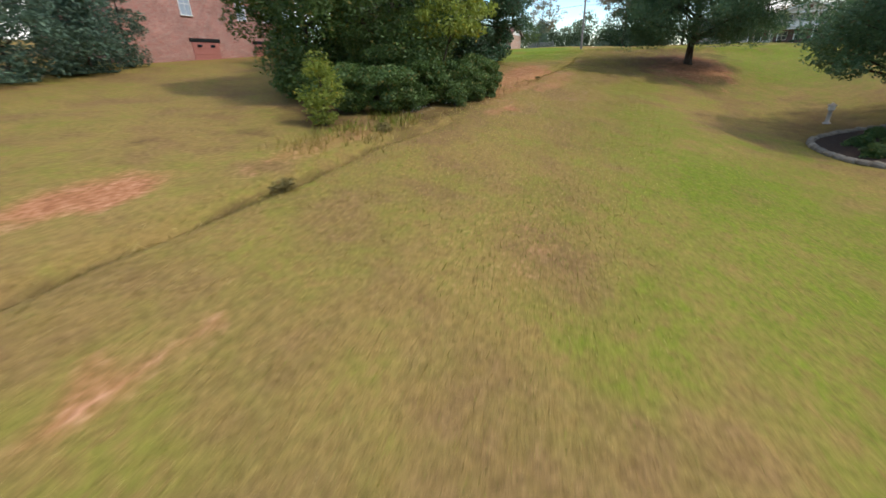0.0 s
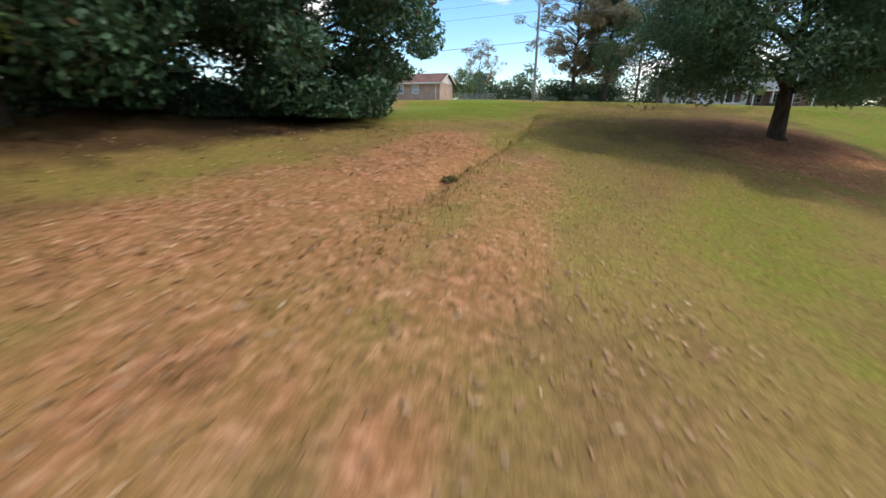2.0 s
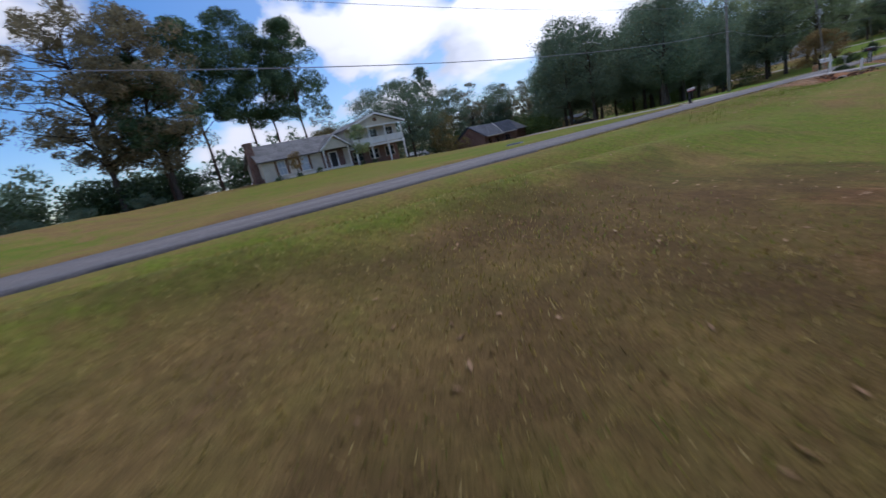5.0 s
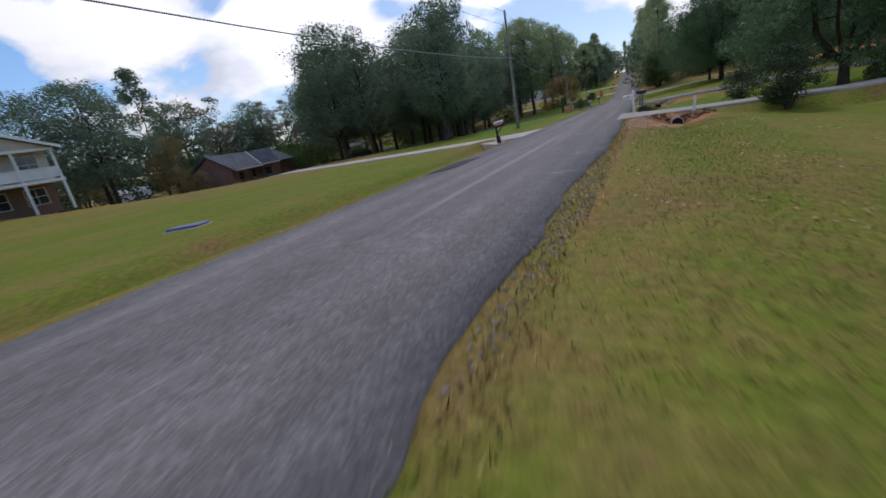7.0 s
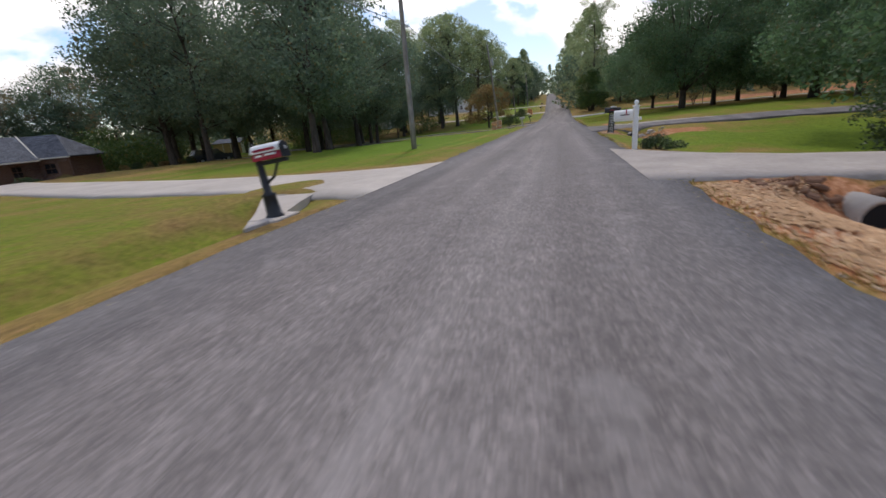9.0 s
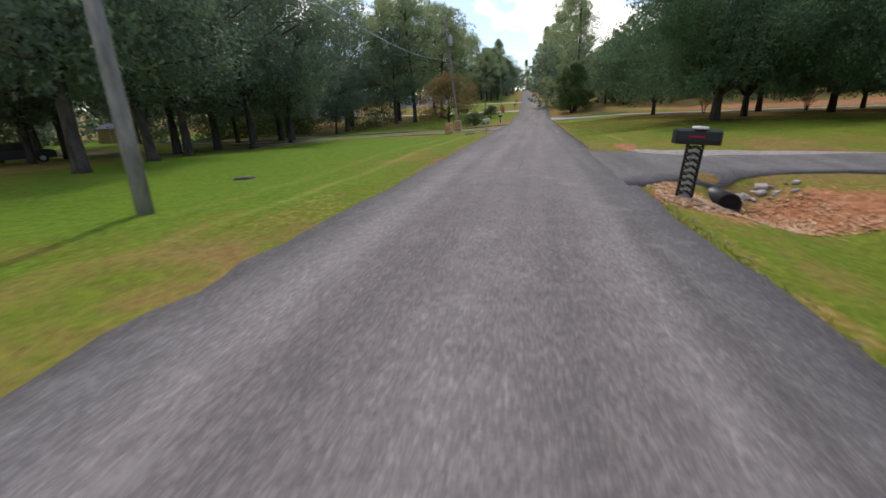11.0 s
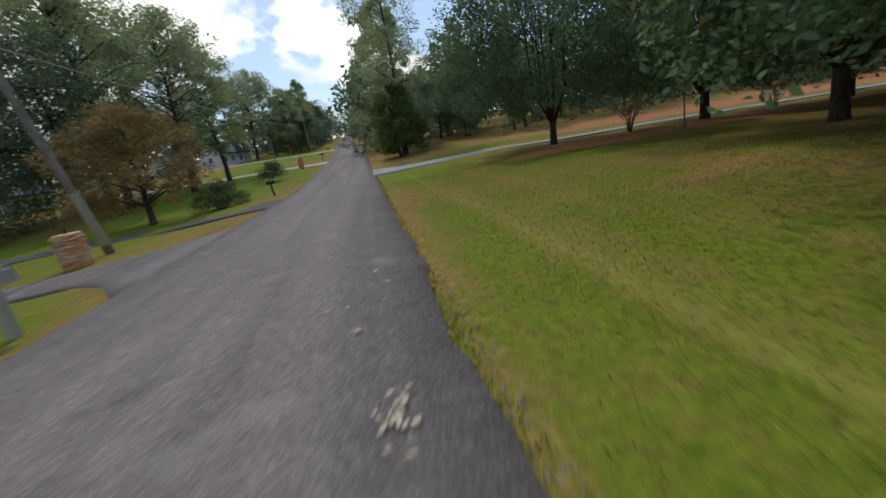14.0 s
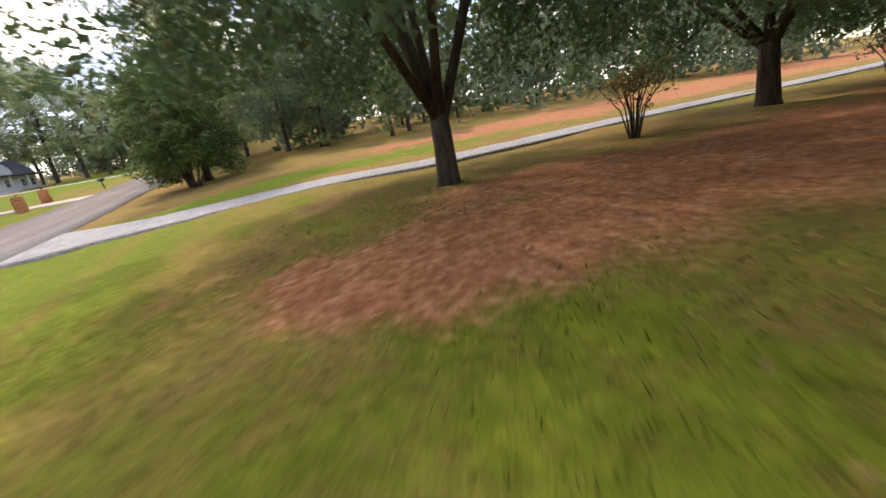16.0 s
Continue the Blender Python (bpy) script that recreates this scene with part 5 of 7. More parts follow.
def mailbox_white(x, y):
    ob = thing("mailbox", x, y, surface(x, y), "white wooden post mailbox with a ball on top", "mailbox")
    part("post", Geo().box(-0.07, 0.07, -0.07, 0.07, -0.1, 1.26, 0.012), M_WHITE, ob)
    part("cap", Geo().box(-0.10, 0.10, -0.10, 0.10, 1.26, 1.30, 0.012), M_WHITE, ob)
    part("finial", Geo().lathe(0, 0, [(0.03, 1.30), (0.035, 1.32), (0.065, 1.37), (0.06, 1.42), (0.02, 1.45)], 12), M_WHITE, ob, smooth_shade=True)
    part("arm", Geo().box(-0.62, 0.16, -0.05, 0.05, 0.86, 0.95), M_WHITE, ob)
    box = part("box", arch_box(Geo(), -0.60, -0.09, 0.18, 0.95, 0.24), M_WHITE, ob)
    part("door", arch_box(Geo(), -0.62, -0.60, 0.19, 0.945, 0.25), M_WHITE, box)
    part("lettering", Geo().box(-0.45, -0.2, -0.097, -0.092, 1.03, 1.06, 0.001), M_BLACK, box, "plain dark bar of lettering")
    part("flag", Geo().box(-0.3, -0.27, -0.11, -0.10, 1.03, 1.22, 0.002), M_RED, box)
    return ob


mailbox_white(3.2, 30.4)


def mailbox_black(x, y):
    ob = thing("mailbox", x, y, surface(x, y) - 0.02, "black mailbox on an ornate cast post above a culvert", "mailbox")
    g = Geo()
    for s in (-1, 1):
        g.box(s * 0.13 - 0.015, s * 0.13 + 0.015, -0.03, 0.03, 0.0, 0.98, 0.006)
    part("frame", g, M_BLACK, ob)
    for k in range(8):
        z = 0.06 + k * 0.115
        part("scroll", Geo().tube([(-0.12, 0, z), (-0.02, 0.0, z + 0.10), (0.06, 0, z + 0.03), (0.12, 0, z + 0.11)], 0.011, 6), M_BLACK, ob)
        part("scroll", Geo().tube([(0.12, 0, z), (0.03, 0.0, z + 0.09), (-0.05, 0, z + 0.03), (-0.12, 0, z + 0.11)], 0.014, 6), M_BLACK, ob)
    part("panel", Geo().box(-0.115, 0.115, 0.012, 0.022, 0.02, 0.96, 0.003), M_STEEL, ob, "pale backing seen through the ironwork")
    box = part("box", Geo().prism([(-0.12, 0.98), (0.12, 0.98), (0.13, 1.05), (0.11, 1.2), (0.05, 1.24), (-0.05, 1.24), (-0.11, 1.2), (-0.13, 1.05)], "x", -0.36, 0.36), M_BLACK, ob)
    part("flag", Geo().box(-0.18, 0.08, -0.145, -0.135, 1.1, 1.13, 0.002), M_RED, box)
    part("door", Geo().box(-0.375, -0.36, -0.12, 0.12, 0.99, 1.22, 0.01), M_BLACK, box)
    part("plaque", Geo().lathe(0.02, 0, [(0.13, 1.24), (0.135, 1.26), (0.13, 1.285), (0.05, 1.29)], 18), M_WHITE, box, "pale round plaque on the lid", True)
    ob.matrix_basis = ob.matrix_basis @ pose(0, 0, 0, 0, 4, 0) @ Matrix.Scale(1.1, 4)
    return ob


mailbox_black(3.6, 41.2)


def mailbox_plain(x, y, post, body, label, s=1.0, big=1.0):
    ob = thing("mailbox", x, y, surface(x, y), label, "mailbox")
    part("post", Geo().box(-0.06 * big, 0.06 * big, -0.06 * big, 0.06 * big, -0.1, 0.86 * s, 0.01), post, ob)
    box = part("box", arch_box(Geo(), -0.26, 0.30, 0.24 * big, 0.86 * s, 0.29 * s), body, ob)
    part("door", arch_box(Geo(), 0.30, 0.32, 0.25 * big, 0.855 * s, 0.3 * s), body, box)
    part("handle", Geo().box(0.32, 0.345, -0.03, 0.03, 1.05 * s, 1.08 * s), M_STEEL, box)
    ob.matrix_basis = ob.matrix_basis @ pose(0, 0, 0, 0, -4, 0)
    return ob


mailbox_plain(-3.6, 69.6, M_GREY, M_GREY, "weathered grey plastic mailbox beside a drive", 1.0, 1.25)
mailbox_plain(-4.3, 93.0, M_BLACK, M_BLACK, "small black mailbox on the grass verge", 0.95)
mailbox_plain(-4.0, 134.0, M_BLACK, M_BLACK, "small black mailbox far up the road", 0.95)
mailbox_plain(-4.0, 160.0, M_WOOD, M_BLACK, "distant dark mailbox on a wooden post", 0.95)


# ---- pillars, pipes and small roadside things ----
def stone_pillar(x, y, mats, label, group, w=0.27, h=1.02, seed=1, finial=True):
    ob = thing("pillar", x, y, surface(x, y) - 0.05, label, "pillar", group)
    r = random.Random(seed)
    part("core", Geo().box(-w + 0.05, w - 0.05, -w + 0.05, w - 0.05, 0, h - 0.03, 0.02), M_CONCRETE, ob, "mortar core")
    shapes = []
    for k in range(6):
        a, d, e = r.uniform(0.11, 0.2), r.uniform(0.09, 0.13), r.uniform(0.020, 0.032)
        g = Geo().box(-a, a, -d, d, -e, e, 0.012)
        g.v = [tuple(c * (1 + 0.18 * wander(v[0] * 9 + k, v[1] * 9, 1.0, v[2] * 9)) for c in v) for v in g.v]
        shapes.append(g.mesh("stone", mats[k % len(mats)]))
    z, row = 0.05, 0
    while z < h - 0.04:
        for side in range(4):
            for s in (-0.5, 0.5):
                u = s * w * 0.95 + r.uniform(-0.04, 0.04)
                part("stone", r.choice(shapes), None, ob, m=pose(0, 0, z, 0, 0, side * 90) @ pose(u, -(w - 0.07) + r.uniform(-0.02, 0.02), r.uniform(-0.01, 0.01), r.uniform(-5, 5), r.uniform(-5, 5), r.uniform(-6, 6)))
        z += 0.058
        row += 1
    part("capstone", Geo().box(-w - 0.02, w + 0.02, -w - 0.02, w + 0.02, h - 0.03, h + 0.05, 0.02), mats[0], ob)
    if finial:
        part("lantern", Geo().lathe(0, 0, [(0.06, h + 0.05), (0.07, h + 0.07), (0.04, h + 0.09), (0.055, h + 0.2), (0.02, h + 0.25)], 8), M_BLACK, ob, "small dark lamp on top")
    return ob


stone_pillar(-7.5, 72.2, M_STONE, "rough stacked stone gate pillar with a small lamp", "stone gate pillars", seed=1)
stone_pillar(-7.6, 77.6, M_STONE, "rough stacked stone gate pillar with a small lamp", "stone gate pillars", seed=2, h=1.15)
stone_pillar(-6.0, 120.6, M_STONE[1:2], "reddish brick gate pillar with a pale cap light", "brick gate pillars", seed=3, h=1.2)
stone_pillar(-6.8, 127.4, M_STONE[1:2], "reddish brick gate pillar with a pale cap light", "brick gate pillars", seed=4, h=1.2)


log = thing("fallen_branch", -4.85, 68.1, surface(-4.85, 68.1), "short pale broken branch lying in the grass", "branch", turn=35)
part("wood", Geo().tube([(-0.45, 0, 0.05), (-0.1, 0.03, 0.08), (0.2, 0.0, 0.07), (0.5, 0.06, 0.04)], [0.045, 0.05, 0.045, 0.03], 8), M_GREYWOOD, log, smooth_shade=True)
part("twig", Geo().tube([(0.1, 0.02, 0.08), (0.3, -0.15, 0.12), (0.45, -0.2, 0.08)], [0.02, 0.015, 0.008], 6), M_GREYWOOD, log)


def pipe(x, y, z, r, length, mat, label, turn=0.0):
    ob = thing("culvert_pipe", x, y, z, label, "culvert pipe", turn=turn)
    n, g = 20, Geo()
    ring = lambda rad, yy: [(rad * math.cos(2 * math.pi * k / n), yy, rad * math.sin(2 * math.pi * k / n)) for k in range(n)]  # noqa: E731
    v = ring(r, 0) + ring(r * 0.82, 0) + ring(r * 0.82, length) + ring(r, length)
    g.add(v, [(a * n + k, a * n + (k + 1) % n, ((a + 1) % 4) * n + (k + 1) % n, ((a + 1) % 4) * n + k) for a in range(4) for k in range(n)])
    part("pipe_wall", g, mat, ob, smooth_shade=True)
    # flat black disc in the mouth, painted for the shade within
    part("inside", Geo().lathe(0, 0, [(0.01, 0), (r * 0.83, 0.01)], n), M_HOLE_SHADE, ob, "dark disc painted as the shade inside the pipe", m=pose(0, 0.05, 0, 90, 0, 0))
    return ob


pipe(5.3, 23.12, surface(5.25, 22.6) + 0.2, 0.30, 4.0, M_CONCRETE, "concrete culvert pipe under a driveway", 3)
pipe(4.95, 42.4, surface(5.1, 41.9) + 0.2, 0.28, 1.8, M_BLACK, "black plastic culvert pipe in a clay bank", 4)


def rocks(name, boxes, count, size, mats, label, seed, flat=0.6, category="stones"):
    """Loose stones lying on the ground within ellipses (x, y, rx, ry)."""
    r = random.Random(seed)
    g = Geo()
    for _ in range(count):
        cx, cy, rx, ry = r.choice(boxes)
        a, q = r.uniform(0, 6.28), math.sqrt(r.random())
        x, y, s = cx + math.cos(a) * q * rx, cy + math.sin(a) * q * ry, size * r.uniform(0.4, 1.5)
        m = pose(x, y, surface(x, y) + s * 0.15, r.uniform(-25, 25), r.uniform(-25, 25), r.uniform(0, 360))
        g.box(-s, s, -s * r.uniform(0.5, 0.9), s * r.uniform(0.5, 0.9), -s * flat * 0.6, s * flat * 0.6, s * 0.35, m)
    ob = new(name, g.mesh(name, mats))
    return tagged(ob, label, category, kind="stuff")


rocks("crushed_stone", [(3.8, 21.0, 0.8, 2.6), (4.3, 22.6, 1.1, 1.0), (3.5, 18.8, 0.45, 2.0)], 1800, 0.024, M_RIPRAP, "loose orange crushed stone by a road edge", 7)
rocks("crushed_stone", [(3.7, 41.0, 0.6, 1.3), (4.8, 41.2, 1.1, 0.9)], 700, 0.04, M_RIPRAP, "loose pale stone and straw at a culvert", 8)
rocks("bank_stone", [(5.4, 23.6, 1.3, 0.3), (4.3, 23.5, 0.7, 0.3), (6.4, 23.7, 0.8, 0.3)], 60, 0.09, M_CLAY, "grey-brown clods and stones over a culvert mouth", 9)
rocks("bank_stone", [(5.8, 43.0, 0.9, 0.35)], 26, 0.09, M_CONCRETE, "pale broken stone beside a culvert", 10)
rocks("roadside_grit", [(-2.9, 10, 0.2, 12), (2.95, 40, 0.2, 14), (-2.95, 55, 0.18, 16), (3.0, 60, 0.18, 10), (3.0, 12, 0.25, 8), (2.8, 5, 0.22, 5), (2.85, 6, 0.3, 4)], 2600, 0.02, M_GRIT, "grit along the edges of the road", 11)

rocks("apron_pebbles", [(4.9, 49.8, 0.8, 1.1), (5.7, 48.8, 1.3, 0.9), (7.2, 47.8, 1.5, 0.7), (4.9, 50.4, 0.35, 0.4), (4.9, 48.8, 0.9, 0.6)], 2400, 0.016, M_CRUSHED, "loose pale pebbles spilling over an asphalt drive", 15)

pad = thing("mailbox_pad", -3.9, 22.5, land(-3.6, 22.5), "small concrete pad and headwall over a ditch", "concrete pad")
part("pad", Geo().box(-0.14, 0.42, -0.78, -0.08, -0.12, 0.055, 0.02), M_CONCRETE, pad)
part("headwall", Geo().prism([(0.23, -1.3), (0.3, -0.6), (0.06, 0.04), (-0.3, 1.0), (-0.6, 2.0), (-2.2, 2.4), (-1.6, 1.4), (-0.6, 0.0)], "z", -0.4, 0.04), M_CONCRETE, pad)

lid = thing("ground_box", -9.0, 6.3, surface(-9.0, 6.3), "blue-grey steel lid lying in the grass", "utility box", turn=20)
part("plate", Geo().box(-0.55, 0.55, -0.3, 0.3, -0.02, 0.10, 0.02), M_BLUE, lid)
part("rim", Geo().box(-0.6, 0.6, -0.35, 0.35, -0.08, 0.03, 0.015), M_CONCRETE, lid)
lid = thing("drain_cover", -8.6, 43.8, surface(-8.6, 43.8) - 0.03, "dark round drain cover sunk in the lawn", "drain cover")
part("ring", Geo().lathe(0, 0, [(0.36, -0.05), (0.36, 0.04), (0.3, 0.05), (0.26, 0.03)], 20), M_ASPHALT, lid, smooth_shade=True)
part("cover", Geo().lathe(0, 0, [(0.26, -0.02), (0.26, 0.04), (0.05, 0.05)], 20), M_MULCH, lid, smooth_shade=True)
post = thing("marker_post", 6.1, 24.0, surface(6.1, 24.0), "thin white marker post in the grass", "marker post")
part("shaft", Geo().box(-0.06, 0.06, -0.03, 0.03, -0.3, 0.7, 0.01), M_WHITE, post)
part("cap", Geo().box(-0.07, 0.07, -0.035, 0.035, 0.7, 0.73, 0.01), M_WHITE, post)
post.matrix_basis = post.matrix_basis @ pose(0, 0, 0, 0, 5, 0)

bird = thing("bird_box", 19.4, 82.6, surface(19.4, 82.6), "tall weathered bird box on a thin post", "bird box", turn=-35)
part("post", Geo().box(-0.035, 0.035, -0.035, 0.035, -0.2, 2.3, 0.006), M_GREYWOOD, bird)
body = part("body", Geo().box(-0.24, 0.24, -0.2, 0.2, 2.25, 3.5, 0.015), M_GREYWOOD, bird)
part("roof", Geo().prism([(-0.3, 3.5), (0.3, 3.5), (0, 3.78)], "y", -0.27, 0.27), M_WOOD, bird)
# black plate on the front, shade of an opening put into its colour
part("opening", Geo().prism([(-0.1, 2.45)] + [(0.1 * math.cos(math.pi * (1 - k / 8)), 2.85 + 0.16 * math.sin(math.pi * k / 8)) for k in range(9)] + [(0.1, 2.45)], "y", -0.21, -0.195), M_HOLE_SHADE, body, "dark arched plate painted as a shaded opening")
part("floor_board", Geo().box(-0.28, 0.28, -0.26, 0.24, 2.2, 2.25, 0.006), M_WOOD, bird)

# stone-edged bed under the drooping oak
bed = thing("planting_bed", 39.4, -0.6, surface(39.4, -0.6), "mulched bed ringed with rounded stones under an oak", "planting bed")
mulch = Geo()
cz = surface(39.4, -0.6)
ringpts = [(4.4 * math.cos(2 * math.pi * k / 40), 3.6 * math.sin(2 * math.pi * k / 40)) for k in range(40)]
mulch.add([(0, 0, 0.12)] + [(x * f, y * f, surface(39.4 + x * f, y * f - 0.6) - cz + h) for f, h in ((0.5, 0.14), (1.0, 0.06)) for x, y in ringpts],
          [(0, 1 + k, 1 + (k + 1) % 40) for k in range(40)] + [(1 + k, 41 + k, 41 + (k + 1) % 40, 1 + (k + 1) % 40) for k in range(40)])
part("mulch", mulch, M_MULCH, bed)
rb = random.Random(4)
shapes = []
for k in range(5):
    g = Geo().box(-0.3, 0.3, -0.16, 0.16, -0.14, 0.14, 0.09)
    g.v = [tuple(c * (1 + 0.25 * wander(v[0] * 5 + k * 3, v[1] * 5, 1.0, v[2] * 5)) for c in v) for v in g.v]
    shapes.append(g.mesh("stone", M_BEDSTONE))
for k in range(46):
    t = 2 * math.pi * k / 46
    x, y = 4.45 * math.cos(t), 3.65 * math.sin(t)
    part("stone", rb.choice(shapes), None, bed, m=pose(x, y, surface(39.4 + x, y - 0.6) - cz + 0.08, rb.uniform(-8, 8), rb.uniform(-8, 8), math.degrees(math.atan2(3.65 * math.cos(t), -4.45 * math.sin(t))) + rb.uniform(-8, 8)))
for i, (x, y, s) in enumerate([(40.5, -1.5, 0.9), (42.2, -0.4, 0.8), (38.6, -0.2, 0.7), (41.6, 1.0, 1.0), (38.8, -2.4, 0.6), (41.3, -2.6, 0.6), (37.2, -1.2, 0.6), (42.9, -1.6, 0.5)]):
    shrub("bed_shrub", x, y, s, s * 0.9, s * 1.0, 2600, 0.1, M_HEDGE, "leafy low shrub in a mulched bed", 120 + i, group="shrubs in the bed", lumps=20)
lant = thing("garden_lantern", 32.4, -1.9, surface(32.4, -1.9), "grey stone garden lantern on a pedestal", "garden lantern")
part("pedestal", Geo().lathe(0, 0, [(0.22, -0.1), (0.22, 0.06), (0.12, 0.1), (0.1, 0.75), (0.16, 0.8)], 12), M_CONCRETE, lant, smooth_shade=True)
part("head", Geo().box(-0.14, 0.14, -0.14, 0.14, 0.8, 1.05, 0.02), M_WHITE, lant)
part("cap", Geo().lathe(0, 0, [(0.27, 1.05), (0.25, 1.09), (0.08, 1.18), (0.03, 1.26)], 12), M_CONCRETE, lant, smooth_shade=True)


# ---- houses ----
def window(parent, axis, at, u, z, w, h, side, frame_mat, glass, shutters=None, mullion=True, label=""):
    """A window on a wall whose plane is axis = at, facing side (+1 or -1); u runs along the wall."""
    def bar(g, u0, u1, z0, z1, d0, d1, b=0.008):
        lo, hi = sorted((at + side * d0, at + side * d1))
        return g.box(lo, hi, u0, u1, z0, z1, b) if axis == "x" else g.box(u0, u1, lo, hi, z0, z1, b)
    g, t = Geo(), 0.07
    bar(g, u - w / 2 - t, u + w / 2 + t, z + h / 2, z + h / 2 + t, -0.02, 0.06)
    bar(g, u - w / 2 - t, u - w / 2, z - h / 2, z + h / 2, -0.02, 0.06)
    bar(g, u + w / 2, u + w / 2 + t, z - h / 2, z + h / 2, -0.02, 0.06)
    win = part("window", g, frame_mat, parent, label)
    part("sill", bar(Geo(), u - w / 2 - t - 0.04, u + w / 2 + t + 0.04, z - h / 2 - t, z - h / 2, -0.02, 0.1), frame_mat, win)
    part("pane", bar(Geo(), u - w / 2, u + w / 2, z - h / 2, z + h / 2, -0.02, 0.012, 0.003), glass, win)
    if mullion:
        part("sash_bar", bar(Geo(), u - w / 2, u + w / 2, z - 0.025, z + 0.025, 0.012, 0.04), frame_mat, win)
        part("sash_bar", bar(Geo(), u - 0.02, u + 0.02, z - h / 2, z + h / 2, 0.012, 0.035), frame_mat, win)
    if shutters:
        for s in (-1, 1):
            c = u + s * (w / 2 + t + 0.18)
            part("shutter", bar(Geo(), c - 0.17, c + 0.17, z - h / 2, z + h / 2, 0.0, 0.045), shutters, win, "dark louvred shutter")
    return win


def gable_roof(x0, x1, y0, y1, eave, ridge, along, over=0.45, thick=0.16):
    """A two-sided roof shell over a rectangle; along: the axis of its ridge."""
    g = Geo()
    if along == "y":
        c, slope = (x0 + x1) / 2, (ridge - eave) / ((x1 - x0) / 2)
        out = [(x0 - over, eave - slope * over), (c, ridge), (x1 + over, eave - slope * over), (x1 + over, eave - slope * over + thick), (c, ridge + thick), (x0 - over, eave - slope * over + thick)]
        return g.prism(out, "y", y0 - over, y1 + over)
    c, slope = (y0 + y1) / 2, (ridge - eave) / ((y1 - y0) / 2)
    out = [(y0 - over, eave - slope * over), (c, ridge), (y1 + over, eave - slope * over), (y1 + over, eave - slope * over + thick), (c, ridge + thick), (y0 - over, eave - slope * over + thick)]
    return g.prism(out, "x", x0 - over, x1 + over)


def gable_walls(x0, x1, y0, y1, z0, eave, ridge, along):
    """Walls with their gables, as one closed body."""
    g = Geo()
    if along == "y":
        return g.prism([(x0, z0), (x1, z0), (x1, eave), ((x0 + x1) / 2, ridge), (x0, eave)], "y", y0, y1)
    return g.prism([(y0, z0), (y1, z0), (y1, eave), ((y0 + y1) / 2, ridge), (y0, eave)], "x", x0, x1)


def ranch_house():
    ob = thing("ranch_house", 0, 0, 0, "long low tan brick ranch house with a red-brown roof", "house")
    z0 = 0.9
    wall = part("wall", gable_walls(-36.5, -28.5, -50.3, -39.9, z0, 4.55, 6.1, "y"), M_BRICK_TAN, ob)
    part("gable_siding", Geo().prism([(-36.2, 4.58), (-28.8, 4.58), (-32.5, 6.05)], "y", -39.9, -39.86), M_SIDING_WHITE, wall, "pale siding in the gable")
    part("roof", gable_roof(-36.5, -28.5, -50.3, -39.9, 4.55, 6.1, "y"), M_ROOF_RED, ob)
    part("wall", gable_walls(-36.5, -29.7, -60.0, -50.3, z0, 4.5, 5.7, "y"), M_SIDING_WHITE, ob, "white recessed porch wall")
    part("roof", gable_roof(-36.5, -28.4, -60.0, -50.6, 4.45, 5.8, "y", 0.3), M_ROOF_RED, ob)
    part("wall", gable_walls(-36.0, -28.4, -76.0, -60.0, z0, 4.2, 5.4, "y"), M_BRICK_TAN, ob)
    part("roof", gable_roof(-36.0, -28.4, -76.0, -60.0, 4.2, 5.4, "y"), M_ROOF_RED, ob)
    for x0, x1, y0, y1, z in ((-27.97, -27.85, -50.7, -39.5, 4.36), (-27.87, -27.75, -76.4, -59.6, 4.02), (-28.02, -27.9, -60, -50.7, 4.28)):
        part("fascia", Geo().box(x0, x1, y0, y1, z - 0.1, z + 0.14), M_TRIM, ob, "cream eave board")
    for s in (-1, 1):
        part("rake_board", Geo().prism([(-32.5 + s * 4.45, 4.35), (-32.5 + s * 4.45, 4.58), (-32.5, 6.30), (-32.5, 6.07)], "y", -39.46, -39.40), M_TRIM, ob)
    for y in (-46.9, -44.2):
        window(ob, "x", -28.5, y, 3.45, 0.95, 1.25, 1, M_WHITE, M_GLASS_SKY)
    for y in (-63.5, -67.5):
        window(ob, "x", -28.4, y, 3.1, 1.0, 1.1, 1, M_WHITE, M_GLASS_SKY)
    window(ob, "x", -29.7, -57.6, 3.1, 1.1, 1.3, 1, M_WHITE, M_GLASS)
    door = part("door", Geo().box(-29.72, -29.64, -53.5, -52.5, 1.75, 3.85, 0.02), M_WOOD, ob, "brown front door")
    part("frame", Geo().box(-29.7, -29.62, -53.62, -53.5, 1.75, 3.95).box(-29.7, -29.62, -52.5, -52.38, 1.75, 3.95).box(-29.7, -29.62, -53.5, -52.5, 3.85, 3.95), M_WHITE, door)
    part("step", Geo().box(-29.7, -28.2, -60.0, -50.4, z0, 1.7, 0.03), M_BRICK_TAN, ob, "low brick porch")
    for y in (-59.7, -55.2, -51.2, -50.6):
        part("porch_post", Geo().box(-28.45, -28.3, y - 0.08, y + 0.08, 1.7, 4.3), M_WHITE, ob)
    part("downpipe", Geo().tube([(-28.43, -40.6, 4.4), (-28.43, -40.6, 1.9), (-28.2, -40.6, 1.5)], 0.05, 8), M_WHITE, ob)
    fence = thing("metal_fence", -33, -37.2, surface(-33, -37.2), "low grey fence beside a brick house", "fence")
    for k in range(7):
        part("post", Geo().box(-0.03, 0.03, k * 0.9 - 0.03, k * 0.9 + 0.03, -0.1, 1.1, 0.005), M_STEEL, fence)
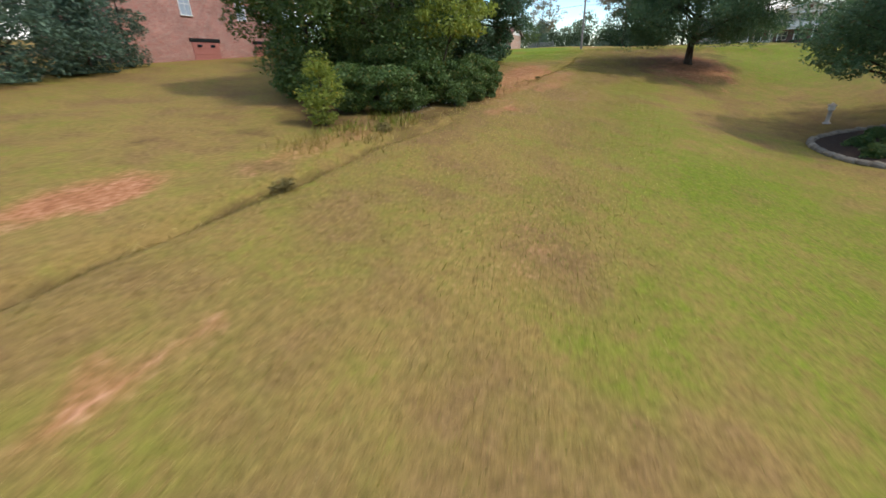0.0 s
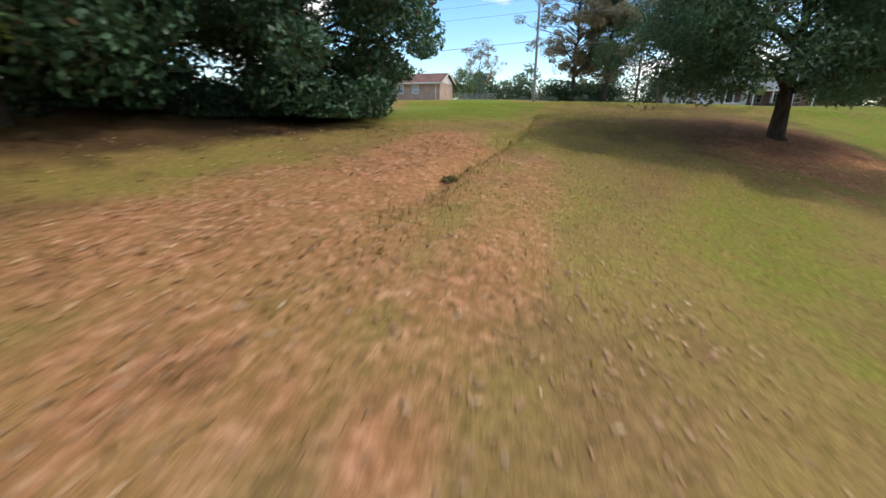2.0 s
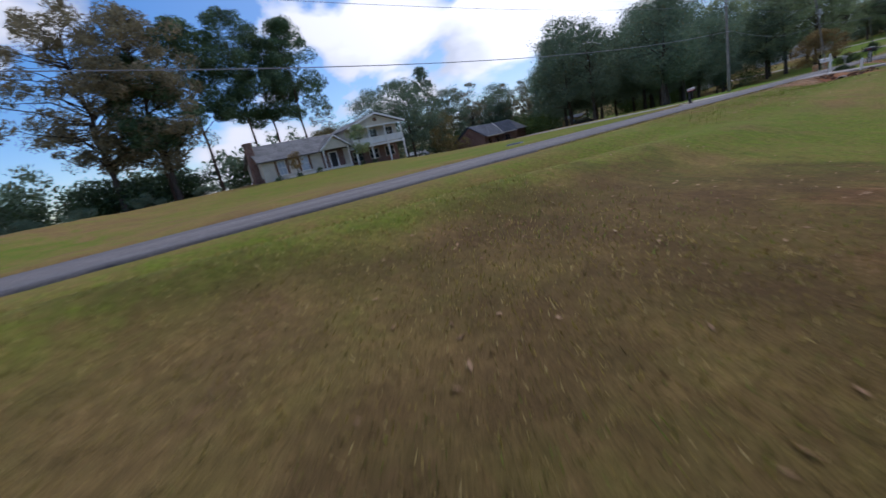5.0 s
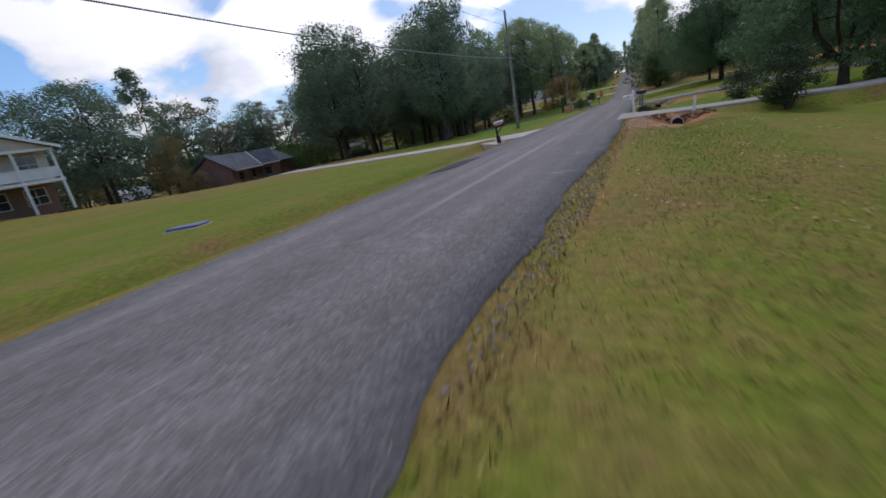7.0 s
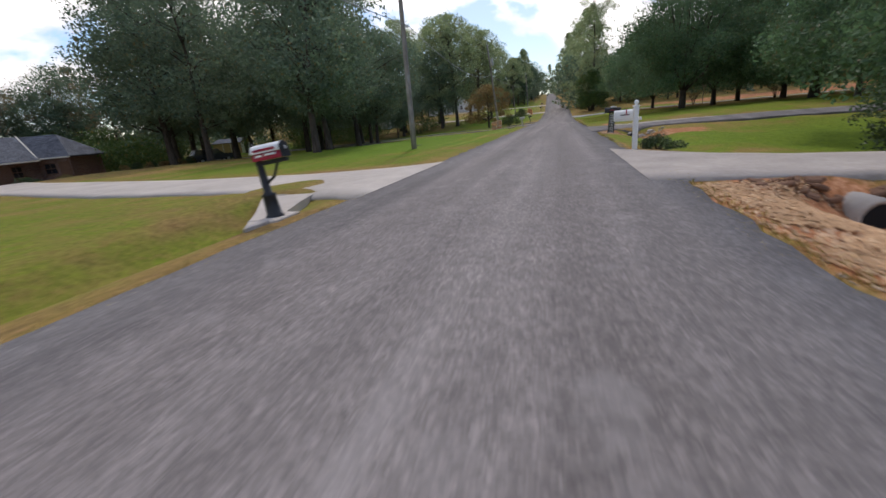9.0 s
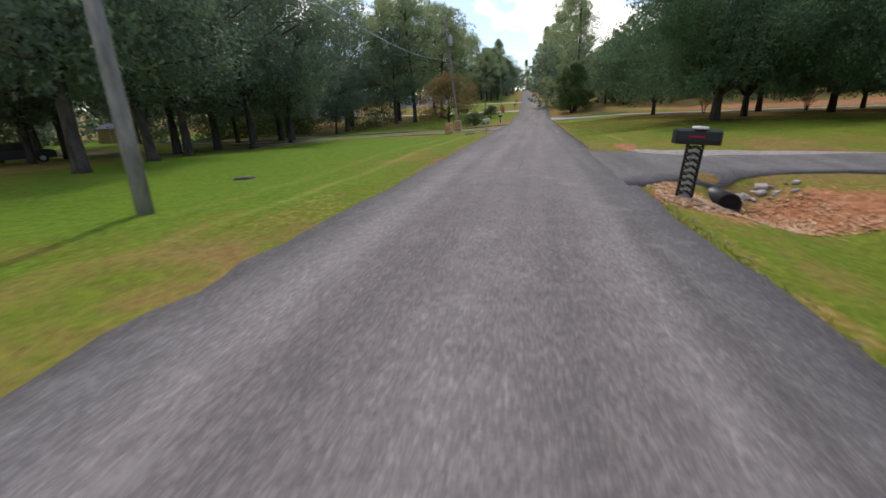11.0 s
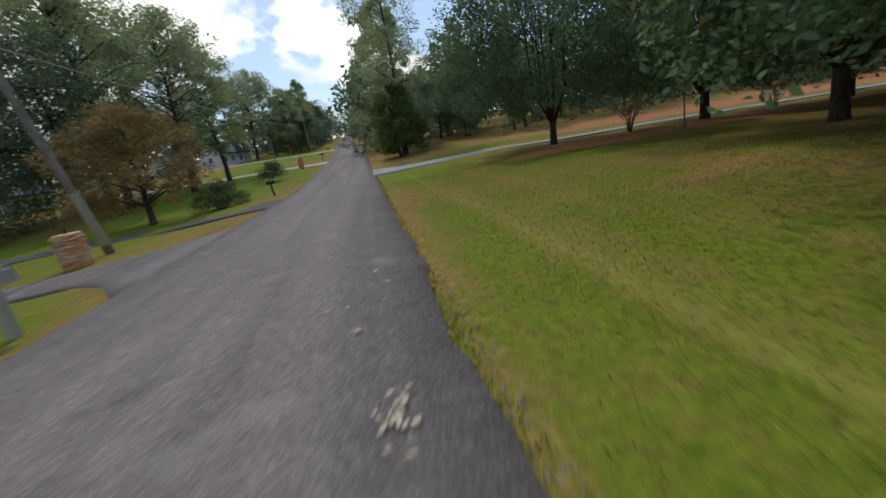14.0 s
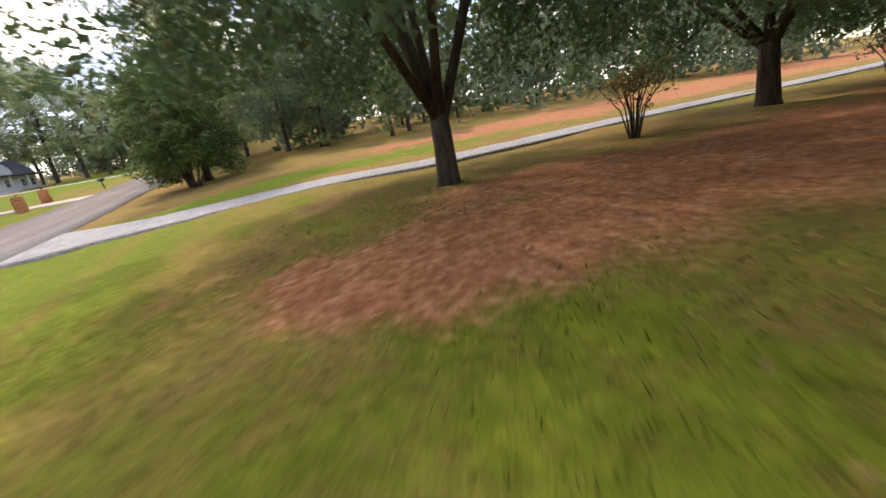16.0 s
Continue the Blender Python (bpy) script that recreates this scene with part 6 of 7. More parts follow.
    for k in range(5):
        part("rail", Geo().box(-0.02, 0.02, 0, 5.4, 0.15 + k * 0.22, 0.19 + k * 0.22, 0.005), M_STEEL, fence)


def porch_house():
    ob = thing("porch_house", 0, 0, 0, "beige split-level house with a grey roof and an upper porch", "house")
    f = -46.0
    part("wall", gable_walls(f - 9, f, -3.2, 9.6, 1.0, 4.35, 6.7, "y"), M_SIDING, ob)
    part("roof", gable_roof(f - 9, f, -3.2, 10.4, 4.35, 6.7, "y", 0.5), M_ROOF_GREY, ob)
    part("wall", gable_walls(f - 10, f + 0.4, 9.6, 18.2, 3.7, 6.55, 8.0, "x"), M_SIDING, ob)
    part("wall", Geo().box(f - 10, f - 0.6, 9.6, 18.2, 0.8, 3.7, 0.02), M_BRICK_BROWN, ob, "brown brick lower storey")
    part("roof", gable_roof(f - 10, f + 2.0, 9.6, 18.2, 6.6, 8.05, "x", 0.5), M_ROOF_GREY, ob)
    gab = part("porch_gable", Geo().prism([(9.6, 6.45), (18.2, 6.45), (13.9, 7.95)], "x", f + 1.9, f + 2.05), M_SIDING, ob)
    part("vent", Geo().box(f + 2.05, f + 2.1, 13.6, 14.2, 6.95, 7.5, 0.02), M_WOOD, gab, "dark louvre vent")
    for s in (-1, 1):
        part("rake_board", Geo().prism([(13.9 + s * 4.85, 6.30), (13.9 + s * 4.85, 6.56), (13.9, 8.22), (13.9, 7.98)], "x", f + 2.5, f + 2.58), M_WHITE, ob)
    part("porch_floor", Geo().box(f + 0.3, f + 2.1, 9.6, 18.3, 3.5, 3.75, 0.02), M_WHITE, ob)
    part("porch_beam", Geo().box(f + 1.9, f + 2.08, 9.6, 18.3, 6.25, 6.48, 0.02), M_WHITE, ob)
    for y in (9.8, 12.5, 15.3, 18.1):
        part("porch_post", Geo().box(f + 1.9, f + 2.06, y - 0.08, y + 0.08, 3.75, 6.3), M_WHITE, ob)
        part("porch_post", Geo().box(f + 1.88, f + 2.08, y - 0.1, y + 0.1, 0.9, 3.5), M_WHITE, ob)
    part("porch_panel", Geo().box(f + 1.94, f + 1.99, 9.8, 18.1, 3.9, 4.75, 0.01), M_SIDING_WHITE, ob, "solid pale porch rail")
    part("handrail", Geo().box(f + 1.9, f + 2.04, 9.8, 18.1, 4.75, 4.82, 0.01), M_WHITE, ob)
    for y in (11.1, 13.9, 16.7):
        window(ob, "x", f + 0.4, y, 5.3, 1.4, 1.5, 1, M_WHITE, M_GLASS)
    for y in (11.1, 13.9, 16.7):
        window(ob, "x", f - 0.6, y, 2.5, 1.5, 1.4, 1, M_TRIM, M_GLASS)
    for y in (-0.6, 2.6):
        window(ob, "x", f, y, 3.1, 1.0, 1.9, 1, M_WHITE, M_GLASS_SKY, M_WOOD)
    part("entry_gable", Geo().prism([(4.9, 4.25), (9.2, 4.25), (7.05, 5.9)], "x", f, f + 1.5), M_SIDING, ob)
    part("entry_roof", gable_roof(f - 1.5, f + 1.5, 5.0, 9.1, 4.35, 5.95, "x", 0.25), M_ROOF_GREY, ob)
    for s in (-1, 1):
        part("rake_board", Geo().prism([(7.05 + s * 2.4, 4.12), (7.05 + s * 2.4, 4.36), (7.05, 6.16), (7.05, 5.92)], "x", f + 1.75, f + 1.83), M_WHITE, ob)
    for y in (5.1, 8.9):
        part("porch_post", Geo().box(f + 1.35, f + 1.5, y - 0.09, y + 0.09, 1.2, 4.3), M_WHITE, ob)
    part("wall", Geo().box(f, f + 0.05, 5.2, 8.6, 1.2, 4.3, 0.01), M_BRICK_BROWN, ob, "brick round the entry")
    door = part("door", Geo().box(f + 0.05, f + 0.1, 6.4, 7.4, 1.75, 3.8, 0.02), M_BLACK, ob, "dark front door")
    part("frame", Geo().box(f + 0.05, f + 0.13, 6.2, 6.4, 1.75, 3.95).box(f + 0.05, f + 0.13, 7.4, 7.6, 1.75, 3.95).box(f + 0.05, f + 0.13, 6.4, 7.4, 3.8, 3.95), M_WHITE, door)
    part("porch_floor", Geo().box(f, f + 1.6, -0.5, 9.0, 0.9, 1.75, 0.02), M_TRIM, ob)
    ch = part("chimney", Geo().box(f - 3.2, f - 1.8, -4.1, -3.2, 1.0, 7.0, 0.03), M_BRICK_BROWN, ob, "tall brown brick chimney")
    part("chimney_cap", Geo().box(f - 3.3, f - 1.7, -4.2, -3.1, 7.0, 7.2, 0.03), M_BRICK_BROWN, ch)
    part("wall", Geo().box(f - 9, f - 0.5, -3.26, -3.2, 1.0, 2.2, 0.01), M_BRICK_BROWN, ob, "brown brick footing")
    window(ob, "y", -3.2, f - 6.4, 3.1, 0.9, 1.3, -1, M_WHITE, M_GLASS)
    for i, (y, s) in enumerate([(-2.0, 0.55), (0.8, 0.5), (3.6, 0.55), (10.3, 0.5), (12.2, 0.45)]):
        shrub("foundation_shrub", f + 2.4, y, s, s, s * 1.1, 900, 0.1, M_SHRUB, "clipped dark shrub along a house front", 140 + i, group="shrubs along the porch house", lumps=12)


def hip_roof(x0, x1, y0, y1, eave, ridge, over=0.5, thick=0.14):
    x0, x1, y0, y1 = x0 - over, x1 + over, y0 - over, y1 + over
    c, d = (x0 + x1) / 2, (x1 - x0) / 2
    v = [(x0, y0, eave), (x1, y0, eave), (x1, y1, eave), (x0, y1, eave), (c, y0 + d, ridge), (c, y1 - d, ridge)]
    v += [(x, y, z + thick) for x, y, z in v]
    f = [(6, 7, 10), (7, 8, 11, 10), (8, 9, 11), (9, 6, 10, 11), (0, 4, 1), (1, 4, 5, 2), (2, 5, 3), (3, 5, 4, 0)] + [(a, (a + 1) % 4, 6 + (a + 1) % 4, 6 + a) for a in range(4)]
    return Geo().add(v, f)


def low_house():
    """An L-shaped house in a hollow: a hipped main roof and a gabled wing towards the road."""
    ob = thing("low_house", -51.5, 46.8, 0.0, "low brick house with a dark roof in a hollow among trees", "house", turn=20)
    part("wall", Geo().box(-6.8, 2.8, 0.5, 5.2, -1.4, 1.5, 0.02), M_BRICK_BROWN, ob)
    part("roof", hip_roof(-5.6, 0, -7.2, 3.3, 1.4, 3.75, 0.0), M_ROOF_DARK, ob, m=pose(0, 0, 0, 0, 0, -90))
    part("wall", gable_walls(-6.8, -0.4, -7.6, 0.6, -1.4, 1.5, 3.6, "y"), M_BRICK_BROWN, ob, "brick wing with a gable")
    part("roof", gable_roof(-7.2, 0.0, -7.7, 2.5, 1.42, 3.78, "y", 0.3), M_ROOF_DARK, ob, "dark shingled gable roof")
    part("gutter", Geo().box(0.22, 0.36, -7.9, 0.0, 1.2, 1.34, 0.01), M_TRIM, ob, "pale gutter along the eave")
    part("gutter", Geo().box(0.36, 3.35, -0.12, 0.02, 1.36, 1.5, 0.01), M_TRIM, ob, "pale gutter along the eave")
    part("valley_flashing", Geo().tube([(0.2, -0.05, 1.42), (-3.5, 2.7, 3.95)], 0.07, 6), M_TRIM, ob, "pale metal strip in the roof valley")
    for y in (-5.6, -2.2):
        window(ob, "x", -0.4, y, 0.35, 1.1, 1.0, 1, M_WOOD, M_GLASS)
    window(ob, "y", 0.5, 0.7, 0.35, 1.1, 1.0, -1, M_WOOD, M_GLASS)
    door = part("door", Geo().box(1.75, 2.6, 0.42, 0.5, -1.0, 1.0, 0.015), M_WOOD, ob)
    part("frame", Geo().box(1.63, 1.75, 0.4, 0.5, -1.0, 1.08).box(2.6, 2.72, 0.4, 0.5, -1.0, 1.08), M_WOOD, door)
    for k in range(0, 8, 2):
        x, y = -41.2 - 0.35 * k + rr.uniform(-0.4, 0.4), 33.5 + k * 1.7
        s = rr.uniform(0.9, 1.5)
        shrub("yard_shrub", x, y, s, s, rr.uniform(0.6, 1.0), 1500, 0.14, M_SHRUB if k % 3 else M_OLIVE, "overgrown dark shrub before a low house", 160 + k, group="shrubs before the low house", lumps=16)
    for k in range(9):
        x, y = -39.5 + rr.uniform(-1, 1), 47 + k * 0.9
        shrub("yard_shrub", x, y, 0.7, 0.7, rr.uniform(0.7, 1.3), 900, 0.12, M_SHRUB if k % 2 else M_AUTUMN, "untidy shrub beside a low house", 150 + k, group="shrubs by the low house", lumps=12)


def garden_shed():
    """A tan shed with one white side, low among the trees."""
    ob = thing("garden_shed", -60.8, 86.9, surface(-60.8, 86.9), "tan wooden shed with a white side beneath trees", "shed", turn=7)
    part("wall", gable_walls(-6.2, 0, 0, 4.4, -0.2, 2.15, 2.9, "x"), M_TAN, ob)
    part("side_panel", Geo().box(0.0, 0.05, 0.06, 4.34, 0.0, 2.1, 0.01), M_TRIM, ob, "white painted side")
    part("roof", gable_roof(-6.2, 0, 0, 4.4, 2.15, 2.9, "x", 0.22, 0.08), M_ROOF_DARK, ob)
    door = part("door", Geo().box(-3.9, -2.3, -0.05, 0.0, 0.02, 1.95, 0.01), M_TAN, ob)
    for x in (-3.95, -2.25):
        part("frame", Geo().box(x - 0.05, x + 0.05, -0.07, 0.0, 0.0, 2.0, 0.006), M_TRIM, door)


garden_shed()


def brick_house():
    ob = thing("brick_house", 0, 0, 0, "two-storey dark red brick house with basement garages", "house")
    z0 = -1.2
    part("wall", gable_walls(31.0, 47.0, -56.0, -46.0, z0, 6.2, 8.6, "x"), M_BRICK_RED, ob)
    part("roof", gable_roof(31.0, 47.0, -56.0, -46.0, 6.2, 8.6, "x", 0.5), M_ROOF_GREY, ob)
    for x in (40.3, 34.0):
        d = part("garage_door", Geo().box(x - 1.25, x + 1.25, -46.03, -45.97, z0, 1.15, 0.01), M_PINKDOOR, ob, "faded red panelled garage door")
        for k in range(4):
            part("panel", Geo().box(x - 1.2, x + 1.2, -45.97, -45.95, -0.75 + k * 0.48, -0.33 + k * 0.48, 0.008), M_PINKDOOR, d)
        for s in (-1, 1):
            part("pane", Geo().box(x + s * 0.6 - 0.22, x + s * 0.6 + 0.22, -45.95, -45.94, 0.76, 0.96, 0.004), M_GLASS, d)
        # solid black strip on the wall, painted for the shade of a recess
        part("lintel", Geo().box(x - 1.4, x + 1.4, -46.02, -45.93, 1.15, 1.42, 0.01), M_HOLE_SHADE, d, "dark strip painted as the shaded recess over the door")
    for x in (41.4, 36.1, 33.2):
        window(ob, "y", -46.0, x, 3.8, 0.85, 1.55, 1, M_WHITE, M_GLASS_SKY)


def white_house(x, y, label, turn=0.0, s=1.0):
    ob = thing("white_house", x, y, surface(x, y) - 0.2, label, "house", turn=turn)
    part("wall", gable_walls(-6 * s, 0, -5 * s, 5 * s, -0.3, 3.0 * s, 5.6 * s, "y"), M_SIDING_WHITE, ob)
    part("roof", gable_roof(-6 * s, 0, -5 * s, 5 * s, 3.0 * s, 5.6 * s, "y", 0.35), M_ROOF_DARK, ob)
    part("dormer", gable_walls(-2.5 * s, 0.1, -2 * s, 0.5 * s, 3.0 * s, 4.0 * s, 5.0 * s, "x"), M_SIDING_WHITE, ob)
    part("roof", gable_roof(-2.5 * s, 0.1, -2 * s, 0.5 * s, 4.0 * s, 5.0 * s, "x", 0.2), M_ROOF_DARK, ob)
    for yy in (-3.4, -1.0, 2.0, 3.8):
        window(ob, "x", 0.0, yy * s, 1.6 * s, 0.9, 1.3, 1, M_WHITE, M_GLASS)
    window(ob, "y", -5 * s, -3 * s, 1.6 * s, 0.9, 1.3, -1, M_WHITE, M_GLASS)
    part("porch", Geo().box(0, 1.6, -5 * s, 5 * s, -0.3, 0.15, 0.02), M_WHITE, ob)
    for yy in (-4.8, -1.6, 1.6, 4.8):
        part("porch_post", Geo().box(1.4, 1.55, yy * s - 0.07, yy * s + 0.07, 0.15, 2.8 * s), M_WHITE, ob)
    part("porch_roof", Geo().box(-0.1, 1.8, -5.2 * s, 5.2 * s, 2.8 * s, 2.95 * s, 0.02), M_ROOF_DARK, ob)
    return ob


ranch_house()
porch_house()
low_house()
brick_house()
white_house(-29.5, 184, "white house with a dark roof beyond a rising lawn", -20, 1.1)
white_house(-39.5, 174, "white low house beyond a rising lawn", -20, 0.9)
white_house(-44, 128, "pale house glimpsed through trees", -10, 0.9)
white_house(-58, 132, "pale house glimpsed through trees", -10, 0.9)

shed = thing("garden_shed", -73.5, 38.5, surface(-73.5, 38.5), "small white shed with a dark window", "shed", turn=-30)
part("wall", gable_walls(-1.5, 1.5, -2.2, 2.2, -0.2, 1.9, 2.5, "y"), M_SIDING_WHITE, shed)
part("roof", gable_roof(-1.5, 1.5, -2.2, 2.2, 1.9, 2.5, "y", 0.15, 0.08), M_WHITE, shed)
window(shed, "x", 1.5, 1.0, 1.2, 0.6, 0.6, 1, M_WHITE, M_GLASS)
part("door", Geo().box(1.5, 1.54, -1.4, -0.4, -0.1, 1.75, 0.01), M_WHITE, shed)


def vehicle(x, y, turn, mat, label, length=4.6, h=1.6):
    ob = thing("parked_car", x, y, surface(x, y), label, "car", "parked vehicles", turn)
    L = length / 2
    part("body", Geo().prism([(-L, 0.35), (L, 0.35), (L, 0.8), (L - 0.2, 0.95), (L * 0.45, 1.02), (L * 0.2, h), (-L * 0.8, h), (-L, 1.0)], "y", -0.85, 0.85), mat, ob)
    part("window", Geo().prism([(L * 0.4, 1.04), (L * 0.18, h - 0.08), (-L * 0.76, h - 0.08), (-L * 0.9, 1.04)], "y", -0.87, 0.87), M_GLASS, ob)
    for sx in (-0.62, 0.62):
        for sy in (-0.8, 0.8):
            w = part("wheel", Geo().tube([(sx * L, sy - 0.1, 0.33), (sx * L, sy + 0.1, 0.33)], 0.33, 18), M_RUBBER, ob, smooth_shade=False)
            part("rim", Geo().tube([(sx * L, sy - 0.11, 0.33), (sx * L, sy + 0.11, 0.33)], 0.19, 14), M_STEEL, w)
    for s in (-0.6, 0.6):
        part("headlight", Geo().box(L - 0.02, L + 0.03, s - 0.16, s + 0.16, 0.65, 0.8), M_WHITE, ob)
    part("bumper", Geo().box(L - 0.04, L + 0.08, -0.8, 0.8, 0.35, 0.55, 0.03), M_GREY, ob)
    return ob


vehicle(-67.2, 34.6, -35, M_CARWHITE, "white estate car parked under trees")
vehicle(-68.4, 37.6, -30, M_CARWHITE, "white van parked beside a shed", 5.0, 2.1)
vehicle(-79.5, 28.0, 10, M_CARDARK, "dark car parked under trees")
vehicle(-39.0, 57.0, 60, M_CARDARK, "dark car parked at the edge of a wood")


# ---- grass, weeds and fallen leaves ----
def blades(name, region, count, h, mat, label, seed, width=0.012, lean=0.5, keep=None, category="grass"):
    """Short upright blades within rectangles (x0, x1, y0, y1)."""
    r = np.random.RandomState(seed)
    area = np.array([(b - a) * (d - c) for a, b, c, d in region])
    pick = r.choice(len(region), size=count, p=area / area.sum())
    box = np.array(region)[pick]
    x = box[:, 0] + r.uniform(size=count) * (box[:, 1] - box[:, 0])
    y = box[:, 2] + r.uniform(size=count) * (box[:, 3] - box[:, 2])
    edge = np.minimum(np.minimum(x - box[:, 0], box[:, 1] - x), np.minimum(y - box[:, 2], box[:, 3] - y))
    soft = np.minimum(2.5, 0.45 * np.minimum(box[:, 1] - box[:, 0], box[:, 3] - box[:, 2]))
    q0 = r.uniform(size=count) < edge / soft
    ok = q0 & np.array([keep is None or keep(a, b, q) for a, b, q in zip(x, y, r.uniform(size=count))])
    x, y = x[ok], y[ok]
    n = len(x)
    z = np.array([surface(a, b) for a, b in zip(x, y)])
    tall = h * r.uniform(0.4, 1.3, n)
    a = r.uniform(0, 2 * np.pi, n)
    w = width * r.uniform(0.6, 1.4, n)
    dx, dy = np.cos(a), np.sin(a)
    lx, ly = r.normal(size=n) * lean * tall, r.normal(size=n) * lean * tall
    co = np.stack([np.stack([x - dx * w, y - dy * w, z - 0.01], 1), np.stack([x + dx * w, y + dy * w, z - 0.01], 1), np.stack([x + lx, y + ly, z + tall], 1)], 1)
    me = quick_mesh(name, co.reshape(-1, 3), np.arange(3 * n).reshape(n, 3))
    me.materials.append(mat)
    me.polygons.foreach_set("use_smooth", np.ones(n, bool))
    me.normals_split_custom_set_from_vertices(np.tile((0.0, 0.0, 1.0), (3 * n, 1)))
    return tagged(new(name, me), label, category, kind="stuff")


def bare_at(x, y):
    return max(s * max(0.0, min(1.0, (1.45 - math.hypot((x - cx) / rx, (y - cy) / ry)) / 0.8)) for cx, cy, rx, ry, s in BARE)


def grassy(x, y, q):
    return q > 1.6 * bare_at(x, y)


def patchy(scale, cut, k):
    return lambda x, y, q: wander(x, y, scale, k) + (q - 0.5) * 0.7 > cut


grain = patchy(0.7, -0.25, 11.0)
YARD = [(8, 68, -21.5, -11), (6, 28, -27, -10)]
blades("dry_grass", YARD, 170000, 0.045, M_GRASS, "short dry mown grass", 1, 0.007, keep=grassy)
blades("green_grass", YARD + [(40, 68, -16, -4)], 130000, 0.05, M_GREENBLADE, "short green mown grass", 2, 0.007, keep=patchy(4.0, 0.0, 2.0))
VERGE = [(2.9, 15, 60, 88), (2.9, 7.5, 0, 20)]
blades("green_grass", VERGE, 130000, 0.05, M_GREENBLADE, "short green mown grass on the verge", 3, 0.007, keep=grassy)
blades("dry_grass", VERGE, 12000, 0.045, M_GRASS, "dry stems in the verge", 4, 0.007, keep=patchy(3.0, 0.05, 4.0))
blades("tall_weeds", [(50.5, 58, -23.0, -20.4), (51, 58, -21.0, -20.3)], 2600, 0.3, M_GRASS, "tall dry weeds and grass along a swale", 6, 0.012, 0.3, patchy(1.5, -0.05, 6.0), "weeds")
blades("green_weeds", [(49.5, 56, -23.2, -20.8), (50, 54, -21.6, -20.6)], 2000, 0.26, M_GREENBLADE, "tall green weeds along a swale", 7, 0.016, 0.35, patchy(1.2, 0.0, 7.0), "weeds")
blades("swale_grass", [(14, 66, -20.8, -19.4)], 4500, 0.10, M_GRASS, "rough uncut grass along a shallow swale", 8, 0.012, 0.5)
blades("ditch_grass", [(4.9, 6.7, -26, -5)], 16000, 0.09, M_GREENBLADE, "longer green grass in a roadside ditch", 10, 0.007, 0.5)
blades("edge_grass", [(2.6, 3.25, -5, 26), (2.7, 3.1, 34, 46), (-3.1, -2.65, -5, 24), (2.7, 3.1, 54, 96)], 26000, 0.07, M_GRASS, "dry grass creeping over the road's edge", 9, 0.01, 0.7)


def scatter(name, region, count, size, mat, label, seed, lift=0.014, category="fallen leaves", keep=None):
    r = np.random.RandomState(seed)
    pts_ = []
    for _ in range(count):
        a, b, c, d = region[r.randint(len(region))]
        x, y = r.uniform(a, b), r.uniform(c, d)
        if keep is None or keep(x, y, r.uniform()):
            pts_.append((x, y, surface(x, y) + lift + r.uniform(0, 0.008)))
    p = np.array(pts_)
    a = r.uniform(0, 2 * np.pi, len(p))
    d = np.stack([np.cos(a), np.sin(a), r.normal(size=len(p)) * 0.15], 1) * (size * r.uniform(0.4, 0.8, len(p)))[:, None]
    s = np.stack([-np.sin(a), np.cos(a), r.normal(size=len(p)) * 0.25], 1) * (size * r.uniform(0.15, 0.32, len(p)))[:, None]
    co = np.stack([p - d, p + s, p + d, p - s], 1).reshape(-1, 3)
    me = quick_mesh(name, co, np.arange(len(co)).reshape(-1, 4))
    me.materials.append(mat)
    return tagged(new(name, me), label, category, kind="stuff")


scatter("fallen_leaves", [(22, 46, -21, -16), (34, 48, -21, -15.5), (24, 40, -29, -20), (24, 40, -27, -20)], 3000, 0.105, M_DEADLEAF, "pale brown fallen leaves on grass and clay", 1)
scatter("fallen_leaves", [(8, 24, -16, -5), (12, 28, 80, 90), (10, 20, 62, 74)], 1500, 0.07, M_DEADLEAF, "small brown fallen leaves under trees", 2)
scatter("straw", [(3.2, 5.0, 8, 21), (4, 8, 10, 20), (3.2, 6.5, 39.5, 43)], 650, 0.11, M_DEADLEAF, "scattered pale straw on a verge", 3, keep=patchy(1.6, 0.05, 3.0))
scatter("straw", [(3.0, 5.2, 17.5, 23.4), (3.2, 4.6, 19, 23.6)], 15000, 0.075, M_STRAW, "pale straw and chips strewn over a clay bank", 13, 0.02, "straw", grain)
scatter("straw", [(3.1, 6.5, 39.8, 42.6)], 2600, 0.085, M_STRAW, "pale straw strewn round a culvert", 14, 0.02, "straw", grain)
scatter("straw", [(3.4, 8.5, 3, 17)], 2000, 0.075, M_STRAW, "thin pale straw on a verge", 15, 0.02, "straw", patchy(1.3, 0.42, 13.0))
scatter("straw", [(31, 38.5, -24.0, -21.6), (26, 31, -23.4, -21.4)], 3600, 0.075, M_STRAW, "sunlit pale leaf litter over bare clay", 17, 0.02, "straw", patchy(0.9, -0.02, 17.0))
scatter("road_debris", [(1.95, 2.5, 64.7, 65.5), (2.05, 2.4, 64.9, 65.3), (1.9, 2.3, 67.9, 68.4), (1.4, 2.3, 64, 70)], 64, 0.08, M_CREAM, "pale broken chips lying on the road", 16, 0.11, "debris", patchy(0.8, 0.1, 15.0))
scatter("white_flowers", [(47.5, 51.5, -21.4, -20.5)], 500, 0.035, M_FLOWER, "small white wild flowers beside a swale", 4, 0.28, "flowers", patchy(0.8, 0.1, 8.0))
scatter("yellow_flowers", [(47.5, 52.5, -22.3, -21.0)], 240, 0.035, M_GOLD, "small yellow wild flowers in weeds", 5, 0.45, "flowers", patchy(0.8, 0.1, 9.0))
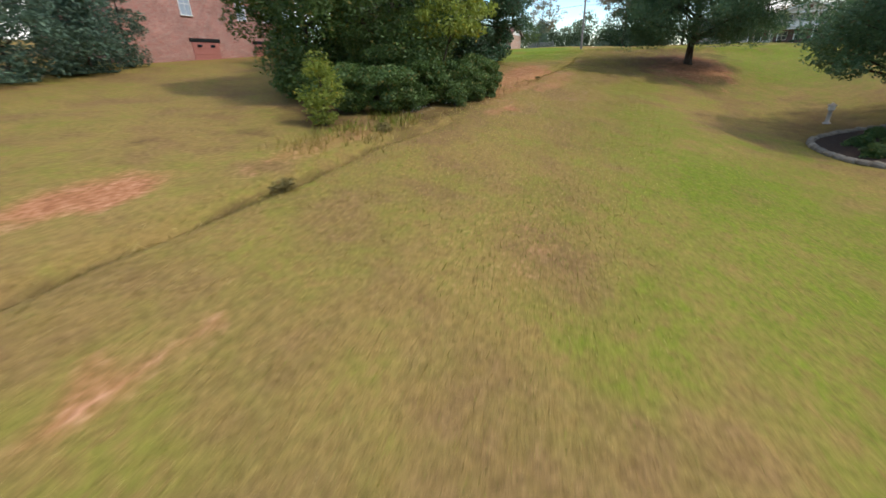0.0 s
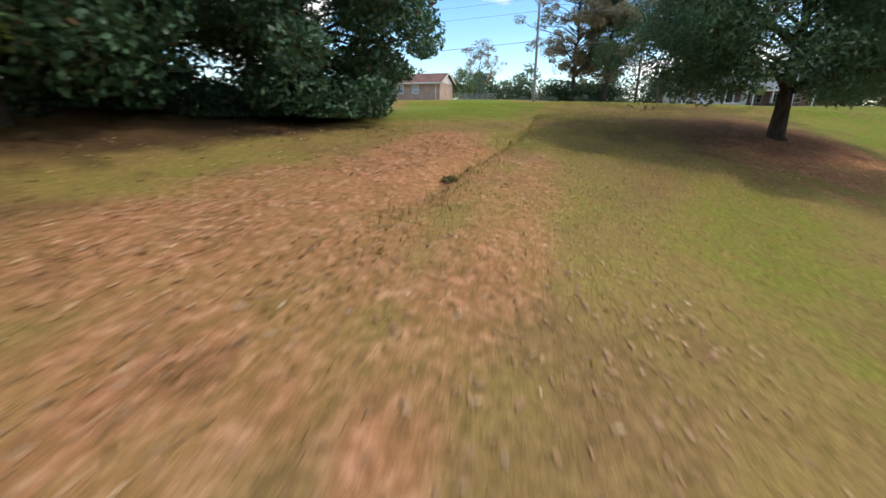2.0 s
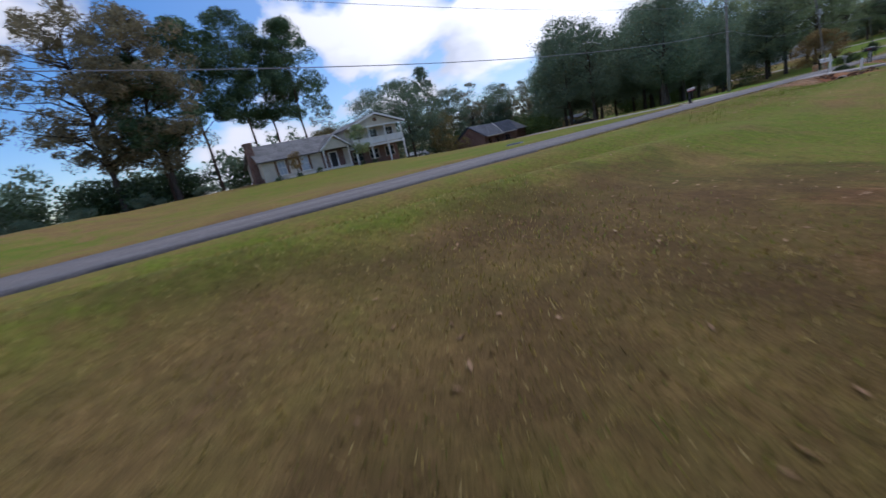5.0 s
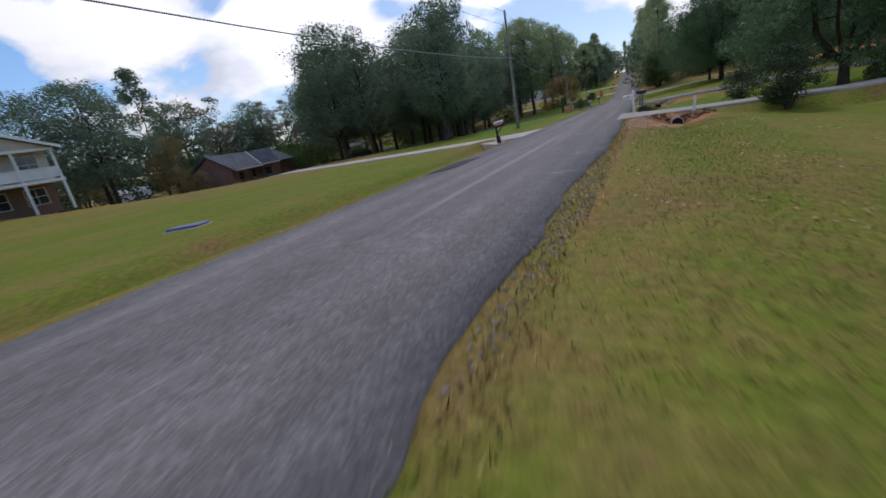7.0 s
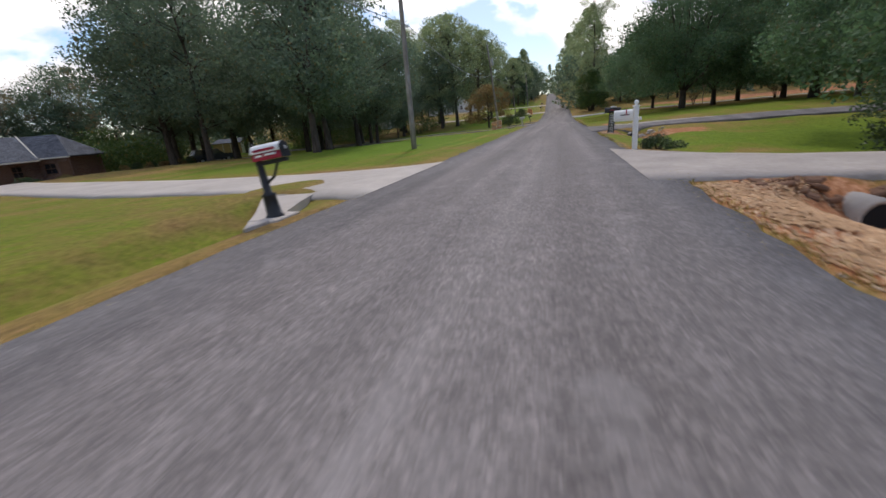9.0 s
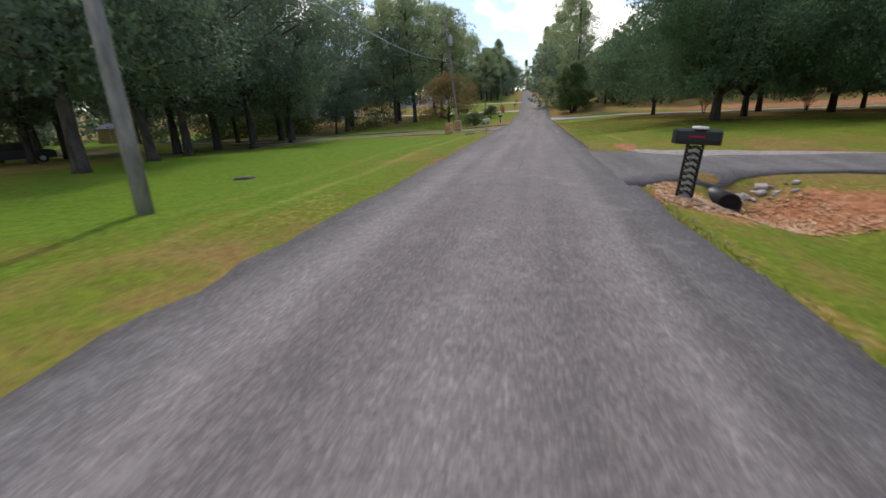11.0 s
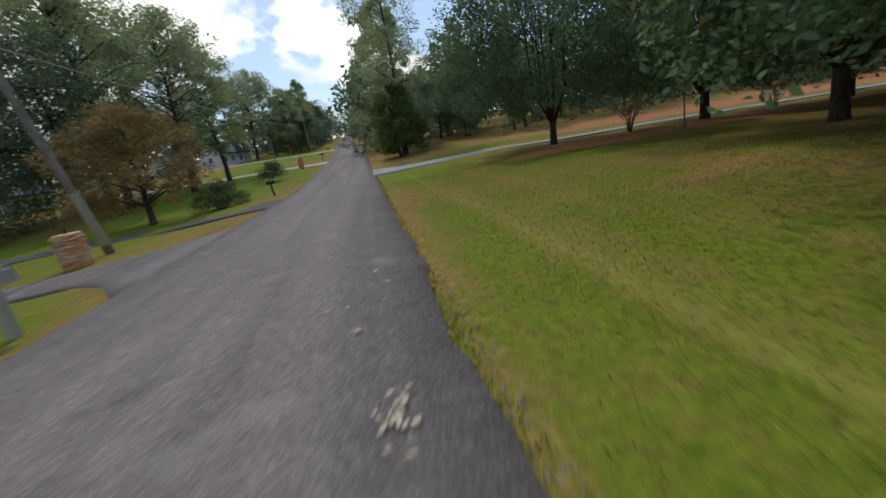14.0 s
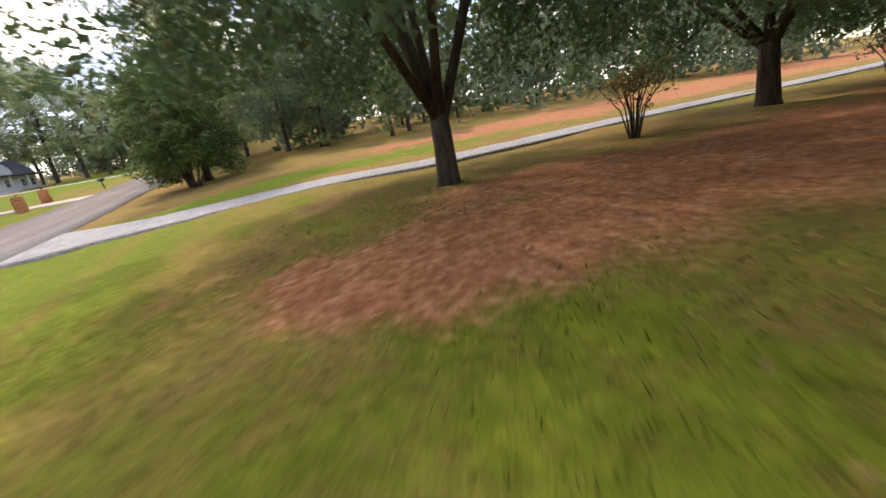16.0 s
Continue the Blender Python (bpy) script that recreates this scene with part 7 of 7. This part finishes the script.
for i, (x, y, s) in enumerate([(59.6, -19.9, 0.34), (31.2, -20.4, 0.13), (53.5, -21.0, 0.3)]):
    shrub("weed_clump", x, y, s * 1.3, s, s * 0.7, 420, 0.09, M_OLIVE, "clump of dry green weeds in a swale", 170 + i, "weeds", "weed clumps in the swale", 10)
shrub("yard_shrub", -27.6, -60.8, 0.6, 0.6, 0.9, 900, 0.1, M_HEDGE, "small clipped green shrub before a brick house", 180, lumps=12)
for i, (x, y, s) in enumerate([(-56, -24, 1.6), (-58, -17, 1.8), (-59, -9, 1.5), (-57, -30, 1.7)]):
    shrub("hedge_shrub", x, y, s * 1.6, s * 1.6, s, 2600, 0.2, M_WOODS, "low dark hedge at the far side of a lawn", 190 + i, group="hedge behind the lawn", lumps=26)


def far_wood(name, line, count, h, seed, label, mat, leaf=0.75, each=460):
    """A distant belt of trees along a line of (x, y): too many to count."""
    r = np.random.RandomState(seed)
    pts_ = []
    for _ in range(count):
        k = r.randint(len(line) - 1)
        t = r.uniform()
        x = line[k][0] * (1 - t) + line[k + 1][0] * t + r.normal() * 5
        y = line[k][1] * (1 - t) + line[k + 1][1] * t + r.normal() * 5
        top = h * r.uniform(0.65, 1.15)
        c = clump_cloud("round" if r.uniform() < 0.7 else "poplar", 26, 4.2, top, 0.3, r.randint(9999))
        p = crown_points(each, c, 1.6, r.randint(9999))
        pts_.append(p + np.array([x + bend(y), y, land(x, y)]))
    me = leaf_mesh(name, np.concatenate(pts_), leaf, seed, 0.3, 0.6, mat)
    return tagged(new(name, me), label, "woods", kind="stuff")


far_wood("far_woods", [(-70, -110), (-88, -60), (-92, -30), (-90, -5), (-84, 14), (-96, 34), (-90, 62), (-75, 96), (-66, 130), (-60, 160)], 95, 9.0, 3, "dark belt of distant trees west of the road", M_WOODS)
far_wood("far_woods", [(-66, 165), (-50, 205), (-26, 250), (-18, 330), (-10, 450), (12, 450), (20, 330), (30, 230), (34, 165), (60, 150), (110, 140)], 110, 15.0, 4, "dark woods on the far rise", M_WOODS)
far_wood("undergrowth", [(-54, 60), (-61, 58), (-66, 50)], 22, 4.2, 10, "dark undergrowth behind a low house", M_HEDGE, 0.26, 1500)
far_wood("undergrowth", [(-48, 93), (-40, 100), (-26, 104)], 24, 4.2, 9, "dark undergrowth at the back of a wood", M_HEDGE, 0.26, 1500)
far_wood("undergrowth", [(-74, -40), (-72, -20), (-74, 0), (-71, 16), (-66, 24)], 46, 4.6, 12, "dark understorey below tall pines", M_SHRUB, 0.45, 900)
far_wood("far_woods", [(-26, 206), (-23, 230), (-19, 280), (-16, 330)], 44, 12.0, 7, "dark trees lining the far road", M_WOODS)
far_wood("far_woods", [(17, 150), (18, 220), (15, 300), (14, 340)], 36, 12.0, 8, "dark trees lining the far road", M_WOODS)
far_wood("far_woods", [(13, 131), (30, 127), (60, 129), (115, 122)], 46, 13.0, 6, "dark wood behind an orange clay field", M_WOODS)
far_wood("far_woods", [(60, 118), (95, 90), (110, 60), (110, 20), (105, -30), (95, -75), (60, -100), (20, -110), (-20, -125), (-70, -112)], 90, 12.0, 5, "dark woods closing the yard", M_WOODS)
